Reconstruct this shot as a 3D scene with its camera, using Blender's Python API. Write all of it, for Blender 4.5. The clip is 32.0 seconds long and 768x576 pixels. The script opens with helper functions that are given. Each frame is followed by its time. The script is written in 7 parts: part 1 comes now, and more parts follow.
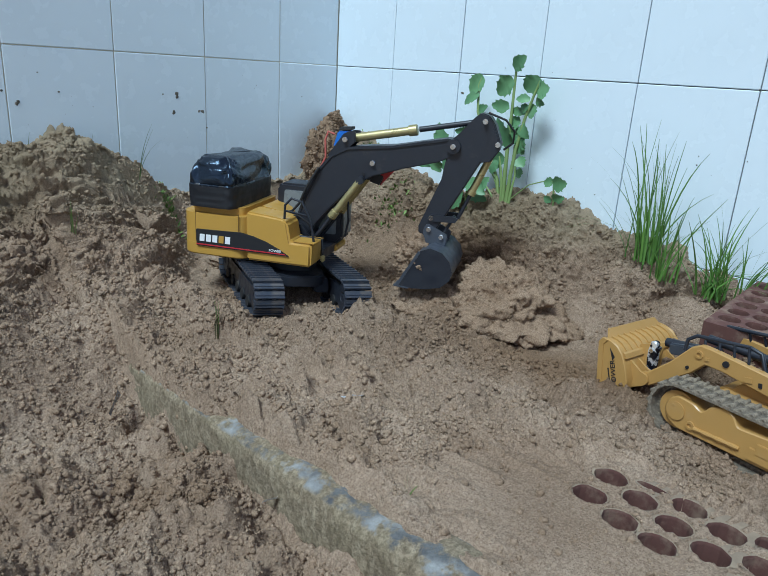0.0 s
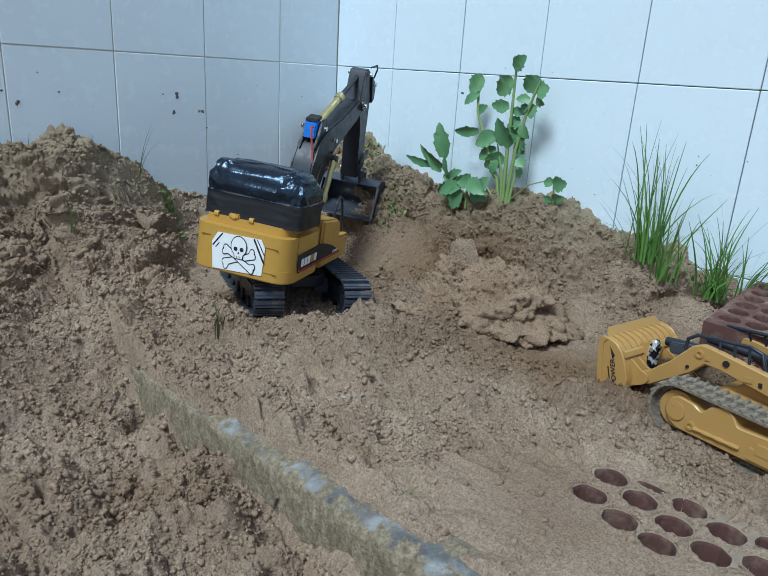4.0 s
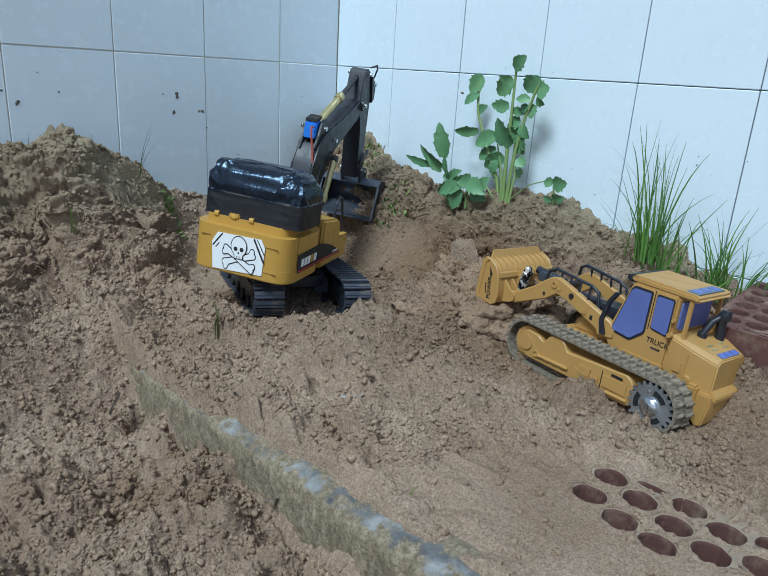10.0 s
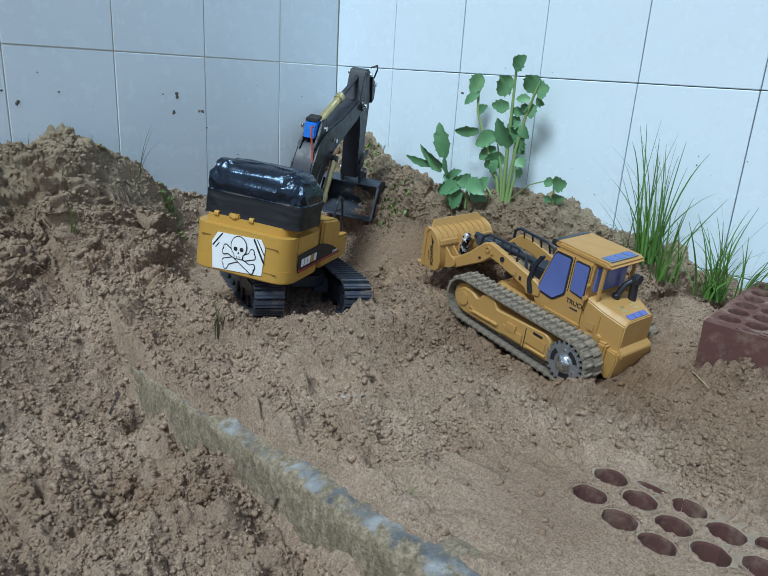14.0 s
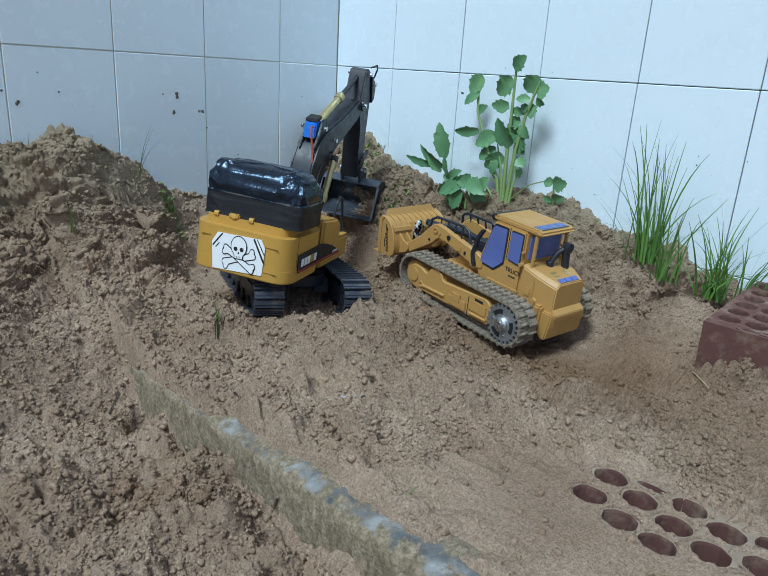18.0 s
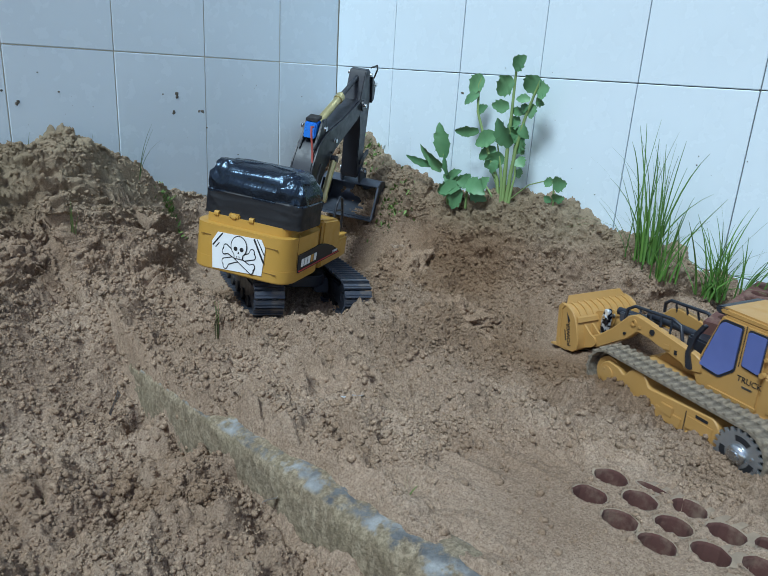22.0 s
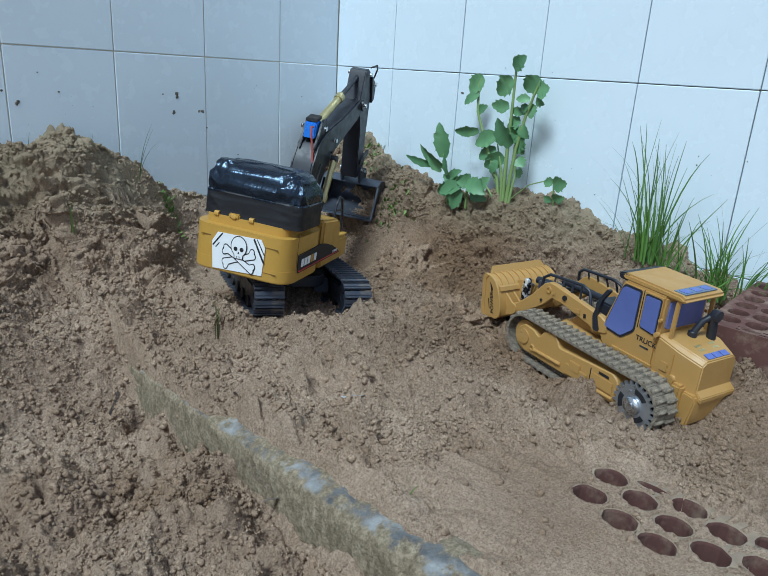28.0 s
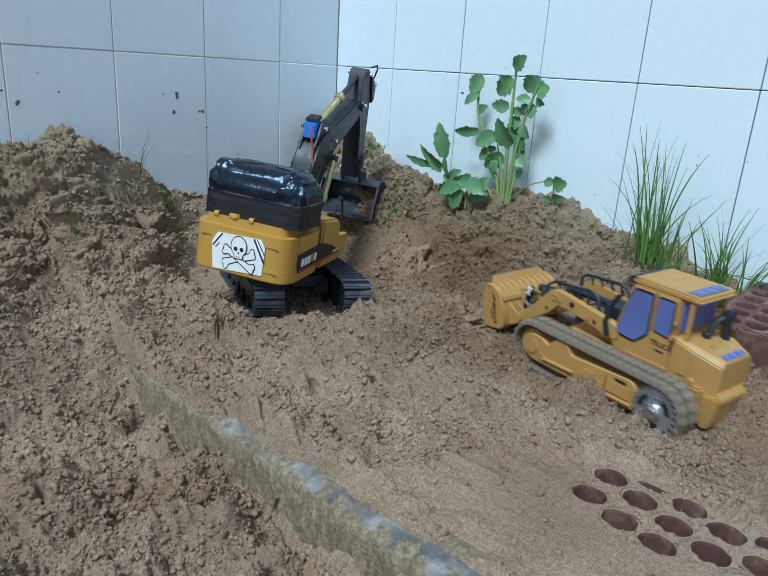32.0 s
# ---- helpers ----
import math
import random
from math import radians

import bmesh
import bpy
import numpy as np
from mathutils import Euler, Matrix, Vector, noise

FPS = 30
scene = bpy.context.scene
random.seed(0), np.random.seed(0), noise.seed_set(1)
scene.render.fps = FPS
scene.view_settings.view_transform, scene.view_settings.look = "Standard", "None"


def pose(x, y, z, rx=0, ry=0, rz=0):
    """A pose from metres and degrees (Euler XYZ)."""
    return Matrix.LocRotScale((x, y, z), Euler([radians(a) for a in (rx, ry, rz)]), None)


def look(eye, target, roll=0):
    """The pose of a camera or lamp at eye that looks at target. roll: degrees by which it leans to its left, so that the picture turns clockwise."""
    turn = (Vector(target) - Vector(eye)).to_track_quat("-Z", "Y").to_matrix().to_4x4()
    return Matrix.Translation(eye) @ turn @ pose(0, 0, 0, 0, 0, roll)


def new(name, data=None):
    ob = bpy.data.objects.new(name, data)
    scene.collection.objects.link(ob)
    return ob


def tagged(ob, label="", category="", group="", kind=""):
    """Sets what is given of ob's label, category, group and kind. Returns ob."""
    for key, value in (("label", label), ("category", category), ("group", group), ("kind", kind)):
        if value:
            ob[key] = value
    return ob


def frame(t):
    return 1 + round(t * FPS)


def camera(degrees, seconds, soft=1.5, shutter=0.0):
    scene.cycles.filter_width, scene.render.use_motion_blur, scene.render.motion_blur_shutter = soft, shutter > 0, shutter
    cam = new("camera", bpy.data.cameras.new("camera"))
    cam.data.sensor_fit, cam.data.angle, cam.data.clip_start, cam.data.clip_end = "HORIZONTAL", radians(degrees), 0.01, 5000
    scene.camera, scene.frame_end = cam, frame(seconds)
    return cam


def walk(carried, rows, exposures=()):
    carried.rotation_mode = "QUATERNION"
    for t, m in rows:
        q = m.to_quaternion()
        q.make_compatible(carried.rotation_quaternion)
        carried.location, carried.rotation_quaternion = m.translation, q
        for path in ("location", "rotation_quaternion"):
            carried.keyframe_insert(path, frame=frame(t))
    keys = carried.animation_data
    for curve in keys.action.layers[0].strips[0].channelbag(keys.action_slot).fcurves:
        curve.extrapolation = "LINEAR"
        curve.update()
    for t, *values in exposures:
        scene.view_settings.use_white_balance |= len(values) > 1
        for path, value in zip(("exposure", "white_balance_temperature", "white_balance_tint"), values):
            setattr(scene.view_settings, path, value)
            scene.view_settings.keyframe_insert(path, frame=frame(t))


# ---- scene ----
# ---- camera: a phone on a low support, standing still ----
cam = camera(60.48, 32.0, soft=0.9, shutter=0.3)
EYE = Vector((0.0, 0.0, 0.42))
VIEW = look(EYE, EYE + Vector((0.0, math.cos(radians(18.18)), -math.sin(radians(18.18)))), 3.556)
walk(cam, [(0.0, VIEW), (32.0, VIEW)])

# ---- light: open shade, a bright sky and a broad soft sun behind thin cloud ----
world = bpy.data.worlds.new("sky")
scene.world = world
world.use_nodes = True
wn = world.node_tree.nodes
sky = wn.new("ShaderNodeTexSky")
sky.sky_type, sky.sun_disc = "NISHITA", False
sky.sun_elevation, sky.sun_rotation = radians(56), radians(-148)
wn["Background"].inputs[1].default_value = 0.095
world.node_tree.links.new(sky.outputs[0], wn["Background"].inputs[0])
sun = new("sun", bpy.data.lights.new("sun", "SUN"))
sun.data.energy, sun.data.angle, sun.data.color = 2.7, radians(15), (0.72, 0.93, 1.04)
sun.matrix_world = look((-0.90, -0.22, 2.6), (0.0, 1.2, 0.1))
scene.view_settings.exposure = 0.36

# ---- the yard's corner: u runs along the bright wall, v along the grey one ----
CORNER = Vector((-0.1549, 1.7746, 0.0))
UDIR = Vector((0.72828, -0.68528, 0.0))
VDIR = Vector((-0.68528, -0.72828, 0.0))
# local axes of the yard's pieces: x along v, y along u
YARD = Matrix(((VDIR.x, UDIR.x, 0, CORNER.x), (VDIR.y, UDIR.y, 0, CORNER.y), (0, 0, 1, 0), (0, 0, 0, 1)))


def at_yard(u, v, z=0.0):
    return CORNER + UDIR * u + VDIR * v + Vector((0, 0, z))


# ---- materials ----
def shader(name, base, rough=0.6, metal=0.0):
    m = bpy.data.materials.new(name)
    m.use_nodes = True
    b = m.node_tree.nodes["Principled BSDF"]
    b.inputs["Base Color"].default_value = (*base, 1)
    b.inputs["Roughness"].default_value = rough
    b.inputs["Metallic"].default_value = metal
    return m


def node(m, kind, **values):
    n = m.node_tree.nodes.new(kind)
    for key, value in values.items():
        n.inputs[key].default_value = value
    return n


def link(m, a, b):
    m.node_tree.links.new(a, b)


def coords(m, scale, kind="Object"):
    c = m.node_tree.nodes.new("ShaderNodeTexCoord")
    mp = node(m, "ShaderNodeMapping", Scale=scale if hasattr(scale, "__len__") else (scale,) * 3)
    link(m, c.outputs[kind], mp.inputs[0])
    return mp.outputs[0]


def ramp(m, fac, stops):
    r = m.node_tree.nodes.new("ShaderNodeValToRGB")
    while len(r.color_ramp.elements) < len(stops):
        r.color_ramp.elements.new(0.5)
    for e, (pos, col) in zip(r.color_ramp.elements, stops):
        e.position, e.color = pos, (*col, 1) if len(col) == 3 else col
    link(m, fac, r.inputs[0])
    return r.outputs[0]


def mixed(m, fac, a, b, mode="MIX"):
    n = m.node_tree.nodes.new("ShaderNodeMix")
    n.data_type, n.blend_type = "RGBA", mode
    for socket, value in ((n.inputs[0], fac), (n.inputs[6], a), (n.inputs[7], b)):
        if hasattr(value, "links"):
            link(m, value, socket)
        elif hasattr(value, "__len__"):
            socket.default_value = (*value, 1)
        else:
            socket.default_value = value
    return n.outputs[2]


def noisy(m, scale, detail=4.0, rough=0.55, at=None, warp=0.0):
    n = node(m, "ShaderNodeTexNoise", Scale=scale, Detail=detail, Roughness=rough, Distortion=warp)
    link(m, at if at is not None else coords(m, 1.0), n.inputs["Vector"])
    return n.outputs[0]


def bumped(m, height, strength, distance, under=None):
    n = node(m, "ShaderNodeBump", Strength=strength, Distance=distance)
    link(m, height, n.inputs["Height"])
    if under is not None:
        link(m, under, n.inputs["Normal"])
    link(m, n.outputs[0], m.node_tree.nodes["Principled BSDF"].inputs["Normal"])
    return n.outputs[0]


def tint(m, colour):
    link(m, colour, m.node_tree.nodes["Principled BSDF"].inputs["Base Color"])


def gloss(m, value):
    link(m, value, m.node_tree.nodes["Principled BSDF"].inputs["Roughness"])


def mat_sand(name="damp_sand", crumbs=False):
    m = shader(name, (0.4, 0.3, 0.2), 0.95)
    m.node_tree.nodes["Principled BSDF"].inputs["Specular IOR Level"].default_value = 0.15
    broad = noisy(m, 5.0, 5.0, 0.6)
    damp = noisy(m, 2.3, 3.0, 0.5, warp=0.6)
    grain = noisy(m, 420.0, 3.0, 0.7)
    speck = noisy(m, 900.0, 2.0, 0.6)
    c = ramp(m, broad, ((0.3, (0.34, 0.248, 0.168)), (0.5, (0.42, 0.317, 0.223)), (0.72, (0.49, 0.385, 0.28))))
    c = mixed(m, ramp(m, damp, ((0.52, (0, 0, 0)), (0.7, (0.65, 0.65, 0.65)))), c, (0.27, 0.185, 0.12))
    c = mixed(m, ramp(m, grain, ((0.34, (0.75, 0.75, 0.75)), (0.58, (0.0, 0.0, 0.0)))), c, (0.15, 0.10, 0.066))
    c = mixed(m, ramp(m, noisy(m, 150.0, 4.0, 0.65), ((0.38, (0.38, 0.38, 0.38)), (0.56, (0.0, 0.0, 0.0)))), c, (0.20, 0.14, 0.092))
    c = mixed(m, ramp(m, speck, ((0.62, (0, 0, 0)), (0.72, (0.5, 0.5, 0.5)))), c, (0.62, 0.54, 0.44))
    if crumbs:
        g = m.node_tree.nodes.new("ShaderNodeNewGeometry")
        c = mixed(m, ramp(m, g.outputs["Random Per Island"], ((0.0, (0.55, 0.55, 0.55)), (0.8, (0.0, 0.0, 0.0)))), c, (0.23, 0.163, 0.106))
        c = mixed(m, 1.0, c, (1.18, 1.17, 1.15), "MULTIPLY")
    # the old crust by the walls is greyer and a little mossy
    v = m.node_tree.nodes.new("ShaderNodeVertexColor")
    v.layer_name = "crust"
    parts = m.node_tree.nodes.new("ShaderNodeSeparateColor")
    link(m, v.outputs[0], parts.inputs[0])
    c = mixed(m, parts.outputs[1], c, mixed(m, 1.0, c, (1.16, 1.15, 1.14), "MULTIPLY"))
    c = mixed(m, parts.outputs[2], c, mixed(m, 1.0, c, (0.66, 0.58, 0.50), "MULTIPLY"))
    c = mixed(m, parts.outputs[0], c, mixed(m, noisy(m, 30.0), (0.27, 0.25, 0.15), (0.40, 0.34, 0.235)))
    c = mixed(m, 1.0, c, (1.035, 0.995, 1.03), "MULTIPLY")
    tint(m, c)
    b = bumped(m, grain, 0.5, 0.0025)
    bumped(m, noisy(m, 110.0, 7.0, 0.72), 1.0, 0.006, b)
    return m


def mat_tile(colour):
    m = shader("glazed_tile", colour, 0.16)
    broad = noisy(m, 6.0, 4.0)
    tint(m, mixed(m, ramp(m, broad, ((0.35, (0, 0, 0)), (0.75, (0.35, 0.35, 0.35)))), colour, tuple(c * 0.9 for c in colour)))
    gloss(m, ramp(m, noisy(m, 25.0, 5.0), ((0.3, (0.12, 0.12, 0.12)), (0.8, (0.4, 0.4, 0.4)))))
    bumped(m, noisy(m, 14.0, 1.0), 0.08, 0.004)
    return m


def mat_plain(name, base, rough, metal=0.0, grain=120.0, amount=0.25, bump=0.1, dust=0.0):
    """Paint or plastic with fine grain, worn gloss and, where it is dusty, sand lying on it."""
    m = shader(name, base, rough, metal)
    n = noisy(m, grain, 5.0)
    c = mixed(m, ramp(m, n, ((0.3, (0, 0, 0)), (0.8, (amount, amount, amount)))), base, tuple(v * 0.6 for v in base))
    if dust:
        d = noisy(m, 38.0, 6.0, 0.65)
        c = mixed(m, ramp(m, d, ((0.62 - dust * 0.5, (0, 0, 0)), (0.78 - dust * 0.3, (min(1.0, dust * 1.4),) * 3))), c, (0.42, 0.32, 0.225))
    tint(m, c)
    gloss(m, ramp(m, noisy(m, 55.0, 4.0), ((0.3, (max(0.05, rough - 0.12),) * 3), (0.75, (min(1.0, rough + 0.18),) * 3))))
    bumped(m, n, bump, 0.0006)
    return m


SAND = mat_sand()
CRUMB = mat_sand("sand_crumb", True)
TILE = mat_tile((0.705, 0.80, 0.865))
GROUT = mat_plain("grey_grout", (0.16, 0.16, 0.16), 0.95, bump=0.3)
GROUT_PALE = mat_plain("yellowed_grout", (0.62, 0.57, 0.44), 0.95, bump=0.3)
def mat_concrete():
    """Old concrete, crusted with sand and streaked down its face."""
    m = shader("old_concrete", (0.3, 0.24, 0.15), 0.95)
    streak = noisy(m, 1.0, 5.0, 0.6, coords(m, (95.0, 110.0, 50.0)))
    c = ramp(m, streak, ((0.30, (0.17, 0.125, 0.078)), (0.5, (0.31, 0.24, 0.16)), (0.7, (0.43, 0.345, 0.24))))
    c = mixed(m, ramp(m, noisy(m, 14.0, 4.0), ((0.50, (0, 0, 0)), (0.68, (0.30, 0.30, 0.30)))), c, (0.25, 0.215, 0.13))
    c = mixed(m, ramp(m, noisy(m, 260.0, 4.0, 0.7), ((0.35, (0.7, 0.7, 0.7)), (0.58, (0, 0, 0)))), c, (0.10, 0.075, 0.045))
    # a skim of grey cement is left on the level top
    o = m.node_tree.nodes.new("ShaderNodeTexCoord")
    s = m.node_tree.nodes.new("ShaderNodeSeparateXYZ")
    link(m, o.outputs["Object"], s.inputs[0])
    level = m.node_tree.nodes.new("ShaderNodeMapRange")
    for key, value in (("From Min", -0.0075), ("From Max", -0.0035)):
        level.inputs[key].default_value = value
    link(m, s.outputs[2], level.inputs["Value"])
    skim = mixed(m, 1.0, ramp(m, noisy(m, 34.0, 6.0, 0.62), ((0.47, (0, 0, 0)), (0.56, (1, 1, 1)))), level.outputs[0], "MULTIPLY")
    grey = ramp(m, noisy(m, 22.0, 5.0, 0.6), ((0.36, (0.085, 0.085, 0.09)), (0.50, (0.17, 0.17, 0.17)), (0.66, (0.36, 0.36, 0.35))))
    tint(m, mixed(m, skim, c, grey))
    bumped(m, noisy(m, 160.0, 6.0, 0.7), 0.9, 0.004)
    return m


CONCRETE = mat_concrete()
YELLOW = mat_plain("yellow_paint", (0.50, 0.275, 0.055), 0.40, grain=30.0, amount=0.08, bump=0.02, dust=0.03)
AMBER = mat_plain("amber_plastic", (0.445, 0.245, 0.076), 0.46, grain=30.0, amount=0.08, bump=0.02, dust=0.08)
BLACK = mat_plain("black_paint", (0.018, 0.021, 0.03), 0.42, amount=0.2, dust=0.04)
RUBBER = mat_plain("black_rubber", (0.02, 0.02, 0.022), 0.7, amount=0.3, dust=0.12)
STEEL = mat_plain("blue_grey_steel", (0.10, 0.115, 0.145), 0.42, 0.6, dust=0.06)
CHROME = mat_plain("bright_steel", (0.60, 0.62, 0.65), 0.25, 0.95, amount=0.1)
BRASS = mat_plain("pale_brass", (0.50, 0.43, 0.22), 0.35, 0.7, amount=0.15)
def mat_caked():
    m = shader("sand_caked_rubber", (0.2, 0.16, 0.11), 0.95)
    c = ramp(m, noisy(m, 130.0, 6.0, 0.65), ((0.34, (0.15, 0.117, 0.085)), (0.52, (0.295, 0.235, 0.17)), (0.68, (0.38, 0.31, 0.23))))
    tint(m, mixed(m, ramp(m, noisy(m, 30.0, 4.0), ((0.38, (0.6, 0.6, 0.6)), (0.54, (0, 0, 0)))), c, (0.10, 0.085, 0.072)))
    bumped(m, noisy(m, 220.0, 5.0, 0.7), 1.0, 0.004)
    return m


DUSTY = mat_caked()
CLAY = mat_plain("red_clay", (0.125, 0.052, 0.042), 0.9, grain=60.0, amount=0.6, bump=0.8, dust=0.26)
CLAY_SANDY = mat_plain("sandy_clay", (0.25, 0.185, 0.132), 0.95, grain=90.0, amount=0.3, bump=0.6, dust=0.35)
GLASS_BLUE = mat_plain("blue_window_plastic", (0.12, 0.16, 0.41), 0.07, grain=14.0, amount=0.7, bump=0.35)
GLASS_BLUE.node_tree.nodes["Principled BSDF"].inputs["Specular IOR Level"].default_value = 0.85
PAPER = mat_plain("white_paper", (0.80, 0.81, 0.82), 0.6, amount=0.05)
INK = shader("black_ink", (0.012, 0.012, 0.015), 0.6)
RED_PLASTIC = mat_plain("red_plastic", (0.55, 0.03, 0.04), 0.4)
BLUE_METAL = mat_plain("blue_anodised_metal", (0.02, 0.21, 0.78), 0.3, 0.5, amount=0.1)


def mat_bag():
    m = shader("black_bag_plastic", (0.008, 0.010, 0.016), 0.26)
    # the sky's blue sheen is put into the plastic as a specular tint
    m.node_tree.nodes["Principled BSDF"].inputs["Specular Tint"].default_value = (0.45, 0.70, 1.0, 1)
    m.node_tree.nodes["Principled BSDF"].inputs["Coat Weight"].default_value = 0.08
    m.node_tree.nodes["Principled BSDF"].inputs["Coat Roughness"].default_value = 0.16
    m.node_tree.nodes["Principled BSDF"].inputs["IOR"].default_value = 1.55
    a = noisy(m, 16.0, 4.0, 0.6, warp=1.5)
    b = bumped(m, a, 0.22, 0.02)
    bumped(m, noisy(m, 55.0, 3.0, 0.5, warp=0.5), 0.05, 0.006, b)
    return m


def mat_leaf(name, dark, light):
    m = shader(name, light, 0.5)
    i = m.node_tree.nodes.new("ShaderNodeObjectInfo")
    g = m.node_tree.nodes.new("ShaderNodeNewGeometry")
    c = mixed(m, g.outputs["Random Per Island"], dark, light)
    c = mixed(m, ramp(m, noisy(m, 60.0), ((0.35, (0, 0, 0)), (0.7, (0.5, 0.5, 0.5)))), c, dark)
    tint(m, c)
    m.node_tree.nodes["Principled BSDF"].inputs["Subsurface Weight"].default_value = 0.0
    return m


BAG = mat_bag()
LEAF = mat_leaf("thistle_leaf", (0.075, 0.19, 0.085), (0.15, 0.33, 0.15))
BLADE = mat_leaf("grass_blade", (0.045, 0.125, 0.022), (0.12, 0.25, 0.045))
STALK = mat_leaf("pale_stalk", (0.16, 0.26, 0.08), (0.26, 0.36, 0.14))
MOSS = mat_leaf("moss", (0.08, 0.16, 0.025), (0.20, 0.32, 0.08))
STRAW = mat_leaf("straw", (0.35, 0.27, 0.14), (0.5, 0.42, 0.26))


# ---- mesh helpers ----
def finish(bm, name, material, smooth=0.0, bevel=0.0, seg=2):
    """A bmesh made into mesh data; smooth: the angle in degrees under which edges are shaded round."""
    bmesh.ops.remove_doubles(bm, verts=bm.verts, dist=1e-6)
    if bevel:
        edges = [e for e in bm.edges if len(e.link_faces) == 2 and e.calc_face_angle(0) > radians(28)]
        bmesh.ops.bevel(bm, geom=edges, offset=bevel, segments=seg, affect="EDGES", clamp_overlap=True)
    bmesh.ops.recalc_face_normals(bm, faces=bm.faces)
    me = bpy.data.meshes.new(name)
    bm.to_mesh(me)
    bm.free()
    for mt in material if isinstance(material, (list, tuple)) else (material,):
        me.materials.append(mt)
    if smooth:
        me.polygons.foreach_set("use_smooth", [True] * len(me.polygons))
        me.set_sharp_from_angle(angle=radians(smooth))
    return me


def part(name, bm, material, parent=None, label="", at=None, smooth=0.0, bevel=0.0, seg=2):
    """One mesh object under a thing or under a part."""
    ob = new(name, finish(bm, name, material, smooth, bevel, seg) if isinstance(bm, bmesh.types.BMesh) else bm)
    if at is not None:
        ob.matrix_basis = at
    ob.parent = parent
    return tagged(ob, label)


def thing(name, label, category, at=None, group="", kind=""):
    ob = new(name)
    ob.empty_display_size = 0.05
    if at is not None:
        ob.matrix_basis = at
    return tagged(ob, label, category, group, kind)


def block(x0, x1, y0, y1, z0, z1, bm=None):
    bm = bm or bmesh.new()
    v = [bm.verts.new(c) for c in ((x0, y0, z0), (x1, y0, z0), (x1, y1, z0), (x0, y1, z0), (x0, y0, z1), (x1, y0, z1), (x1, y1, z1), (x0, y1, z1))]
    for f in ((3, 2, 1, 0), (4, 5, 6, 7), (0, 1, 5, 4), (1, 2, 6, 5), (2, 3, 7, 6), (3, 0, 4, 7)):
        bm.faces.new([v[i] for i in f])
    return bm


def plate(outline, y0, y1, bm=None, axis="y"):
    """A flat outline of (a, b) pairs given thickness: in the xz plane for axis y, in the xy plane for z, in yz for x."""
    bm = bm or bmesh.new()
    put = {"y": lambda a, b, t: (a, t, b), "z": lambda a, b, t: (a, b, t), "x": lambda a, b, t: (t, a, b)}[axis]
    lo = [bm.verts.new(put(a, b, y0)) for a, b in outline]
    hi = [bm.verts.new(put(a, b, y1)) for a, b in outline]
    bm.faces.new(lo)
    bm.faces.new(hi[::-1])
    for i in range(len(outline)):
        j = (i + 1) % len(outline)
        bm.faces.new((lo[j], lo[i], hi[i], hi[j]))
    return bm


def tube(points, radius, sides=8, bm=None, closed=False):
    """A round bar along points; radius: one number, or one a point."""
    bm = bm or bmesh.new()
    pts = [Vector(p) for p in points]
    rad = radius if hasattr(radius, "__len__") else [radius] * len(pts)
    rings, up = [], None
    for i, p in enumerate(pts):
        d = (pts[min(i + 1, len(pts) - 1)] - pts[max(i - 1, 0)]).normalized()
        if up is None:
            up = d.orthogonal().normalized()
        side = d.cross(up)
        side = side.normalized() if side.length > 1e-6 else d.orthogonal().normalized()
        up = side.cross(d).normalized()
        rings.append([bm.verts.new(p + (side * math.cos(a) + up * math.sin(a)) * rad[i]) for a in (2 * math.pi * k / sides for k in range(sides))])
    for a, b in zip(rings, rings[1:]):
        for k in range(sides):
            bm.faces.new((a[k], a[(k + 1) % sides], b[(k + 1) % sides], b[k]))
    bm.faces.new(rings[0][::-1])
    bm.faces.new(rings[-1])
    return bm


def disc(x, z, y0, y1, radius, sides=24, bm=None, hole=0.0):
    """A wheel-like drum whose axle lies along y."""
    bm = bm or bmesh.new()
    def ring(r, y):
        return [bm.verts.new((x + r * math.cos(2 * math.pi * k / sides), y, z + r * math.sin(2 * math.pi * k / sides))) for k in range(sides)]
    a, b = ring(radius, y0), ring(radius, y1)
    c, d = (ring(hole, y0), ring(hole, y1)) if hole else (None, None)
    for k in range(sides):
        j = (k + 1) % sides
        bm.faces.new((a[k], a[j], b[j], b[k]))
        if hole:
            bm.faces.new((c[j], c[k], d[k], d[j]))
            bm.faces.new((a[j], a[k], c[k], c[j]))
            bm.faces.new((b[k], b[j], d[j], d[k]))
    if not hole:
        bm.faces.new(a)
        bm.faces.new(b[::-1])
    return bm


def loft(rings, bm=None, caps=True):
    """Skin over rings of points, each with the same count."""
    bm = bm or bmesh.new()
    made = [[bm.verts.new(p) for p in r] for r in rings]
    n = len(made[0])
    for a, b in zip(made, made[1:]):
        for k in range(n):
            bm.faces.new((a[k], a[(k + 1) % n], b[(k + 1) % n], b[k]))
    if caps:
        bm.faces.new(made[0][::-1])
        bm.faces.new(made[-1])
    return bm


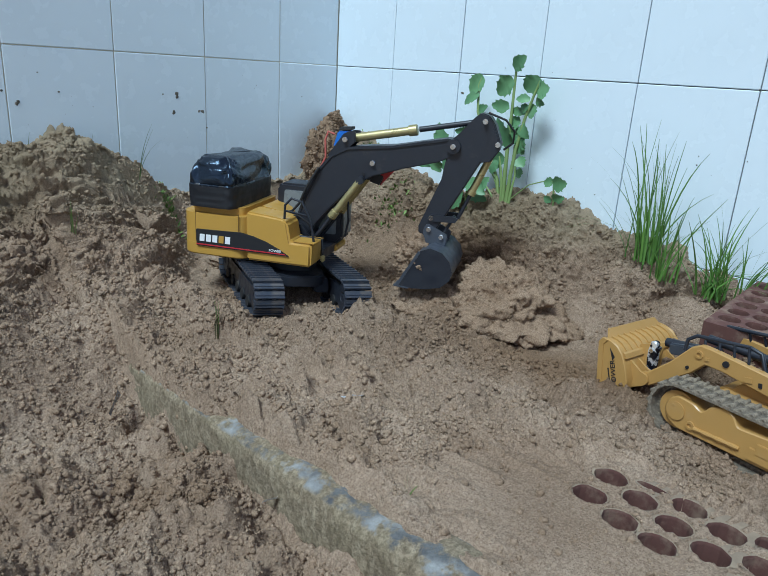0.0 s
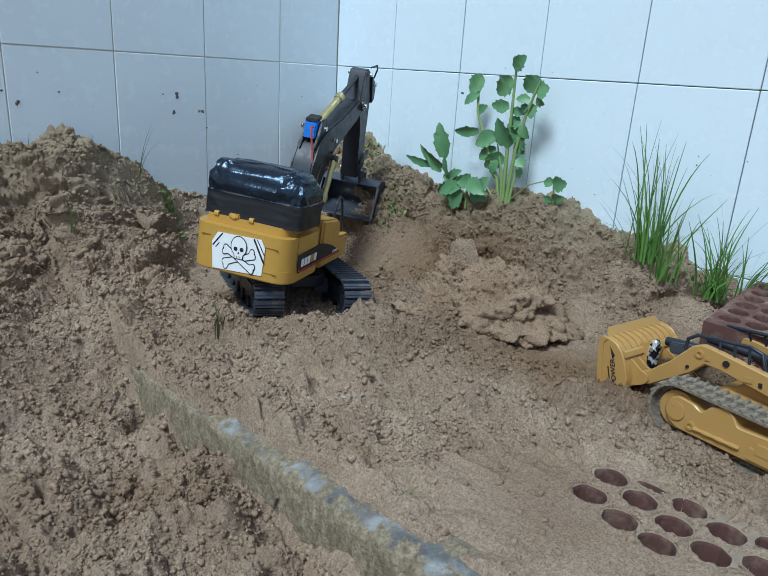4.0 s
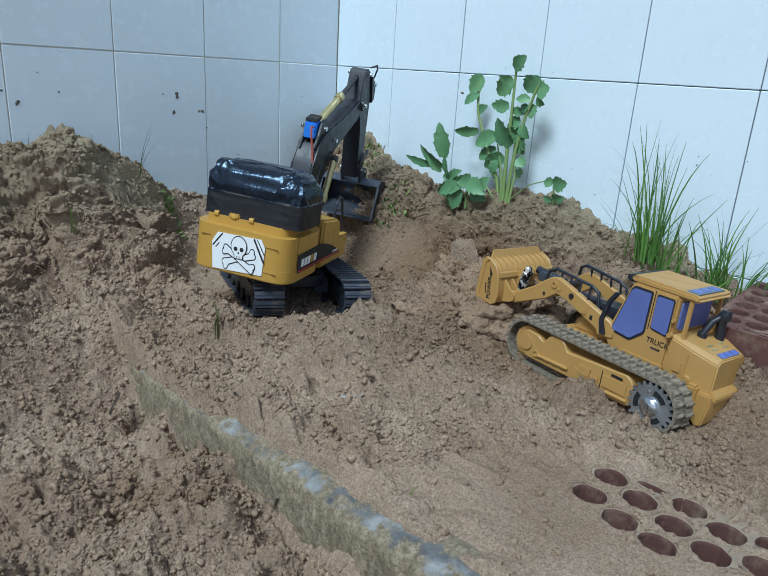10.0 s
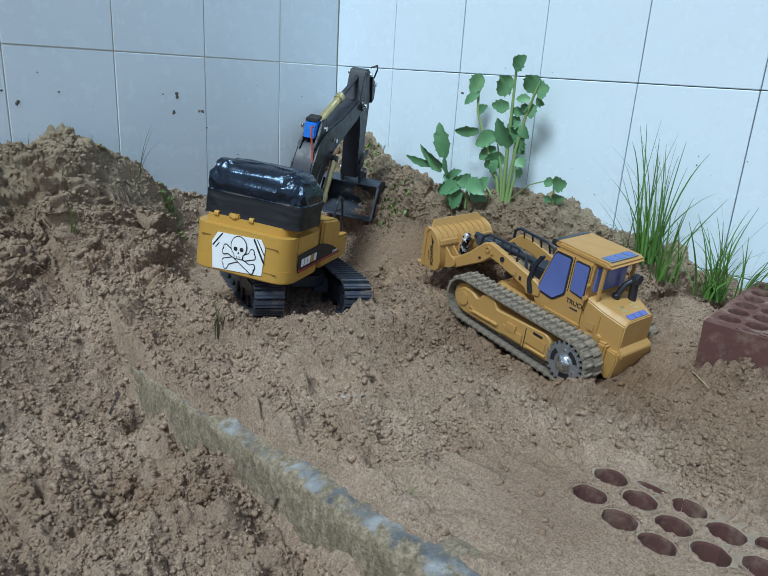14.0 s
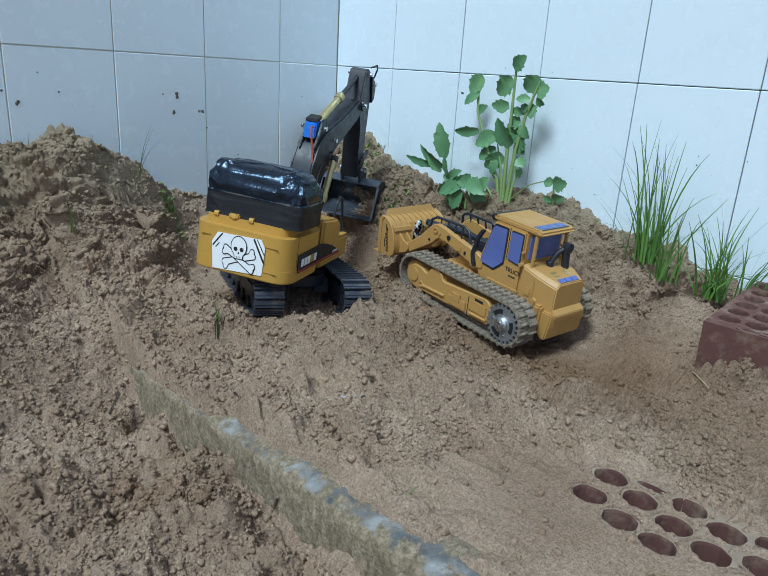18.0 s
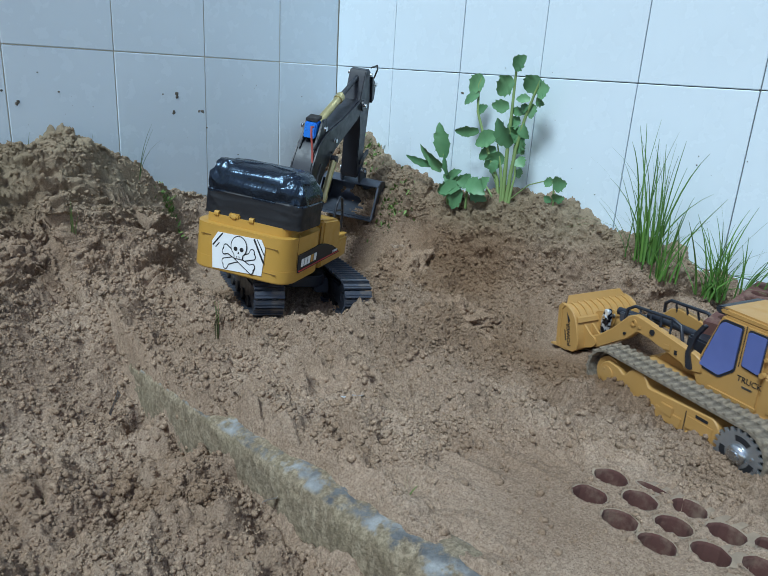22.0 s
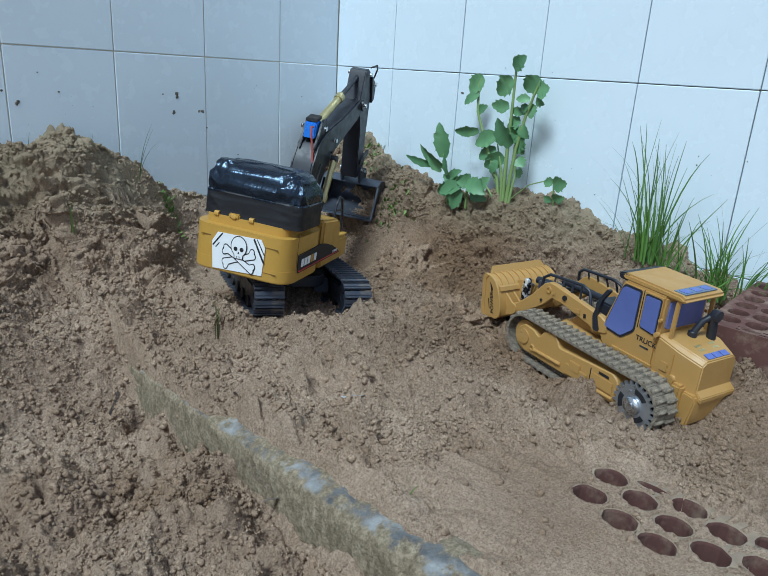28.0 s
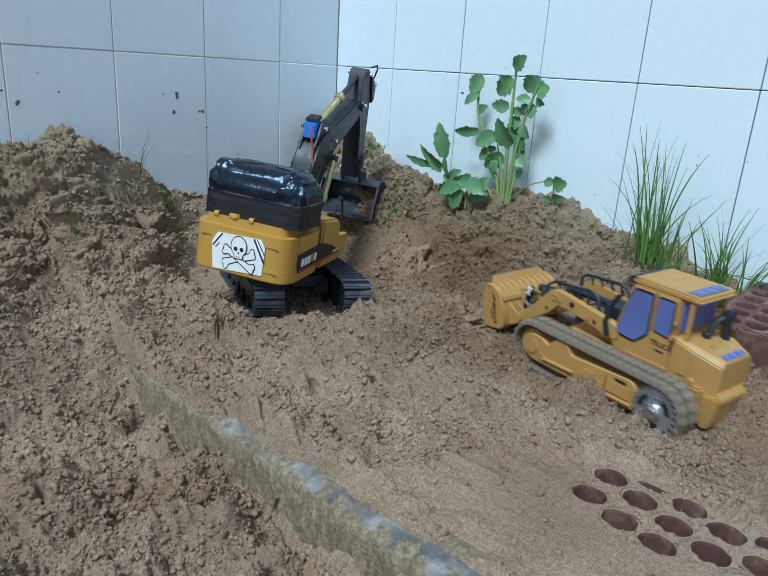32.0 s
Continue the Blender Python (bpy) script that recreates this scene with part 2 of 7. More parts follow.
def round_outline(points, radius, steps=4):
    """A closed outline with its corners rounded."""
    out, n = [], len(points)
    for i in range(n):
        a, b, c = Vector(points[i - 1]), Vector(points[i]), Vector(points[(i + 1) % n])
        r = min(radius, (a - b).length * 0.45, (c - b).length * 0.45)
        p, q = b + (a - b).normalized() * r, b + (c - b).normalized() * r
        out += [tuple(((1 - t) ** 2) * p + 2 * t * (1 - t) * b + t * t * q) for t in (k / steps for k in range(steps + 1))]
    return out


def lettering(text, size, depth, name, material, parent, at, label=""):
    """Words in the built-in font, as a thin mesh."""
    cu = bpy.data.curves.new(name, "FONT")
    cu.body, cu.size, cu.extrude, cu.align_x, cu.align_y = text, size, depth, "CENTER", "CENTER"
    tmp = bpy.data.objects.new("tmp", cu)
    me = bpy.data.meshes.new_from_object(tmp)
    bpy.data.objects.remove(tmp)
    me.materials.clear()
    me.materials.append(material)
    return part(name, me, None, parent, label, at)


# ---- noise on arrays ----
def lattice(ix, iy, seed):
    h = (ix.astype(np.int64) * 374761393 + iy.astype(np.int64) * 668265263 + seed * 1442695041) & 0xFFFFFFFF
    h = ((h ^ (h >> 13)) * 1274126177) & 0xFFFFFFFF
    return ((h ^ (h >> 16)) & 0xFFFF) / 65535.0


def value_noise(x, y, seed):
    ix, iy = np.floor(x), np.floor(y)
    fx, fy = x - ix, y - iy
    fx, fy = fx * fx * (3 - 2 * fx), fy * fy * (3 - 2 * fy)
    a, b = lattice(ix, iy, seed), lattice(ix + 1, iy, seed)
    c, d = lattice(ix, iy + 1, seed), lattice(ix + 1, iy + 1, seed)
    return (a + (b - a) * fx) * (1 - fy) + (c + (d - c) * fx) * fy


def fbm(x, y, scale, octaves, seed, gain=0.5):
    total, amp, norm = 0.0, 1.0, 0.0
    for k in range(octaves):
        total = total + amp * (value_noise(x / scale + 17.3 * k, y / scale - 9.1 * k, seed + k) - 0.5)
        norm, amp, scale = norm + amp, amp * gain, scale * 0.5
    return total / norm * 2


def clods(x, y, size, seed):
    """Rounded lumps of uneven size, about size metres apart: 0 in the cracks, 1 on the tops."""
    px, py = x / size, y / size
    ix, iy = np.floor(px), np.floor(py)
    best = np.full(np.shape(x), 9.0)
    for dx in (-1, 0, 1):
        for dy in (-1, 0, 1):
            cx, cy = ix + dx, iy + dy
            jx, jy = cx + lattice(cx, cy, seed), cy + lattice(cx, cy, seed + 5)
            r = 0.55 + 0.75 * lattice(cx, cy, seed + 9)
            best = np.minimum(best, np.hypot(px - jx, py - jy) / r)
    return np.sqrt(np.clip(1 - best * best, 0, 1))


def smooth(a, b, x):
    t = np.clip((x - a) / (b - a), 0, 1)
    return t * t * (3 - 2 * t)


def bump_at(u, v, cu, cv, ru, rv, turn=0.0):
    c, s = math.cos(radians(turn)), math.sin(radians(turn))
    du, dv = (u - cu) * c + (v - cv) * s, -(u - cu) * s + (v - cv) * c
    return np.exp(-((du / ru) ** 2 + (dv / rv) ** 2))


def billow(x, y, scale, octaves, seed, gain=0.6):
    """Rounded crumbs with sharp creases between them, at several sizes."""
    total, amp, norm = 0.0, 1.0, 0.0
    for k in range(octaves):
        total = total + amp * np.abs(2 * value_noise(x / scale + 31.7 * k, y / scale + 12.9 * k, seed + k) - 1)
        norm, amp, scale = norm + amp, amp * gain, scale * 0.5
    return total / norm


# holes of the brick sunk in the rolled sand: column by column along u, runs of (start, end, half width) along v
SUNK_U, SUNK_V, SUNK_TALL = 1.056, 0.497, 0.0188
SUNK_COLUMNS = ((0.004, 0.046, ((0.001, 0.007, 0), (0.007, 0.056, 0.0165), (0.056, 0.105, 0.0170), (0.105, 0.125, 0))),
                (0.046, 0.088, ((0.001, 0.006, 0), (0.006, 0.023, 0.0055), (0.023, 0.073, 0.0170), (0.073, 0.121, 0.0165), (0.121, 0.125, 0))),
                (0.088, 0.130, ((0.001, 0.040, 0.0160), (0.040, 0.086, 0.0165), (0.086, 0.122, 0.0155), (0.122, 0.125, 0))),
                (0.130, 0.172, ((0.001, 0.012, 0), (0.012, 0.055, 0.0165), (0.055, 0.100, 0.0165), (0.100, 0.125, 0))),
                (0.172, 0.214, ((0.001, 0.040, 0.016), (0.040, 0.082, 0.0165), (0.082, 0.125, 0.0165))))
KERB_V0, KERB_V1 = 0.735, 0.802        # back and front of the kerb


def relief(u, v):
    """Height of the sand over the yard, and how crumbly it lies (0 rolled flat, 1 loose clods)."""
    u, v = np.asarray(u, float), np.asarray(v, float)
    wob = fbm(u, v, 0.16, 3, 3)
    # the bank against the bright wall
    crest = np.interp(u, [0.0, 0.05, 0.12, 0.2, 0.3, 0.38, 0.46, 0.57, 0.69, 0.77, 0.85, 0.93, 0.97, 1.02, 1.1, 1.3, 3], [0.17, 0.20, 0.225, 0.212, 0.18, 0.145, 0.150, 0.168, 0.172, 0.165, 0.150, 0.142, 0.115, 0.108, 0.085, 0.05, 0.0])
    foot = np.interp(u, [0.0, 0.2, 0.35, 0.5, 0.65, 0.8, 0.95, 1.1], [0.20, 0.24, 0.27, 0.26, 0.235, 0.23, 0.20, 0.15])
    vv = v + 0.03 * wob
    bank = crest * (1 - smooth(0.04, 1.0, vv / foot)) ** 1.15
    # the heap and slope against the grey wall
    heap = np.interp(v, [0.0, 0.1, 0.25, 0.4, 0.49, 0.525, 0.55, 0.62, 0.70, 0.80, 0.95, 1.2, 3], [0.16, 0.128, 0.122, 0.118, 0.122, 0.150, 0.196, 0.198, 0.200, 0.188, 0.165, 0.10, 0.0])
    reach = np.interp(v, [0.0, 0.3, 0.48, 0.56, 0.62, 0.70, 0.8, 1.0], [0.09, 0.10, 0.12, 0.20, 0.28, 0.35, 0.42, 0.46])
    uu = u + 0.025 * fbm(u, v, 0.1, 3, 11)
    slope = heap * np.interp(uu / reach, [0.0, 0.16, 0.36, 0.50, 0.66, 0.85, 1.1], [1.0, 0.98, 0.60, 0.40, 0.25, 0.15, 0.0])
    slope = slope * (1 - 0.22 * bump_at(u, v, 0.10, 0.60, 0.05, 0.05))
    # hollows and slumped shelves on the heap
    slumped = smooth(0.02, 0.07, slope) * smooth(0.40, 0.50, v)
    slope = slope + slumped * (0.034 * (billow(u, v, 0.13, 2, 181, 0.5) - 0.38) - 0.030 * bump_at(u, v, 0.13, 0.62, 0.035, 0.05))
    z = np.maximum(bank, slope) + 0.25 * np.minimum(bank, slope)
    # raised sand on the side of the dig, with a broken lip
    lip = smooth(0.53, 0.64, v - 0.10 * u + 0.02 * wob) * (1 - smooth(0.40, 0.58, u + 0.04 * wob))
    z = z + 0.034 * lip
    brk = v - 0.802 - 0.05 * (u - 0.25) + 0.035 * wob
    z = z - 0.036 * smooth(-0.008, 0.014, brk) * (1 - smooth(0.05, 0.22, brk)) * smooth(0.52, 0.40, u) * smooth(0.05, 0.20, u)
    z = z + 0.020 * bump_at(u, v, 0.50, 0.68, 0.10, 0.045, 12) + 0.010 * bump_at(u, v, 0.66, 0.68, 0.07, 0.035, 12)
    # floor of the dig and the wheel-rolled lane
    z = z + 0.012 * smooth(0.95, 0.5, u) + 0.006 * wob - 0.018 * bump_at(u, v, 0.40, 0.44, 0.17, 0.15) - 0.013 * bump_at(u, v, 0.51, 0.40, 0.06, 0.05)
    z = z - 0.014 * bump_at(u, v, 0.32, 0.24, 0.10, 0.06, 20)
    z = z - 0.008 * bump_at(u, v, 0.43, 0.44, 0.13, 0.12)
    z = z + 0.022 * bump_at(u, v, 0.585, 0.330, 0.07, 0.035, 35) + 0.016 * bump_at(u, v, 0.70, 0.345, 0.06, 0.04, 10)
    # ridges thrown up beside the tracks
    open_lane = smooth(0.46, 0.58, u) * smooth(1.25, 1.05, u) * smooth(0.26, 0.34, v) * (1 - np.clip(1.3 * bump_at(u, v, 1.09, 0.66, 0.16, 0.13), 0, 1))
    across = v + 0.16 * (u - 0.9) + 0.030 * fbm(u, v, 0.16, 3, 151)
    ridge = (1 - np.abs(np.sin(math.pi * across / 0.041))) ** 2 * smooth(-0.30, 0.25, fbm(u, v, 0.11, 3, 161)) + 0.6 * (1 - np.abs(np.sin(math.pi * across / 0.0235 + 1.0))) ** 2 * smooth(-0.10, 0.30, fbm(u, v, 0.09, 3, 171))
    rut = smooth(0.68, 0.78, u) * smooth(0.16, 0.22, v) * smooth(0.50, 0.42, v)
    z = z + 0.028 * ridge * open_lane * (1 - 0.65 * rut)
    # the rut in which the loader runs
    z = z - 0.025 * rut
    # the pit before the kerb
    brink = KERB_V1 - 0.0045 - 0.006 * smooth(0.66, 0.72, u)
    pit = smooth(brink, brink + 0.0055, v) * smooth(0.33, 0.47, u + 0.05 * (v - 0.8))
    deep = -0.078 + 0.105 * smooth(0.54, 0.36, u + 0.04 * wob) + 0.012 * bump_at(u, v, 0.72, 0.95, 0.10, 0.06) + 0.036 * bump_at(u, v, 0.79, 0.865, 0.08, 0.035)
    z = z * (1 - pit) + (deep + 0.022 * fbm(u, v, 0.09, 3, 21)) * pit
    z = z - 0.032 * bump_at(u, v, 0.512, 0.820, 0.020, 0.011) * pit
    # sand thins out where the kerb's top lies bare
    edge = v + 0.016 * fbm(u, v, 0.05, 3, 23)
    bare = smooth(0.66, 0.72, u + 0.03 * wob) * smooth(KERB_V0 + 0.030, KERB_V0 + 0.044, edge) * (1 - pit)
    z = z - bare * 0.026
    # sand banked up against the standing brick
    z = np.where(v < 0.45, np.maximum(z, np.maximum(0.088 * bump_at(u, v, 1.01, 0.15, 0.10, 0.125), 0.074 * bump_at(u, v, 1.16, 0.262, 0.16, 0.045)) + 0.004 * wob - 0.006), z)
    # the sunk brick's bed
    flat = smooth(1.03, 1.06, u) * smooth(1.34, 1.31, u) * smooth(0.47, 0.50, v) * smooth(0.66, 0.63, v)
    z = z * (1 - flat) + 0.0005 * flat
    sunk = np.zeros(np.shape(z))
    for y0, y1, runs in SUNK_COLUMNS:
        for x0, x1, r in runs:
            if r:
                e = np.hypot((u - SUNK_U - (y0 + y1) / 2) / SUNK_TALL, (v - SUNK_V - (x0 + x1) / 2) / r) + 0.10 * fbm(u, v, 0.012, 2, 201)
                sunk = np.maximum(sunk, smooth(1.08, 0.98, e))
    z = z - 0.055 * sunk
    # crumbliness
    rough = 0.66 + 0.58 * smooth(0.02, 0.08, bank) + 0.6 * smooth(0.01, 0.06, slope) + 0.55 * pit + 0.35 * lip
    rough = rough + 0.9 * bump_at(u, v, 0.64, 0.30, 0.15, 0.12, 20)
    rough = rough + (0.24 + 0.35 * ridge) * open_lane
    rough = rough + 0.85 * fbm(u, v, 0.17, 4, 41)
    rolled = 1.2 * bump_at(u, v, 1.07, 0.65, 0.14, 0.11, -5) + 1.1 * bump_at(u, v, 0.385, 0.17, 0.085, 0.055, -10) + 0.9 * bump_at(u, v, 0.24, 0.50, 0.08, 0.09) + 0.5 * bump_at(u, v, 0.42, 0.56, 0.10, 0.05) + 0.5 * bump_at(u, v, 0.34, 0.78, 0.05, 0.05) + 0.5 * bump_at(u, v, 0.56, 0.90, 0.06, 0.03, 40) + 0.9 * bump_at(u, v, 0.62, 0.838, 0.09, 0.020) + 0.55 * bump_at(u, v, 0.98, 0.27, 0.20, 0.07, -8)
    rough = np.clip(rough * (1 - np.clip(rolled, 0, 1)), 0.05, 1.3) * (1 - 0.8 * bare) * (1 - 0.9 * flat)
    return z, rough


def crumble(u, v, z, rough):
    """How far loose lumps and crumbs stand out of the worked sand."""
    # the pattern follows the surface down its slopes
    s, t = u - 0.75 * z, v - 0.75 * z
    loose = smooth(0.40, 0.72, rough + 0.60 * fbm(u, v, 0.06, 3, 57))
    patch = smooth(-0.20, 0.40, fbm(u, v, 0.07, 3, 51))
    ws, wt = s + 0.010 * fbm(s, t, 0.030, 3, 61), t + 0.010 * fbm(s, t, 0.030, 3, 67)
    vs, vt = s + 0.005 * fbm(s, t, 0.012, 2, 63), t + 0.005 * fbm(s, t, 0.012, 2, 69)
    d = rough * 0.024 * fbm(s, t, 0.075, 3, 55)
    d = d + rough * 0.0170 * patch * (clods(ws, wt, 0.034, 71) - 0.4)
    d = d + rough * 0.0300 * (billow(ws, wt, 0.036, 4, 75, 0.62) - 0.35)
    d = d + loose * 0.0120 * (clods(vs, vt, 0.0165, 73) - 0.45)
    d = d + (0.10 + loose) * 0.0062 * (clods(vs, vt, 0.0088, 77) - 0.5) * smooth(-0.35, 0.15, fbm(s, t, 0.030, 2, 79))
    d = d + (0.25 + 0.75 * loose) * 0.0030 * (clods(s, t, 0.0049, 85) - 0.5) * smooth(0.02, 0.20, rough)
    # long broken ridges drawn out by the tracks
    run = smooth(0.44, 0.56, u) * smooth(0.14, 0.24, v) * (1 - np.clip(1.4 * bump_at(u, v, 1.10, 0.63, 0.17, 0.13), 0, 1)) * smooth(0.80, 0.74, v)
    across = v + 0.16 * (u - 0.9) + 0.020 * fbm(u, v, 0.12, 2, 155)
    d = d + run * 0.0260 * (billow(u * 0.28, across, 0.030, 2, 157, 0.5) - 0.36) * smooth(-0.45, 0.15, fbm(u, v, 0.09, 2, 159))
    # ribs pressed by crawler tracks along the lane
    for k, (c, w) in enumerate(((0.30, 0.030), (0.40, 0.035), (0.47, 0.03), (0.55, 0.035), (0.625, 0.03))):
        line = v + 0.16 * (u - 0.9) - c + 0.012 * fbm(u, v, 0.2, 2, 95 + k)
        lane = np.exp(-(line / w) ** 4) * smooth(0.50, 0.66, u) * smooth(-0.25, 0.10, fbm(u, v, 0.10, 3, 93 + 7 * k))
        rib = np.sin((u * 0.97 + v * 0.25) / 0.0150 * 2 * math.pi + 2.5 * fbm(u, v, 0.05, 2, 91))
        lane = lane * (1 - np.clip(1.3 * bump_at(u, v, 1.09, 0.66, 0.16, 0.13), 0, 1))
        d = d + lane * (0.0044 * rib - 0.003)
    return d


def sand_height(u, v):
    u, v = np.asarray(u, float), np.asarray(v, float)
    z, rough = relief(u, v)
    return z + crumble(u, v, z, rough)


def sand_surface(u, v):
    """The sand's points over (u, v): lumps stand square to the slope."""
    z, rough = relief(u, v)
    d = crumble(u, v, z, rough)
    e = 0.006
    gu, gv = (relief(u + e, v)[0] - z) / e, (relief(u, v + e)[0] - z) / e
    steep = np.hypot(gu, gv)
    hold = (1 - smooth(1.2, 2.2, steep)) / np.sqrt(1 + steep * steep) * smooth(0.03, 0.07, z)
    return u - gu * d * hold, v - gv * d * hold, z + d * np.where(steep > 2.0, 1.0, 1 / np.sqrt(1 + steep * steep) ** 0.6)


def ground_z(x, y):
    """Height of the sand under a place in the world."""
    d = Vector((x, y, 0)) - CORNER
    return float(sand_height(np.array([d.dot(UDIR)]), np.array([d.dot(VDIR)]))[0])


def stain(me, u, v, z=None):
    """Colour layers at each point: red the old mossy crust, green sand that has dried out, blue sand still wet from the dig."""
    z = relief(u, v)[0] if z is None else z
    crust = np.clip(smooth(0.09, 0.16, z) * (0.75 + 0.6 * fbm(u, v, 0.08, 3, 101)), 0, 1) * smooth(0.30, 0.02, np.minimum(u, v)) * 0.6
    wet = np.clip(bump_at(u, v, 0.55, 0.16, 0.34, 0.17, 10) * 0.9 + 0.85 * bump_at(u, v, 0.97, 0.30, 0.26, 0.10, -8) + 0.45 * fbm(u, v, 0.12, 3, 111) + 0.5 * smooth(0.40, 0.80, v) * smooth(0.45, 0.10, u) * (0.5 + fbm(u, v, 0.06, 3, 113)), 0, 1)
    dry = np.clip(1.1 * bump_at(u, v, 1.02, 0.62, 0.20, 0.16) + 0.75 * smooth(0.34, 0.60, v + 0.1 * fbm(u, v, 0.2, 3, 115)) + 0.4 * fbm(u, v, 0.10, 3, 117), 0, 1) * (1 - wet)
    layer = me.color_attributes.new("crust", "FLOAT_COLOR", "POINT")
    layer.data.foreach_set("color", np.stack((crust, dry, wet, np.ones(len(u))), 1).astype(np.float32).ravel())


def build_ground():
    """One sheet of sand, fine in the dug corner and coarse beyond it."""
    step = 0.0018
    def axis(lo, fine_to):
        far = fine_to + np.cumsum(np.geomspace(0.006, 4.0, 34))
        return np.concatenate((np.arange(lo, fine_to, step), [fine_to], far))
    us, vs = axis(-0.05, 1.22), axis(-0.05, 1.12)
    uu, vv = np.meshgrid(us, vs, indexing="ij")
    su, sv, zz = sand_surface(uu, vv)
    co = np.stack((np.maximum(sv, -0.05).ravel(), np.maximum(su, -0.05).ravel(), zz.ravel()), 1)
    nu, nv = len(us), len(vs)
    i = np.arange(nu * nv).reshape(nu, nv)
    quads = np.stack((i[:-1, :-1].ravel(), i[:-1, 1:].ravel(), i[1:, 1:].ravel(), i[1:, :-1].ravel()), 1)
    me = bpy.data.meshes.new("ground")
    me.vertices.add(len(co))
    me.vertices.foreach_set("co", co.ravel())
    me.loops.add(quads.size)
    me.loops.foreach_set("vertex_index", quads.ravel())
    me.polygons.add(len(quads))
    me.polygons.foreach_set("loop_start", np.arange(len(quads)) * 4)
    me.polygons.foreach_set("use_smooth", np.ones(len(quads), bool))
    me.update()
    stain(me, uu.ravel(), vv.ravel())
    me.materials.append(SAND)
    ob = new("ground", me)
    ob.matrix_basis = YARD
    return tagged(ob, "damp brown sand, dug over and rolled by tracks", "ground", kind="structure")


ground = build_ground()


def joined(name, verts, faces, material, label, category, at=YARD, round_=True):
    me = bpy.data.meshes.new(name)
    me.vertices.add(len(verts))
    me.vertices.foreach_set("co", np.asarray(verts, np.float32).ravel())
    faces = np.asarray(faces, np.int32)
    me.loops.add(faces.size)
    me.loops.foreach_set("vertex_index", faces.ravel())
    me.polygons.add(len(faces))
    me.polygons.foreach_set("loop_start", np.arange(len(faces)) * faces.shape[1])
    me.polygons.foreach_set("use_smooth", np.full(len(faces), round_))
    me.update()
    me.materials.append(material)
    ob = new(name, me)
    ob.matrix_basis = at
    return tagged(ob, label, category, kind="stuff")


def crumb_shape():
    bm = bmesh.new()
    bmesh.ops.create_icosphere(bm, subdivisions=1, radius=1.0)
    v = np.array([p.co for p in bm.verts])
    f = np.array([[p.index for p in q.verts] for q in bm.faces])
    bm.free()
    return v, f


def build_crumbs(count, size, power, seed, base, tri, name):
    """Loose crumbs of damp sand lying thickest where the ground is broken up."""
    rng = np.random.default_rng(seed)
    many = count * 5
    u, v = rng.uniform(0.01, 1.2, many), rng.uniform(0.01, 1.1, many)
    _, rough = relief(u, v)
    loose = smooth(0.44, 0.74, rough + 0.60 * fbm(u, v, 0.06, 3, 57))
    inside = (v < KERB_V0 + 0.030) | (u < 0.70) | (v > KERB_V1 + 0.012)
    keep = (rng.uniform(0, 1.1, many) < 0.04 + loose * (0.30 + 0.70 * smooth(-0.25, 0.25, fbm(u, v, 0.035, 3, 131)))) & inside
    u, v = u[keep][:count], v[keep][:count]
    n = len(u)
    r = size[0] + size[1] * rng.uniform(0, 1, n) ** power
    u, v, z = sand_surface(u, v)
    z = z + r * 0.18
    wob = rng.uniform(0.55, 1.35, (n, len(base), 1))
    squash = np.stack((rng.uniform(0.75, 1.3, n), rng.uniform(0.75, 1.3, n), rng.uniform(0.8, 1.15, n)), 1)
    pts = base[None] * wob * squash[:, None] * r[:, None, None] + np.stack((v, u, z), 1)[:, None]
    faces = tri[None] + (np.arange(n) * len(base))[:, None, None]
    ob = joined(name, pts.reshape(-1, 3), faces.reshape(-1, 3), CRUMB, "loose crumbs of damp brown sand", "sand", YARD, True)
    k = len(base)
    stain(ob.data, np.repeat(u, k), np.repeat(v, k), np.repeat(z, k))
    return ob


GRAIN = np.array([(1, 0, 0), (-1, 0, 0), (0, 1, 0), (0, -1, 0), (0, 0, 1), (0, 0, -1)], float)
GRAIN_FACES = np.array([(0, 2, 4), (2, 1, 4), (1, 3, 4), (3, 0, 4), (2, 0, 5), (1, 2, 5), (3, 1, 5), (0, 3, 5)])
build_crumbs(30000, (0.0013, 0.0036), 2.6, 5, *crumb_shape(), "sand_crumbs")
build_crumbs(80000, (0.0008, 0.0018), 1.6, 6, GRAIN, GRAIN_FACES, "sand_grains")


# ---- tiled walls: backing of grout, tiles proud of it ----
TILE_W, TILE_H, JOINT = 0.2, 0.30, 0.0016


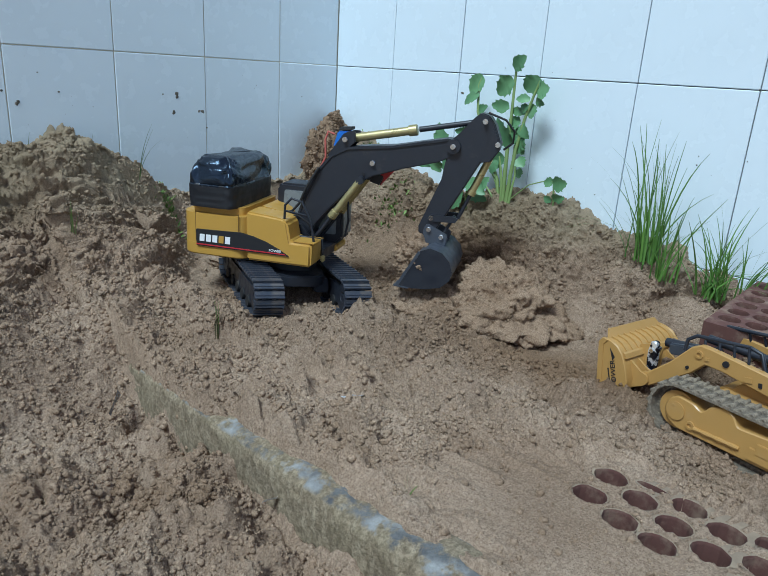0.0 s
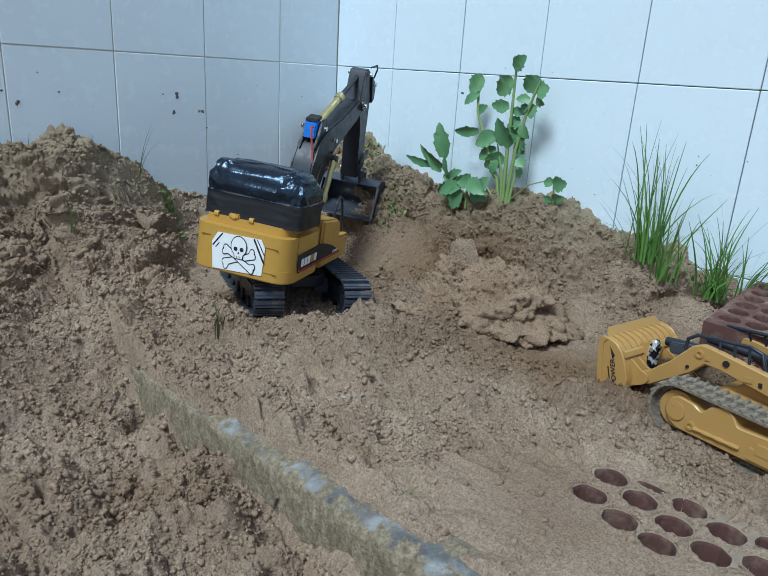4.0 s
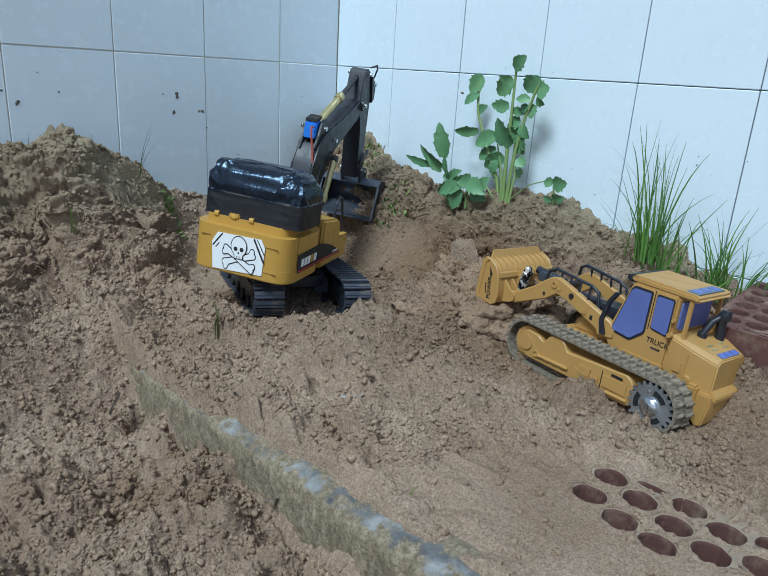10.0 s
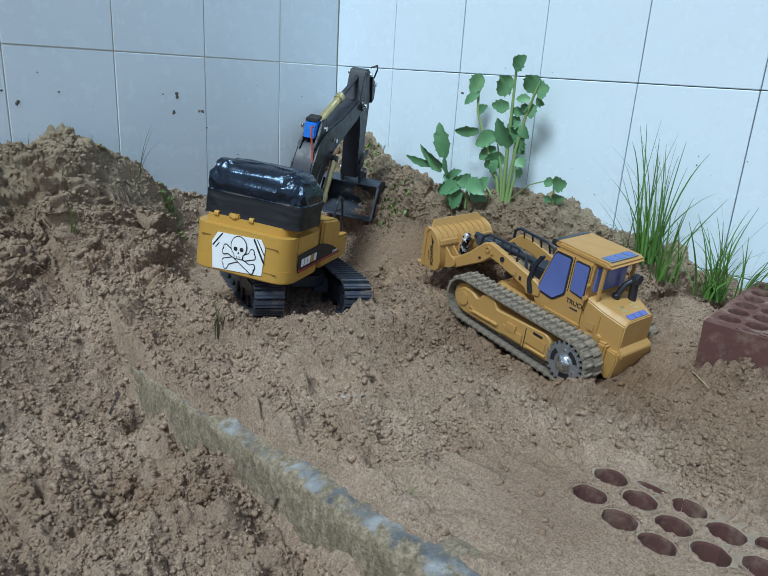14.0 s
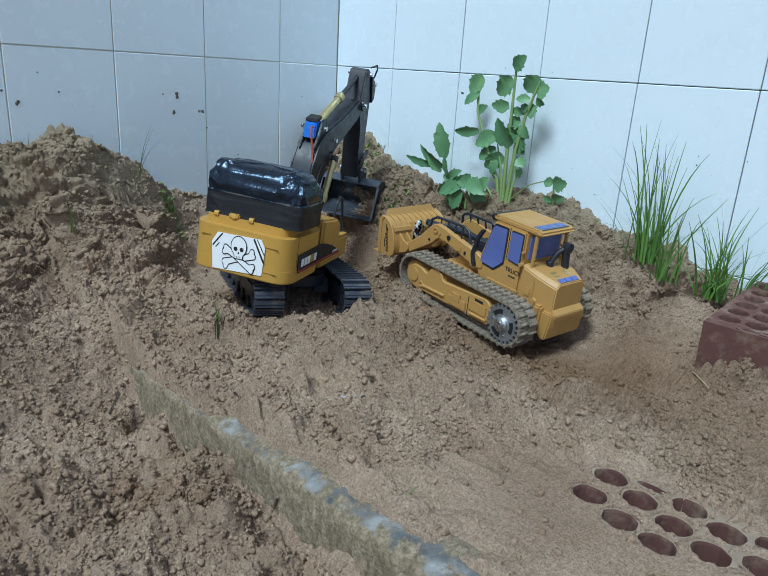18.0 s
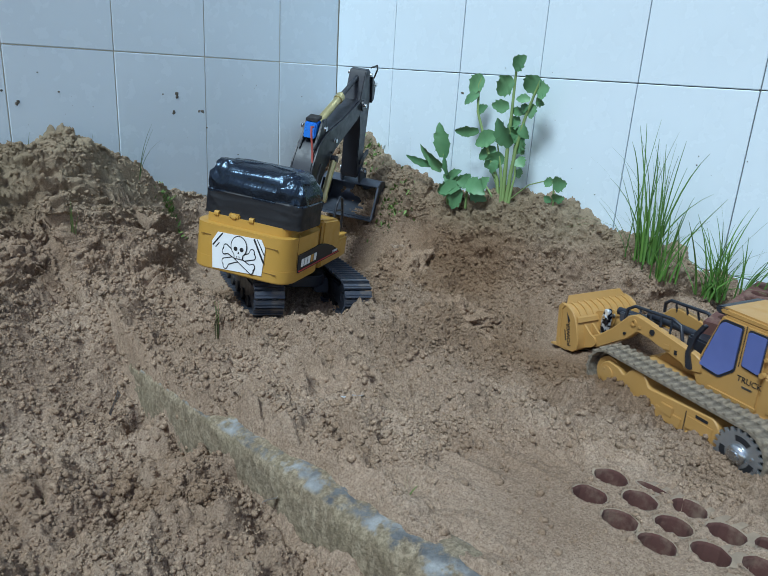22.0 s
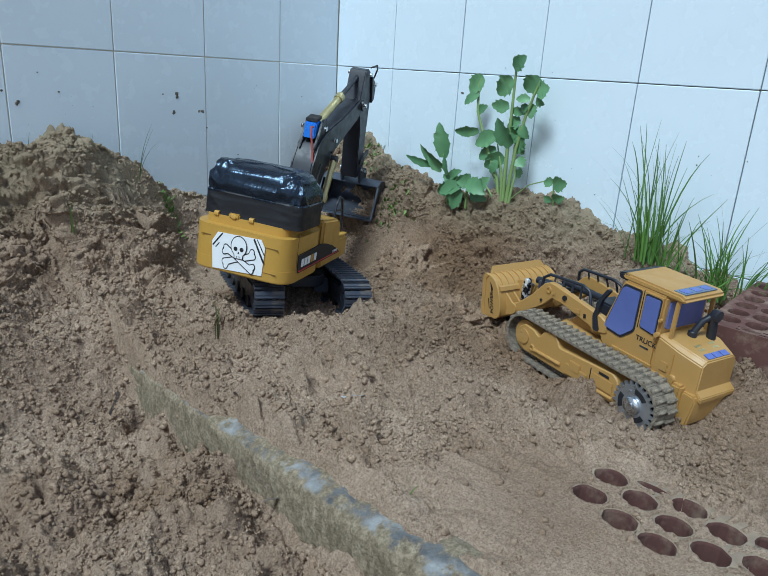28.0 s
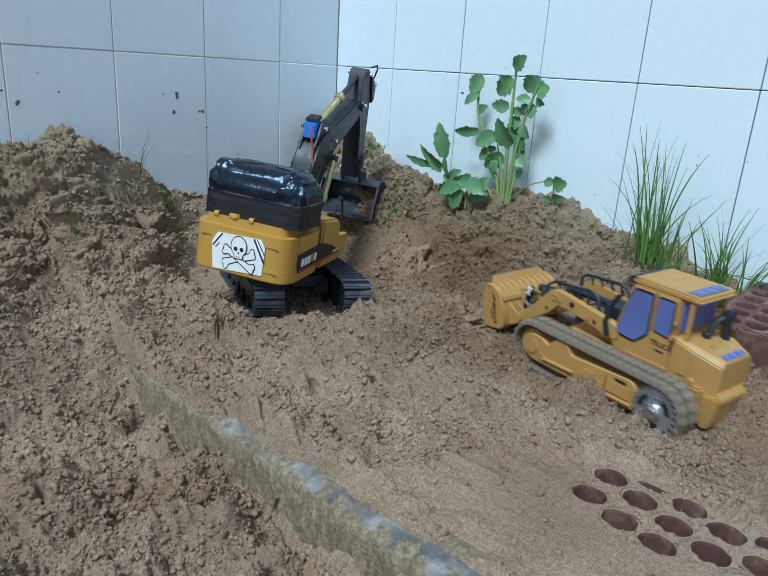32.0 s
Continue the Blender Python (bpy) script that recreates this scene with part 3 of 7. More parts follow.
def build_wall(name, along, label):
    """A wall of upright tiles; along: "u" for the bright wall, "v" for the grey one."""
    wall = thing(name, label, "wall", YARD, kind="structure")
    def box(a0, a1, d0, d1, z0, z1):
        return block(d0, d1, a0, a1, z0, z1) if along == "u" else block(a0, a1, d0, d1, z0, z1)
    start = 0.0 if along == "u" else -0.12
    part("masonry", box(start, 9.0, -0.12, -0.006 if along == "u" else -0.0018, -0.3, 1.35), GROUT if along == "u" else GROUT_PALE, wall)
    first = 0.1967 if along == "u" else 0.1817
    tops = [0.427 - TILE_H, 0.427, 0.427 + TILE_H, 0.427 + 2 * TILE_H]
    mesh = {}
    far = bmesh.new()
    for r, z1 in enumerate(tops):
        a0 = 0.0
        k = 0
        while a0 < 8.9:
            a1 = first if k == 0 else a0 + TILE_W
            w = round(a1 - a0 - JOINT, 4)
            if a1 < 3.0 and r < 3:
                if w not in mesh:
                    mesh[w] = finish(box(0.0, w, -0.006, 0.0, 0.0, TILE_H - JOINT), "tile", TILE, 0, 0.0012, 1)
                t = part("tile", mesh[w], None, wall)
                lean = random.uniform(-0.0007, 0.0007)
                p = (lean, a0 + JOINT / 2, z1 - TILE_H) if along == "u" else (a0 + JOINT / 2, lean, z1 - TILE_H)
                t.matrix_basis = Matrix.Translation(p)
            else:
                side, run = (-0.006, 0.0), (a0, a0 + w)
                block(*(side + run if along == "u" else run + side), z1 - TILE_H, z1 - JOINT, far)
            a0 = a1
            k += 1
    tagged(part("far_tiles", far, TILE, wall), kind="stuff")
    return wall


wall_1 = build_wall("wall_1", "u", "white glazed tile wall, upright tiles, dirty joints")
wall_2 = build_wall("wall_2", "v", "grey-white glazed tile wall spattered with dirt")

# ---- crawler tracks shared by both machines ----
def belt(xr, zr, rr, xf, zf, rf):
    """The closed run round two wheels: a function from the distance along it to (x, z, angle), and its length."""
    dx, dz = xf - xr, zf - zr
    span = math.hypot(dx, dz)
    base, lean = math.atan2(dz, dx), math.asin((rr - rf) / span)
    top, low = base - lean, base + lean
    run = span * math.cos(lean)
    arc_f, arc_r = rf * (math.pi - 2 * lean), rr * (math.pi + 2 * lean)
    total = 2 * run + arc_f + arc_r

    def spot(s):
        s %= total
        if s < run:
            x, z = xr - rr * math.sin(top) + s * math.cos(top), zr + rr * math.cos(top) + s * math.sin(top)
            return x, z, top
        s -= run
        if s < arc_f:
            a = top - s / rf
            return xf - rf * math.sin(a), zf + rf * math.cos(a), a
        s -= arc_f
        if s < run:
            a = low - math.pi
            x0, z0 = xf - rf * math.sin(a), zf + rf * math.cos(a)
            return x0 + s * math.cos(a), z0 + s * math.sin(a), a
        s -= run
        a = low - math.pi - s / rr
        return xr - rr * math.sin(a), zr + rr * math.cos(a), a

    return spot, total


def shoe_pose(spot, s, y):
    x, z, a = spot(s)
    return Matrix.Translation((x, y, z)) @ Matrix.Rotation(-a, 4, "Y")


def pin(parent, x, y, z, r=0.0045, out=-1, material=None, length=0.004, name="pin"):
    """A bolt head on a side of a plate, its axle along y."""
    r *= 0.8
    bm = disc(x, z, y, y + out * length, r, 12)
    return part(name, bm, material or CHROME, parent, "bright steel pin", smooth=30, bevel=r * 0.2, seg=1)


# ---- the excavator ----
SWING = Vector((-0.171, 1.2085, 0.0))
BOOM_FOOT, ELBOW, BUCKET_PIN = Vector((0.015, 0, 0.13)), Vector((0.2848, 0, 0.3075)), Vector((0.3336, 0, 0.1678))
ROD_FOOT, ROD_HEAD = Vector((0.092, 0, 0.303)), Vector((0.3041, 0, 0.3707))       # arm cylinder, boom end and arm end
LIFT_FOOT, LIFT_HEAD = Vector((0.040, 0, 0.115)), Vector((0.128, 0, 0.237))       # lift cylinders, house end and boom end
CURL_FOOT, CURL_HEAD = Vector((0.3449, 0, 0.325)), Vector((0.3628, 0, 0.2086))    # bucket cylinder on the arm


def around(points, pivot):
    return [(a - pivot.x, b - pivot.z) for a, b in points]


def build_crawler(ex):
    under = Matrix.Translation((-0.016, 0, -0.006)) @ pose(0, 0, 0, rz=115) @ pose(0, 0, 0, rx=4.5)
    body = part("undercarriage", plate(round_outline([(-0.06, -0.052), (0.06, -0.052), (0.085, -0.03), (0.085, 0.03), (0.06, 0.052), (-0.06, 0.052), (-0.085, 0.03), (-0.085, -0.03)], 0.02), 0.045, 0.066, axis="z"), BLACK, ex, "black steel undercarriage", under, 30, 0.003)
    part("swing_ring", disc(0, 0, -0.009, 0.009, 0.05, 36), BLACK, body, "", pose(0, 0, 0.075, rx=90), 30)
    for side in (-1, 1):
        part("arm_beam", plate([(-0.07, 0.030), (0.07, 0.030), (0.06, 0.058), (-0.06, 0.058)], side * 0.03, side * 0.058), BLACK, body, smooth=30, bevel=0.003)
    mesh = None
    for side in (-1, 1):
        y = side * 0.0800
        spot, total = belt(-0.127, 0.0415, 0.0315, 0.120, 0.0405, 0.0305)
        tr = part("track", plate(round_outline([(-0.130, 0.020), (0.125, 0.020), (0.135, 0.039), (0.10, 0.057), (-0.105, 0.057), (-0.140, 0.039)], 0.012), y - 0.017, y + 0.017), BLACK, ex, "black crawler track caked with sand", under, 30, 0.003)
        for k in range(5):
            part("roller", disc(-0.085 + 0.0425 * k, 0.021, y - 0.020, y + 0.020, 0.0105, 16), RUBBER, tr, smooth=30)
        for x in (-0.127, 0.120):
            part("wheel", disc(x, 0.041, y - 0.018, y + 0.018, 0.026, 24, hole=0.008), BLACK, tr, smooth=30, bevel=0.002, seg=1)
        n = 48
        if mesh is None:
            bm = block(-0.0064, 0.0058, -0.0255, 0.0255, -0.0015, 0.0022)
            block(-0.0060, -0.0042, -0.0255, 0.0255, 0.002, 0.0048, bm)
            block(-0.001, 0.0006, -0.0245, 0.0245, 0.002, 0.0036, bm)
            block(-0.0075, 0.0075, -0.011, -0.006, -0.0065, -0.001, bm)
            block(-0.0075, 0.0075, 0.006, 0.011, -0.0065, -0.001, bm)
            mesh = finish(bm, "shoe", SHOE_BLACK)
        for k in range(n):
            part("shoe", mesh, None, tr, at=shoe_pose(spot, (k + 0.5) * total / n, y))


def skull_sign(house):
    """A paper sheet on the counterweight with a skull and two crossed bones drawn on it, all in ink lines."""
    at = pose(-0.1908, -0.003, 0.1215, rx=90, rz=-90) @ pose(0, 0, 0, rz=1.5) @ Matrix.Diagonal((0.92, 1.10, 1, 1))
    sheet = part("paper_sign", plate([(-0.052, -0.029), (0.046, -0.026), (0.050, 0.016), (0.042, 0.028), (-0.044, 0.027), (-0.055, 0.012)], 0.0, 0.0012, axis="z"), PAPER, house, "white paper sign with a black skull and crossed bones", at)

    def shape(name, outline, z, material):
        return part(name, plate(outline, z, z + 0.0003, axis="z"), material, sheet)

    def arc(x, y, rx, ry, a0, a1, n):
        return [(x + rx * math.cos(a0 + (a1 - a0) * k / n), y + ry * math.sin(a0 + (a1 - a0) * k / n)) for k in range(n + 1)]

    def bone(a, b, grow_by):
        """A dog-bone outline from a to b, widened by grow_by."""
        a, b = Vector(a), Vector(b)
        d = (b - a).normalized()
        n = Vector((-d.y, d.x))
        r, w = 0.0042 + grow_by, 0.0030 + grow_by
        out = []
        for end, way in ((b, 1), (a, -1)):
            f, g = d * way, n * way
            for o in (-1, 1):
                c = end + g * o * 0.0036
                turn = math.atan2(f.y, f.x) + (-0.55 if o < 0 else 0.55)
                out += arc(c.x, c.y, r, r, turn - 1.35, turn + 1.35, 8)
            out.append(tuple(end - f * 0.007 + g * w))
            out.append(tuple((end - f * 0.02) + g * w))
        return out
    for k, (a, b) in enumerate((((-0.027, -0.0185), (0.027, 0.0035)), ((-0.027, 0.0035), (0.027, -0.0185)))):
        shape("bone_outline", bone(a, b, 0.0011), 0.0012 + 0.0006 * k, INK)
        shape("bone", bone(a, b, -0.0006), 0.0015 + 0.0006 * k, PAPER)

    def head(g):
        return arc(0.0, 0.0115, 0.0150 + g, 0.0150 + g, -0.62, math.pi + 0.62, 24) + [(-0.0085 - g, -0.0010), (-0.0075 - g, -0.0070 - g), (0.0075 + g, -0.0070 - g), (0.0085 + g, -0.0010)]
    shape("skull_outline", head(0.0012), 0.0024, INK)
    shape("skull", head(-0.0004), 0.0027, PAPER)
    for x in (-0.0060, 0.0060):
        shape("eye", arc(x, 0.0075, 0.0038, 0.0033, 0, 6.1, 12), 0.0030, INK)
    shape("nose", [(-0.0018, 0.0008), (0.0018, 0.0008), (0.0, 0.0042)], 0.0030, INK)
    for x in (-0.0035, 0.0, 0.0035):
        shape("tooth_line", [(x - 0.0004, -0.0072), (x + 0.0004, -0.0072), (x + 0.0004, -0.0030), (x - 0.0004, -0.0030)], 0.0030, INK)
    for (ax, ay), (bx, by), w in (((-0.053, 0.006), (-0.034, 0.0265), 0.0012), ((-0.047, 0.0035), (-0.040, 0.0115), 0.0008), ((0.028, 0.027), (0.049, -0.006), 0.0016), ((0.034, 0.0275), (0.0495, 0.006), 0.0008)):
        d = (Vector((bx, by)) - Vector((ax, ay))).normalized() * w
        shape("ink_stripe", [(ax - d.y, ay + d.x), (ax + d.y, ay - d.x), (bx + d.y, by - d.x), (bx - d.y, by + d.x)], 0.0012, INK)


def build_house(ex):
    house = part("house", plate(round_outline([(-0.190, -0.090), (-0.055, -0.092), (-0.055, 0.090), (-0.190, 0.089)], 0.036, 7), 0.092, 0.1745, axis="z"), YELLOW, ex, "yellow rotating upper body of the machine", None, 40, 0.014, 4)
    part("bumper_rim", plate(round_outline([(-0.1906, -0.0906), (-0.055, -0.0926), (-0.055, 0.0906), (-0.1906, 0.0896)], 0.0364, 7), 0.084, 0.1085, axis="z"), YELLOW, house, "", None, 40, 0.0025)
    part("side_pod", plate([(-0.060, 0.085), (0.062, 0.085), (0.063, 0.127), (0.024, 0.127), (0.0175, 0.160), (0.008, 0.167), (-0.060, 0.1735)], -0.0915, -0.036), YELLOW, house, "", None, 40, 0.004, 3)
    part("front_step", block(0.028, 0.068, -0.089, -0.040, 0.1272, 0.1292), YELLOW, house, bevel=0.001)
    part("deck", block(-0.056, 0.066, -0.036, 0.088, 0.085, 0.1045), BLACK, house, bevel=0.002)
    part("deck_rim", block(0.050, 0.070, 0.030, 0.090, 0.086, 0.098), YELLOW, house, bevel=0.002)
    part("engine_cover", plate([(-0.058, 0.104), (-0.012, 0.104), (-0.012, 0.155), (-0.024, 0.168), (-0.058, 0.1735)], -0.034, 0.088), YELLOW, house, "", None, 40, 0.003)
    part("seam", block(-0.0742, -0.0735, -0.0922, -0.0905, 0.110, 0.166), SEAM, house)
    part("seam", block(-0.1585, -0.1579, -0.0908, -0.0890, 0.110, 0.166), SEAM, house)
    decal = part("side_decal", plate([(-0.1555, 0.1015), (0.022, 0.1015), (0.004, 0.112), (-0.020, 0.1225), (-0.045, 0.130), (-0.070, 0.134), (-0.1555, 0.1315)], -0.0942, -0.0905), INK, house, "glossy black side decal with a red stripe")
    part("red_stripe", plate([(-0.1555, 0.1035), (0.0175, 0.1035), (0.0145, 0.1052), (-0.1555, 0.1056)], -0.0948, -0.0940), RED_PLASTIC, decal)
    # the maker's mark as plain slanted bars
    for k in range(5):
        x = -0.149 + 0.0125 * k
        part("mark_bar", plate([(x, 0.1105), (x + 0.0095, 0.1105), (x + 0.0105, 0.1235), (x + 0.001, 0.1235)], -0.0949, -0.0940), YELLOW if k == 3 else PAPER, decal)
    lettering("POWER", 0.0068, 0.0003, "lettering", PAPER, decal, pose(-0.003, -0.0945, 0.1085, rx=90))
    part("rear_panel_line", block(-0.1912, -0.1895, -0.070, -0.043, 0.100, 0.1007), SEAM, house)
    part("rear_panel_line", block(-0.1910, -0.1895, -0.070, -0.043, 0.142, 0.1427), SEAM, house)
    part("rear_panel_line", block(-0.1910, -0.1895, -0.0437, -0.043, 0.1007, 0.142), SEAM, house)
    part("rear_panel_line", block(-0.1910, -0.1895, 0.052, 0.070, 0.142, 0.1427), SEAM, house)
    for y in (0.052, 0.020, -0.012):
        part("lift_eye", plate(round_outline([(-0.006, 0.172), (0.006, 0.172), (0.005, 0.180), (-0.005, 0.180)], 0.003), y - 0.004, y + 0.004), YELLOW, house, "", Matrix.Translation((-0.173, 0, 0)), 40)
    part("cap", block(-0.178, -0.166, 0.010, 0.030, 0.173, 0.181), YELLOW, house, bevel=0.002)
    skull_sign(house)
    # the bag over the battery box
    bm = bmesh.new()
    nu, nv = 110, 46
    grid = []
    for j in range(nv + 1):
        row = []
        f = j / nv
        for i in range(nu):
            a = 2 * math.pi * i / nu
            c, s = math.cos(a), math.sin(a)
            k = 0.27
            ex_, ey = math.copysign(abs(c) ** k, c), math.copysign(abs(s) ** k, s)
            if f < 0.55:
                w, z = 1.0, 0.1735 + 0.0445 * f / 0.55
            else:
                t = (f - 0.55) / 0.45 * math.pi / 2
                w, z = math.cos(t) ** 0.62, 0.218 + 0.045 * math.sin(t) ** 0.9
            x, y = -0.1270 + 0.0470 * ex_ * (0.25 + 0.75 * w if f > 0.55 else 1.0) * (1 if f < 0.999 else 0.02), -0.007 + 0.0905 * ey * (0.55 + 0.45 * w if f < 0.9 else 0.55 + 0.45 * w) * (1 if f < 0.999 else 0.02)
            p = Vector((x, y, z))
            fold = noise.fractal(p * 30.0, 1.0, 2.0, 3) * 0.0030 - abs(noise.noise(p * 30.0 + Vector((3, 1, 7)))) * 0.0055 - abs(noise.noise(p * 75.0 + Vector((9, 4, 2)))) * 0.0050 + 0.003
            fold -= 0.0065 * noise.voronoi(Vector((p.x * 26, p.y * 20, p.z * 30)))[0][0]
            p += Vector((c * 0.9, s * 0.9, 0.4 if f > 0.5 else 0)) * fold * (0.30 if f < 0.5 else 1.15)
            row.append(bm.verts.new(p))
        grid.append(row)
    for a, b in zip(grid, grid[1:]):
        for i in range(nu):
            bm.faces.new((a[i], a[(i + 1) % nu], b[(i + 1) % nu], b[i]))
    bm.faces.new(grid[-1])
    bag = part("battery_cover", bm, [BAG, TAPE], house, "crumpled black plastic bag over a battery box, taped round its foot", None, 32)
    for f in bag.data.polygons:
        f.material_index = int(f.center.z < 0.214 + 0.003 * math.sin(f.center.y * 70) + 0.002 * math.sin(f.center.x * 160))
    part("torn_patch", plate([(-0.006, -0.004), (-0.001, 0.005), (0.003, 0.001), (0.006, 0.004), (0.007, -0.003), (0.0, -0.005)], -0.001, 0.001), STRAW, bag, "torn spot showing tan tape", pose(-0.112, -0.0925, 0.222))
    # the cab, on the far side of the boom
    cab = part("cab", plate([(-0.052, 0.104), (0.066, 0.100), (0.080, 0.112), (0.078, 0.185), (0.060, 0.208), (-0.045, 0.208), (-0.052, 0.200)], 0.030, 0.088), BLACK, house, "black cab with grey windows", None, 40, 0.004)
    for y in (0.0285, 0.0895):
        part("side_window", plate(round_outline([(-0.040, 0.140), (0.006, 0.140), (0.006, 0.196), (-0.036, 0.196)], 0.004), y - 0.0012, y + 0.0012), CAB_GLASS, cab)
        part("side_window", plate(round_outline([(0.014, 0.120), (0.068, 0.120), (0.068, 0.182), (0.056, 0.197), (0.014, 0.197)], 0.004), y - 0.0012, y + 0.0012), CAB_GLASS, cab)
    part("front_window", plate([(0.036, 0.118), (0.082, 0.118), (0.082, 0.182), (0.036, 0.182)], 0.0786, 0.0812, axis="x"), CAB_GLASS, cab)
    part("mirror", tube([(0.078, 0.030, 0.190), (0.092, 0.024, 0.186), (0.094, 0.022, 0.150), (0.088, 0.024, 0.120)], 0.0022, 6), BLACK, cab, smooth=60)
    # rails and hoses by the boom
    rail = [(0.008, -0.080, 0.159), (0.010, -0.082, 0.190), (0.022, -0.082, 0.203), (0.040, -0.080, 0.198), (0.056, -0.078, 0.165), (0.062, -0.076, 0.128)]
    part("handrail", tube(rail, 0.0023, 8), BLACK, house, "black bent handrail", smooth=60)
    part("handrail", tube([(0.010, -0.082, 0.180), (0.052, -0.078, 0.174)], 0.0018, 6), BLACK, house, smooth=60)
    part("handrail", tube([(0.024, -0.050, 0.130), (0.068, -0.050, 0.128), (0.070, -0.050, 0.100)], 0.0022, 6), BLACK, house, smooth=60)
    part("hose", tube([(-0.02, -0.02, 0.16), (0.0, -0.022, 0.168), (0.015, -0.026, 0.185), (0.028, -0.028, 0.215), (0.050, -0.026, 0.252)], 0.0024, 8), RUBBER, house, "black hose", smooth=60)
    part("hose", tube([(0.0, -0.05, 0.16), (0.016, -0.040, 0.165), (0.035, -0.030, 0.150), (0.050, -0.02, 0.115)], 0.002, 8), RUBBER, house, smooth=60)
    part("foot_bracket", plate(round_outline([(-0.012, 0.104), (0.048, 0.104), (0.040, 0.122), (0.022, 0.146), (0.006, 0.146)], 0.006), -0.031, -0.023), BLACK, house, smooth=40)
    part("foot_bracket", plate(round_outline([(-0.012, 0.104), (0.048, 0.104), (0.040, 0.122), (0.022, 0.146), (0.006, 0.146)], 0.006), 0.022, 0.029), BLACK, house, smooth=40)
    part("lamp", block(0.068, 0.075, -0.058, -0.047, 0.088, 0.100), BRASS, house, bevel=0.002)
    return house


def build_boom(ex):
    out = [(0.002, 0.118), (0.026, 0.114), (0.044, 0.148), (0.077, 0.187), (0.112, 0.223), (0.147, 0.244), (0.200, 0.262), (0.262, 0.279), (0.284, 0.290), (0.294, 0.304), (0.290, 0.317), (0.274, 0.3195), (0.235, 0.312), (0.180, 0.300), (0.135, 0.296), (0.100, 0.291), (0.070, 0.276), (0.045, 0.247), (0.022, 0.200), (0.005, 0.150)]
    boom = part("boom", plate(around(out, BOOM_FOOT), -0.020, 0.020), BLACK, ex, "dark blue-black steel boom", None, 35, 0.0018)
    for y in (-0.0212, 0.0212):
        part("boom_flange", plate(around([(0.005, 0.150), (0.022, 0.200), (0.045, 0.247), (0.070, 0.276), (0.100, 0.291), (0.180, 0.300), (0.274, 0.3195), (0.274, 0.3155), (0.180, 0.296), (0.101, 0.287), (0.073, 0.273), (0.049, 0.245), (0.026, 0.199), (0.009, 0.150)], BOOM_FOOT), y - 0.0012, y + 0.0012), BLACK, boom)
    tower = [(0.060, 0.270), (0.100, 0.288), (0.112, 0.300), (0.112, 0.318), (0.100, 0.318), (0.090, 0.312)]
    for y0, y1 in ((-0.018, -0.013), (0.013, 0.018)):
        part("cylinder_bracket", plate(around(tower, BOOM_FOOT), y0, y1), BLACK, boom, smooth=35, bevel=0.001)
    part("servo", plate(around([(0.070, 0.288), (0.092, 0.292), (0.100, 0.318), (0.078, 0.316)], BOOM_FOOT), -0.012, 0.012), BLUE_METAL, boom, "bright blue motor housing", bevel=0.002)
    part("servo_cap", plate(around([(0.080, 0.317), (0.102, 0.319), (0.103, 0.325), (0.081, 0.323)], BOOM_FOOT), -0.012, 0.012), RUBBER, boom, bevel=0.001)
    part("wire", tube([Vector(p) - BOOM_FOOT for p in ((0.072, -0.008, 0.310), (0.060, -0.010, 0.314), (0.056, -0.012, 0.300), (0.058, -0.014, 0.270), (0.050, -0.018, 0.250))], 0.002, 8), RED_WIRE, boom, "red wire", smooth=60)
    for x, z in ((0.1466, 0.2674), (0.2848, 0.3075), (0.095, 0.3035), (0.015, 0.13)):
        for s in (-1, 1):
            pin(boom, x - BOOM_FOOT.x, s * 0.0215, z - BOOM_FOOT.z, 0.0046, s)
    # no opening is cut: a black disc paints the hole's inner shade
    part("bolt_hole", disc(0.131 - BOOM_FOOT.x, 0.2475 - BOOM_FOOT.z, -0.0225, -0.0215, 0.003, 10), INK, boom)
    part("work_lamp", plate(around([(0.128, 0.228), (0.150, 0.222), (0.158, 0.238), (0.140, 0.246)], BOOM_FOOT), 0.024, 0.040), BLACK, boom, "black work lamp", bevel=0.002)
    part("red_clip", plate(around([(0.150, 0.222), (0.176, 0.252), (0.150, 0.247)], BOOM_FOOT), 0.026, 0.038), RED_PLASTIC, boom, "red plastic clip")
    return boom


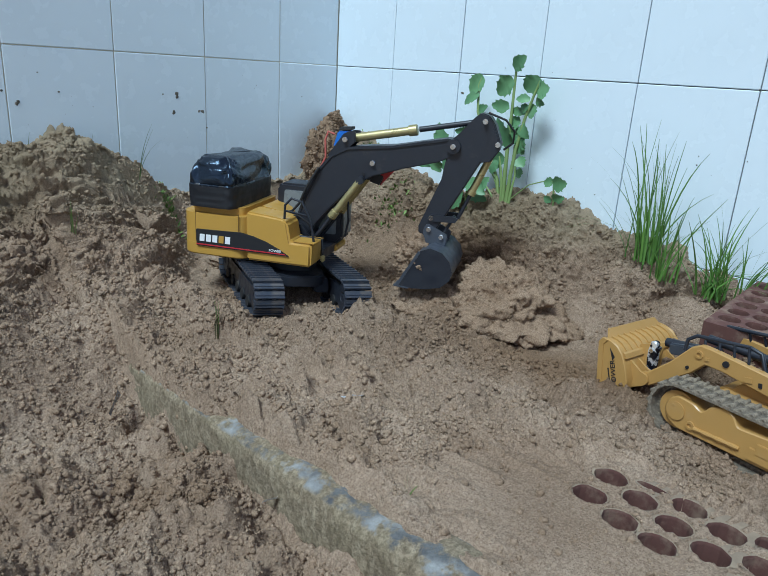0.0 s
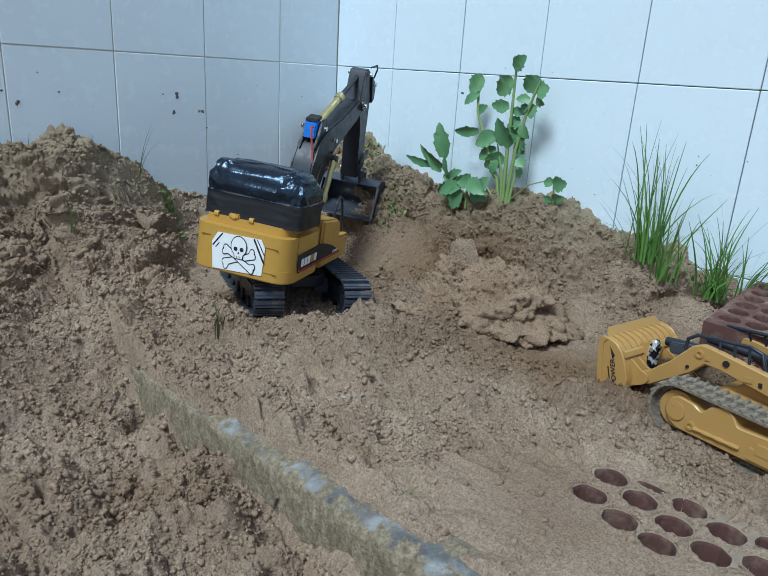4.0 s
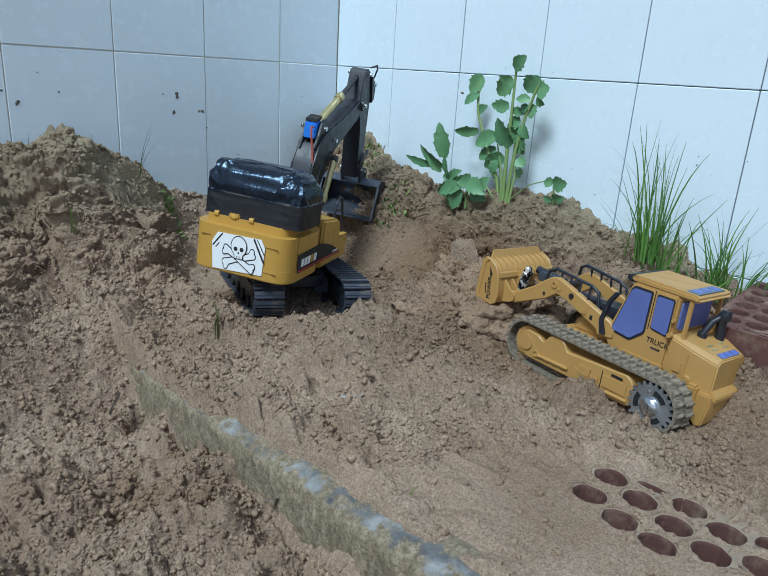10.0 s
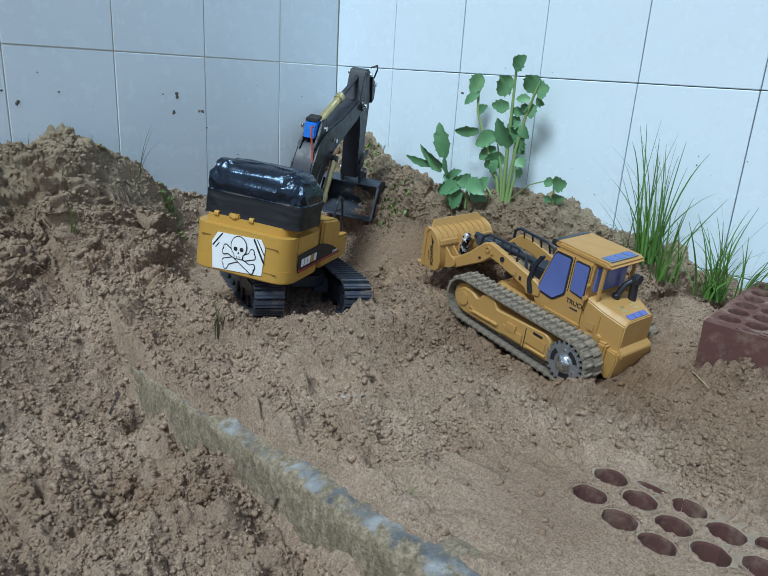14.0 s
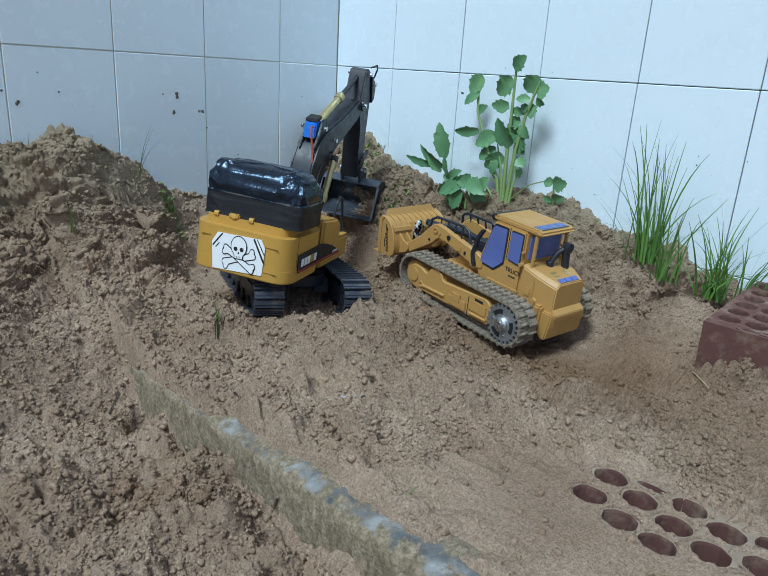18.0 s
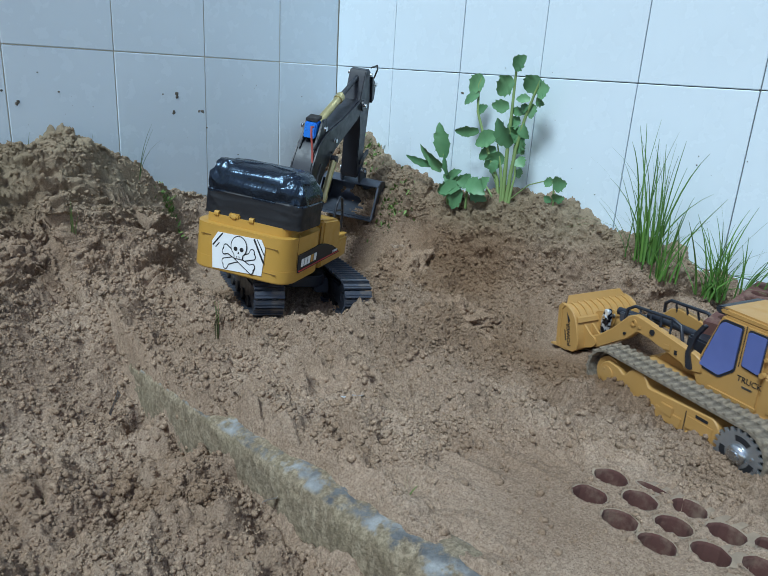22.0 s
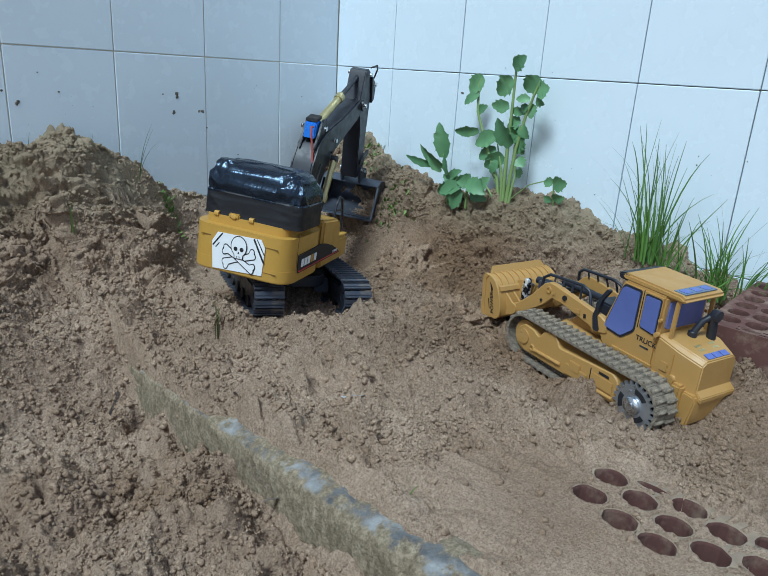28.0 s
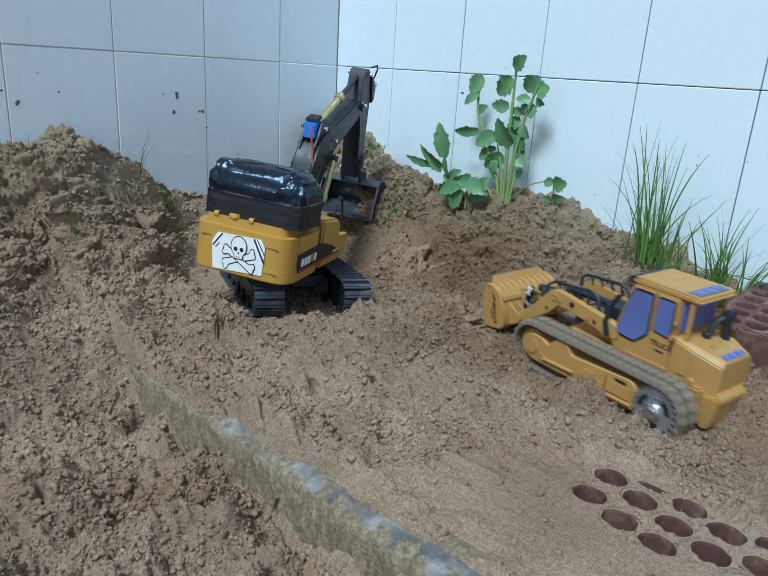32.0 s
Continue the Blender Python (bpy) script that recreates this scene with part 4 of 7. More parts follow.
def build_arm(ex):
    out = [(0.286, 0.366), (0.290, 0.378), (0.304, 0.382), (0.320, 0.376), (0.342, 0.360), (0.351, 0.346), (0.350, 0.322), (0.337, 0.312), (0.3445, 0.166), (0.338, 0.156), (0.322, 0.150), (0.315, 0.160), (0.300, 0.250), (0.281, 0.296), (0.274, 0.310), (0.280, 0.330)]
    arm = part("dipper_arm", plate(around(out, ELBOW), -0.0185, 0.0185), BLACK, ex, "dark blue-black dipper arm", None, 35, 0.0018)
    for s in (-1, 1):
        part("arm_cheek", plate(around([(0.318, 0.372), (0.342, 0.358), (0.350, 0.345), (0.349, 0.322), (0.338, 0.313), (0.334, 0.330)], ELBOW), s * 0.0185, s * 0.0225), BLACK, arm, smooth=35, bevel=0.001)
        part("elbow_plate", disc(0, 0, s * 0.0225, s * 0.0265, 0.012, 20), BLACK, arm, smooth=35)
        for x, z in ((0.3041, 0.3707), (0.3429, 0.3525), (0.325, 0.1858)):
            pin(arm, x - ELBOW.x, s * 0.0225 if z > 0.34 else s * 0.0185, z - ELBOW.z, 0.0045, s)
        pin(arm, 0, s * 0.0265, 0, 0.0045, s)
        part("link_bar", plate(around([(0.320, 0.181), (0.326, 0.180), (0.364, 0.204), (0.364, 0.213), (0.357, 0.212), (0.322, 0.191)], ELBOW), s * 0.0190, s * 0.0225), BLACK, arm, smooth=35)
    part("hose", tube([Vector(p) - ELBOW for p in ((0.300, -0.024, 0.385), (0.330, -0.026, 0.392), (0.352, -0.020, 0.385), (0.361, -0.012, 0.368), (0.355, -0.006, 0.350))], 0.0018, 8), RUBBER, arm, "thin black hose", smooth=60)
    part("curl_cylinder", tube([CURL_FOOT - ELBOW, CURL_FOOT.lerp(CURL_HEAD, 0.56) - ELBOW], 0.0062, 14), BRASS, arm, "pale brass hydraulic cylinder", smooth=40)
    part("curl_collar", tube([CURL_FOOT.lerp(CURL_HEAD, 0.53) - ELBOW, CURL_FOOT.lerp(CURL_HEAD, 0.60) - ELBOW], 0.0078, 14), BRASS, arm, smooth=40)
    part("curl_rod", tube([CURL_FOOT.lerp(CURL_HEAD, 0.5) - ELBOW, CURL_HEAD - ELBOW], 0.0035, 12), BLACK, arm, smooth=40)
    return arm


def build_bucket(ex):
    # profile from the pin, clockwise: opening edge on the machine's side
    shell = [(0.006, -0.030), (0.020, -0.016), (0.042, -0.014), (0.060, -0.022), (0.072, -0.036), (0.0745, -0.052), (0.066, -0.070), (0.046, -0.084), (0.020, -0.097), (-0.002, -0.103)]
    w = 0.066
    bm = bmesh.new()
    inner = []
    for i, (a, b) in enumerate(shell):
        p, q = shell[max(i - 1, 0)], shell[min(i + 1, len(shell) - 1)]
        d = Vector((q[0] - p[0], q[1] - p[1])).normalized()
        inner.append((a + d.y * 0.0025, b - d.x * 0.0025))
    rings = [[(a, y, b) for a, b in shell] + [(a, y, b) for a, b in inner[::-1]] for y in (-w, w)]
    loft(rings, bm)
    bucket = part("bucket", bm, STEEL, ex, "dark steel digging bucket with worn edges", None, 40)
    for s in (-1, 1):
        part("side_plate", plate(shell, s * w, s * (w + 0.0022)), BLACK, bucket, smooth=30)
        part("side_lip", plate([(0.004, -0.031), (-0.005, -0.103), (0.0, -0.104), (0.009, -0.031)], s * w - s * 0.0005, s * (w + 0.0035)), STEEL, bucket)
        part("ear", plate(round_outline([(-0.008, 0.008), (0.034, 0.006), (0.040, -0.014), (0.030, -0.024), (0.004, -0.030), (-0.009, -0.006)], 0.006), s * 0.0190, s * 0.0235), STEEL, bucket, smooth=35, bevel=0.0008)
        pin(bucket, 0, s * 0.0235, 0, 0.0042, s)
        pin(bucket, 0.0255, s * 0.0235, -0.002, 0.0042, s)
    part("cutting_edge", plate([(-0.008, -0.1045), (0.018, -0.0965), (0.018, -0.0995), (-0.008, -0.1075)], -w - 0.003, w + 0.003), STEEL, bucket, "scuffed bucket cutting edge", bevel=0.0006)
    part("curl_link", tube([(0.0255, -0.012, -0.002), (0.029, -0.012, 0.040)], 0.0028, 8), BLACK, bucket, smooth=40)
    return bucket


def build_cylinder(ex, name, bore, rod_r, barrel, length, label):
    """A hydraulic cylinder that lies along +x from its foot: barrel, collar and rod tube."""
    cyl = part(name, tube([(0.004, 0, 0), (barrel, 0, 0)], bore, 16), BRASS, ex, label, None, 40)
    part("collar", tube([(barrel - 0.012, 0, 0), (barrel + 0.003, 0, 0)], bore * 1.28, 16), BRASS, cyl, smooth=40, bevel=0.0006, seg=1)
    part("eye", disc(0, 0, -0.006, 0.006, bore * 1.1, 14), BLACK, cyl, smooth=40)
    return cyl


TAPE = mat_plain("matt_black_tape", (0.010, 0.011, 0.015), 0.55, grain=45.0, amount=0.5, bump=0.5)
SEAM = mat_plain("shaded_yellow_seam", (0.20, 0.11, 0.025), 0.6)
SHOE_BLACK = mat_plain("blue_black_track", (0.065, 0.075, 0.10), 0.45, 0.35, grain=80.0, dust=0.24)
CAB_GLASS = mat_plain("dusty_grey_glass", (0.20, 0.22, 0.23), 0.3, amount=0.4, grain=30.0)
RED_WIRE = mat_plain("red_rubber", (0.45, 0.09, 0.07), 0.5)
excavator = thing("excavator", "yellow and black toy crawler excavator on sand", "toy excavator", Matrix.Translation((SWING.x, SWING.y, 0.0)))
build_crawler(excavator)
EX = {"house": build_house(excavator), "boom": build_boom(excavator), "arm": build_arm(excavator), "bucket": build_bucket(excavator)}
EX["rod"] = build_cylinder(excavator, "arm_cylinder", 0.0075, 0.0042, 0.125, 0.223, "pale brass hydraulic cylinder with black rod")
EX["rod_in"] = part("arm_cylinder_rod", tube([(-0.115, 0, 0), (0.0, 0, 0)], 0.0048, 14), BLACK, excavator, "black piston rod", None, 40)
for s in (-1, 1):
    EX["lift", s] = build_cylinder(excavator, "lift_cylinder", 0.0062, 0.0036, 0.085, 0.15, "pale brass lift cylinder")
    EX["lift_in", s] = part("lift_cylinder_rod", tube([(-0.088, 0, 0), (0.0, 0, 0)], 0.0038, 12), BLACK, excavator, "black piston rod", None, 40)


def aim(a, b):
    """A pose at a whose x axis points to b, for bars that stay in the boom's plane."""
    d = (b - a).normalized()
    side = Vector((0, 1, 0))
    side = (side - d * side.dot(d)).normalized()
    up = d.cross(side)
    return Matrix(((d.x, side.x, up.x, a.x), (d.y, side.y, up.y, a.y), (d.z, side.z, up.z, a.z), (0, 0, 0, 1)))


def turned(pivot, degrees):
    """A turn about the y axis through pivot; positive lifts what lies ahead."""
    return Matrix.Translation(pivot) @ Matrix.Rotation(-radians(degrees), 4, "Y")


# seconds, swing, boom, arm on boom, bucket on arm
DIG = [(0.0, -13.2, 0, -31, 9), (0.5, -13.2, 0, -17.4, 11), (0.75, -13.2, 0, -17.5, 11), (1.0, -13.2, 0, -20.3, 11), (1.2, -13.2, 0, -13, 11), (1.5, -13.2, 0, -7.5, 11), (1.7, -13.2, 0, -2, 11), (2.0, -13.0, 0.0, -0.5, 12),
       (2.1, -13.0, 4.1, 0, 11), (2.2, -12.7, 8.5, 0, 9), (2.3, -12.3, 10.9, 0, 8), (2.5, -12.0, 11.0, -0.5, 9), (2.6, -7.2, 11.0, -3.5, 12), (2.7, 10.0, 10.7, -5, 9), (2.8, 32.0, 10.3, -6.6, 4), (2.9, 46.0, 10.3, -8, 2),
       (3.0, 60.0, 10.3, -9.2, 0), (3.1, 67.0, 11.0, -11, -4), (3.2, 71.0, 11.5, -12.5, -6), (3.3, 72.5, 11.8, -13.5, -8), (3.5, 72.5, 11.8, -13.5, -8), (32.0, 72.5, 11.8, -13.5, -8)]


def dig_motion():
    rows = {k: [] for k in EX}
    for t, yaw, b, a, k in DIG:
        lean = 5.0 * float(smooth(0.0, 70.0, yaw))        # the body settles to one side as it swings round
        h = Matrix.Translation((-0.0045 * lean, 0, 0)) @ Matrix.Rotation(radians(lean), 4, "Y") @ Matrix.Rotation(radians(yaw), 4, "Z")
        boom = turned(BOOM_FOOT, b)
        arm = boom @ turned(ELBOW - BOOM_FOOT, a)
        bucket = arm @ turned(BUCKET_PIN - ELBOW, k)
        head = arm @ (ROD_HEAD - ELBOW)
        foot = boom @ (ROD_FOOT - BOOM_FOOT)
        rows["house"].append((t, h))
        rows["boom"].append((t, h @ boom))
        rows["arm"].append((t, h @ arm))
        rows["bucket"].append((t, h @ bucket))
        rows["rod"].append((t, h @ aim(foot, head)))
        rows["rod_in"].append((t, h @ aim(head, head + (head - foot))))
        for s in (-1, 1):
            y = Vector((0, s * 0.029, 0))
            lo, hi = LIFT_FOOT + y, boom @ (LIFT_HEAD - BOOM_FOOT) + y
            rows["lift", s].append((t, h @ aim(hi, lo)))
            rows["lift_in", s].append((t, h @ aim(lo, lo + (lo - hi))))
    for key, r in rows.items():
        walk(EX[key], r)

# ---- the tracked loader ----
LIFT_PIVOT, TIP_PIVOT = Vector((0.012, 0, 0.088)), Vector((0.193, 0, 0.069))
BUCKET_BASE = Vector((0.207, 0, 0.063))
HUB, IDLER = Vector((-0.1125, 0, 0.0345)), Vector((0.107, 0, 0.0360))
LOADER_BELT, LOADER_RUN = belt(HUB.x, HUB.z, 0.0335, IDLER.x, IDLER.z, 0.0335)
SHOES = 50
loader = thing("tracked_loader", "amber yellow toy tracked loader with sand-caked tracks", "toy loader")
LD = {"sprocket": [], "arms": [], "bucket": None, "shoes": []}


def build_loader_tracks():
    bm = block(-0.0072, 0.0066, -0.020, 0.020, -0.0016, 0.0030)
    plate([(-0.0068, 0.0028), (-0.0006, 0.0028), (-0.0022, 0.0062), (-0.0052, 0.0062)], -0.0195, -0.0008, bm)
    plate([(-0.0036, 0.0028), (0.0026, 0.0028), (0.0010, 0.0062), (-0.0020, 0.0062)], 0.0008, 0.0195, bm)
    block(-0.0070, 0.0070, -0.005, 0.005, -0.0060, -0.001, bm)
    shoe = finish(bm, "shoe", DUSTY, 40, 0.0007, 1)
    for s in (1, -1):
        y = 0.0800 if s > 0 else -0.0600
        side = [(0.140, 0.030), (0.137, 0.044), (0.124, 0.052), (0.100, 0.050), (0.088, 0.044), (0.078, 0.056), (0.058, 0.062), (0.046, 0.056), (0.040, 0.046), (-0.072, 0.053), (-0.082, 0.046), (-0.088, 0.024), (-0.080, 0.014), (0.118, 0.0125), (0.133, 0.019)]
        tr = part("track", plate(round_outline([(-0.005 + (a - 0.0015) * 0.914, b * 1.08 + 0.001) for a, b in side], 0.004, 2), y - 0.0165, y + 0.0165), AMBER, loader, "amber side frame with a sand-caked rubber track", None, 40, 0.0014, 1)
        face = y + s * 0.0165
        part("boss", disc(0.1055, 0.0375, face - s * 0.001, face + s * 0.0022, 0.0115, 20), AMBER, tr, smooth=40, bevel=0.0006, seg=1)
        part("boss", disc(0.084, 0.0265, face - s * 0.001, face + s * 0.0022, 0.0056, 16, hole=0.003), AMBER, tr, smooth=40)
        part("bolt", disc(0.110, 0.044, face, face + s * 0.003, 0.0018, 8), AMBER, tr)
        rod = [(0.078 - 0.008 * k, face + s * 0.0012, 0.0255 + 0.0003 * k) for k in range(8)]
        part("moulded_rod", tube(rod, [0.0032, 0.0022] * 4, 8), AMBER, tr, smooth=40)
        part("panel", block(-0.030, 0.012, min(face, face + s * 0.0026), max(face, face + s * 0.0026), 0.020, 0.036), AMBER, tr, bevel=0.0008)
        part("panel", block(-0.016, 0.004, min(face, face + s * 0.0034), max(face, face + s * 0.0034), 0.030, 0.044), AMBER, tr, bevel=0.0008)
        part("panel", block(-0.075, -0.036, min(face, face + s * 0.0018), max(face, face + s * 0.0018), 0.028, 0.046), AMBER, tr, bevel=0.0008)
        part("ridge", tube([(-0.078, face + s * 0.001, 0.0235), (-0.040, face + s * 0.001, 0.0225)], 0.0025, 8), AMBER, tr, smooth=40)
        part("seam", block(-0.0345, -0.0335, min(face, face + s * 0.0008), max(face, face + s * 0.0008), 0.014, 0.050), INK, tr)
        # the slot is a flat black plate, its shade put into the colour
        part("slot", block(-0.066, -0.048, min(face, face + s * 0.0005), max(face, face + s * 0.0005), 0.0475, 0.0515), INK, tr)
        part("idler_wheel", disc(IDLER.x, IDLER.z, y - 0.010, y + 0.010, 0.025, 24), AMBER, tr, smooth=40)
        part("inner_guard", block(-0.085, 0.115, y - s * 0.018, y - s * 0.013, 0.016, 0.050), BLACK, tr)
        for k in range(SHOES):
            LD["shoes"].append((part("shoe", shoe, None, tr, at=shoe_pose(LOADER_BELT, k * LOADER_RUN / SHOES, y)), k * LOADER_RUN / SHOES, y))
        # toothed drive wheel
        bm = bmesh.new()
        n = 22
        rim = []
        for k in range(n):
            a = 2 * math.pi * k / n
            for f, r in ((-0.30, 0.0275), (-0.16, 0.0325), (0.16, 0.0325), (0.30, 0.0275)):
                rim.append((r * math.cos(a + f * 2 * math.pi / n), r * math.sin(a + f * 2 * math.pi / n)))
        plate(rim, -0.0015, 0.0015, bm)
        sp = part("drive_sprocket", bm, CHROME_FLAT, loader, "bright steel toothed drive sprocket", Matrix.Translation((HUB.x, y + s * 0.0185, HUB.z)), 30)
        part("hub", loft([[(r * math.cos(2 * math.pi * k / 20), yy * s, r * math.sin(2 * math.pi * k / 20)) for k in range(20)] for r, yy in ((0.0125, 0.0012), (0.0125, 0.004), (0.0115, 0.0062), (0.006, 0.0078), (0.0055, 0.0095), (0.0012, 0.0100))]), CHROME, sp, "polished steel hub", smooth=50)
        # cut-outs drawn as black plates on the disc, their shade painted in
        for k in range(3):
            arc = [2 * math.pi * k / 3 + 0.5 + 0.95 * j / 8 for j in range(9)]
            slot = [(0.0235 * math.cos(a), 0.0235 * math.sin(a)) for a in arc] + [(0.0165 * math.cos(a), 0.0165 * math.sin(a)) for a in arc[::-1]]
            part("slot", plate(slot, min(0, s * 0.0021), max(0, s * 0.0021)), INK, sp)
        part("screw", disc(0.019 * math.cos(0.1), 0.019 * math.sin(0.1), min(0, s * 0.003), max(0, s * 0.003), 0.0018, 8), CHROME, sp)
        part("screw", disc(0.019 * math.cos(2.2), 0.019 * math.sin(2.2), min(0, s * 0.003), max(0, s * 0.003), 0.0018, 8), CHROME, sp)
        part("drive_drum", disc(0, 0, -s * 0.034, -s * 0.002, 0.028, 22), BLACK, sp, smooth=30)
        LD["sprocket"].append((sp, y + s * 0.0185))


def build_loader_body():
    body = part("chassis", block(-0.140, 0.085, -0.050, 0.050, 0.028, 0.064), AMBER, loader, "amber plastic chassis", bevel=0.003)
    part("nose", plate([(0.010, 0.066), (0.085, 0.066), (0.097, 0.055), (0.097, 0.040), (0.010, 0.040)], -0.036, 0.036), AMBER, body, smooth=40, bevel=0.004)
    part("inner_fender", plate([(-0.02, 0.066), (0.075, 0.066), (0.060, 0.082), (0.020, 0.090), (-0.02, 0.088)], 0.018, 0.034), AMBER, body, smooth=40, bevel=0.002)
    part("inner_fender", plate([(-0.02, 0.066), (0.075, 0.066), (0.060, 0.082), (0.020, 0.090), (-0.02, 0.088)], -0.034, -0.018), AMBER, body, smooth=40, bevel=0.002)
    # black rails and motor box on the nose
    part("motor_box", block(0.006, 0.046, -0.020, 0.020, 0.085, 0.112), BLACK, body, "black motor box", bevel=0.003)
    part("push_bar", tube([(0.020, -0.008, 0.104), (0.134, -0.002, 0.106)], 0.006, 10), BLACK, body, "black push rod", smooth=40)
    # cab
    cab = part("cab", plate([(-0.088, 0.062), (0.000, 0.062), (0.008, 0.076), (0.008, 0.088), (-0.018, 0.168), (-0.088, 0.168)], -0.0455, 0.0455), AMBER, loader, "amber cab with blue windows", None, 40, 0.003)
    roof = part("roof", plate([(-0.112, 0.1665), (-0.014, 0.1665), (-0.008, 0.171), (-0.012, 0.177), (-0.104, 0.176), (-0.112, 0.172)], -0.0415, 0.0415), AMBER, loader, "pale amber cab roof", None, 40, 0.003)
    part("roof_sticker", plate([(-0.106, -0.030), (-0.088, -0.030), (-0.088, 0.034), (-0.106, 0.034)], 0.1758, 0.1772, axis="z"), BLUE_LIGHT, roof, "grey-blue sticker with dark bars")
    for k in range(3):
        part("sticker_bar", plate([(-0.103, -0.024 + 0.020 * k), (-0.091, -0.024 + 0.020 * k), (-0.091, -0.011 + 0.020 * k), (-0.103, -0.011 + 0.020 * k)], 0.1772, 0.1777, axis="z"), BLUE_DEEP, roof)
    part("front_visor", plate([(-0.022, 0.1660), (-0.004, 0.1660), (-0.001, 0.1740), (-0.010, 0.1765), (-0.022, 0.1765)], -0.0400, 0.0405), BLACK, roof, "black visor lamp bar", bevel=0.002)
    for s in (1, -1):
        y = s * 0.0455
        def on(outline, name, material, off, parent=cab, label="", th=0.0012):
            return part(name, plate(outline, min(y + s * off, y + s * (off + th)), max(y + s * off, y + s * (off + th))), material, parent, label)
        big = [(-0.001, 0.093), (-0.031, 0.090), (-0.049, 0.106), (-0.049, 0.161), (-0.023, 0.161), (-0.019, 0.156)]
        small = [(-0.0585, 0.116), (-0.0825, 0.113), (-0.0825, 0.161), (-0.0585, 0.161)]
        for shape in (big, small):
            c = Vector((sum(a for a, b in shape) / len(shape), sum(b for a, b in shape) / len(shape)))
            f = on(round_outline([tuple(c + (Vector(p) - c) * 1.10) for p in shape], 0.004, 3), "window_frame", BLACK, 0.0)
            on(round_outline(shape, 0.003, 3), "pane", GLASS_BLUE, 0.0012, f, "blue window")
        on([(-0.0535, 0.112), (-0.0545, 0.112), (-0.0545, 0.166), (-0.0535, 0.166)], "seam", INK, -0.0006)
        on([(-0.088, 0.0655), (-0.02, 0.0655), (-0.02, 0.070), (-0.088, 0.070)], "sill", AMBER, 0.0, th=0.003)
        part("hinge", disc(-0.088, 0.116, min(y, y + s * 0.006), max(y, y + s * 0.006), 0.0035, 10), AMBER, cab, smooth=40)
        part("hinge", disc(-0.088, 0.136, min(y, y + s * 0.004), max(y, y + s * 0.004), 0.0025, 10), AMBER, cab, smooth=40)
        part("mirror", plate(round_outline([(0.006, 0.080), (0.015, 0.080), (0.020, 0.100), (0.012, 0.132), (0.002, 0.148), (-0.003, 0.146), (0.008, 0.128), (0.014, 0.100)], 0.003), y, y + s * 0.006), BLACK, cab, "black mirror bracket", smooth=40)
        part("rear_pillar", block(-0.1035, -0.098, min(s * 0.034, s * 0.039), max(s * 0.034, s * 0.039), 0.112, 0.168), AMBER, cab, bevel=0.001)
    lettering("TRUCK", 0.0104, 0.0003, "lettering", INK, cab, pose(-0.0725, 0.0460, 0.0980, rx=90, rz=180), "black word")
    part("small_print", plate([(-0.064, 0.0875), (-0.078, 0.0875), (-0.078, 0.0900), (-0.064, 0.0900)], 0.0455, 0.0461), RUBBER, cab)
    part("front_pane", plate([(-0.036, 0.0), (0.036, 0.0), (0.036, 0.070), (-0.036, 0.070)], 0.0, 0.0015, axis="x"), GLASS_BLUE, cab, "", Matrix.Translation((0.0075, 0, 0.092)) @ Matrix.Rotation(radians(-18.0), 4, "Y"))
    part("rear_pane", plate(round_outline([(-0.036, 0.122), (0.036, 0.122), (0.036, 0.161), (-0.036, 0.161)], 0.004), -0.0905, -0.0878, axis="x"), GLASS_BLUE, cab, "blue rear window")
    # engine hood with chamfered corners
    def ring(x, w, top, ch, low=0.064):
        return [(x, -w, low), (x, w, low), (x, w, top - ch), (x, w - ch * 1.2, top), (x, -w + ch * 1.2, top), (x, -w, top - ch)]
    hood = part("engine_hood", loft([ring(-0.088, 0.0445, 0.117, 0.004, 0.05), ring(-0.122, 0.0445, 0.1115, 0.006, 0.05), ring(-0.153, 0.0345, 0.1015, 0.006, 0.05)]), AMBER, loader, "amber engine hood with vents", None, 30, 0.0015)
    part("tail", plate([(-0.100, 0.022), (-0.131, 0.021), (-0.146, 0.009), (-0.154, 0.012), (-0.159, 0.046), (-0.156, 0.056), (-0.100, 0.058)], -0.0430, 0.0430), AMBER, hood, smooth=30, bevel=0.002)
    part("tail_lip", plate([(-0.150, 0.0520), (-0.1615, 0.047), (-0.1615, 0.054), (-0.152, 0.062)], -0.036, 0.036), AMBER, hood, bevel=0.001)
    part("tail_groove", block(-0.1575, -0.1535, -0.022, 0.022, 0.0365, 0.0390), BLACK, hood)
    for k in range(3):
        part("blue_sticker", plate([(-0.0045, -0.022 + 0.0150 * k), (0.0045, -0.022 + 0.0150 * k), (0.0045, -0.009 + 0.0150 * k), (-0.0045, -0.009 + 0.0150 * k)], 0.0, 0.0010, axis="z"), BLUE_DEEP, hood, "blue sticker", pose(-0.1455, 0, 0.1042, ry=-17.5))
    for x in (-0.133, -0.126):
        for y in (-0.020, 0.008):
            part("vent_slot", block(-0.0018, 0.0018, y, y + 0.012, -0.001, 0.0008), BRASS, hood, "", pose(x, 0, 0.1110 + (x + 0.122) * 0.32, ry=-17.5))
    pipe = part("exhaust_pipe", tube([(-0.106, 0.000, 0.112), (-0.106, 0.000, 0.121)], 0.0062, 14), BLACK, hood, "black exhaust stack", smooth=40, bevel=0.001, seg=1)
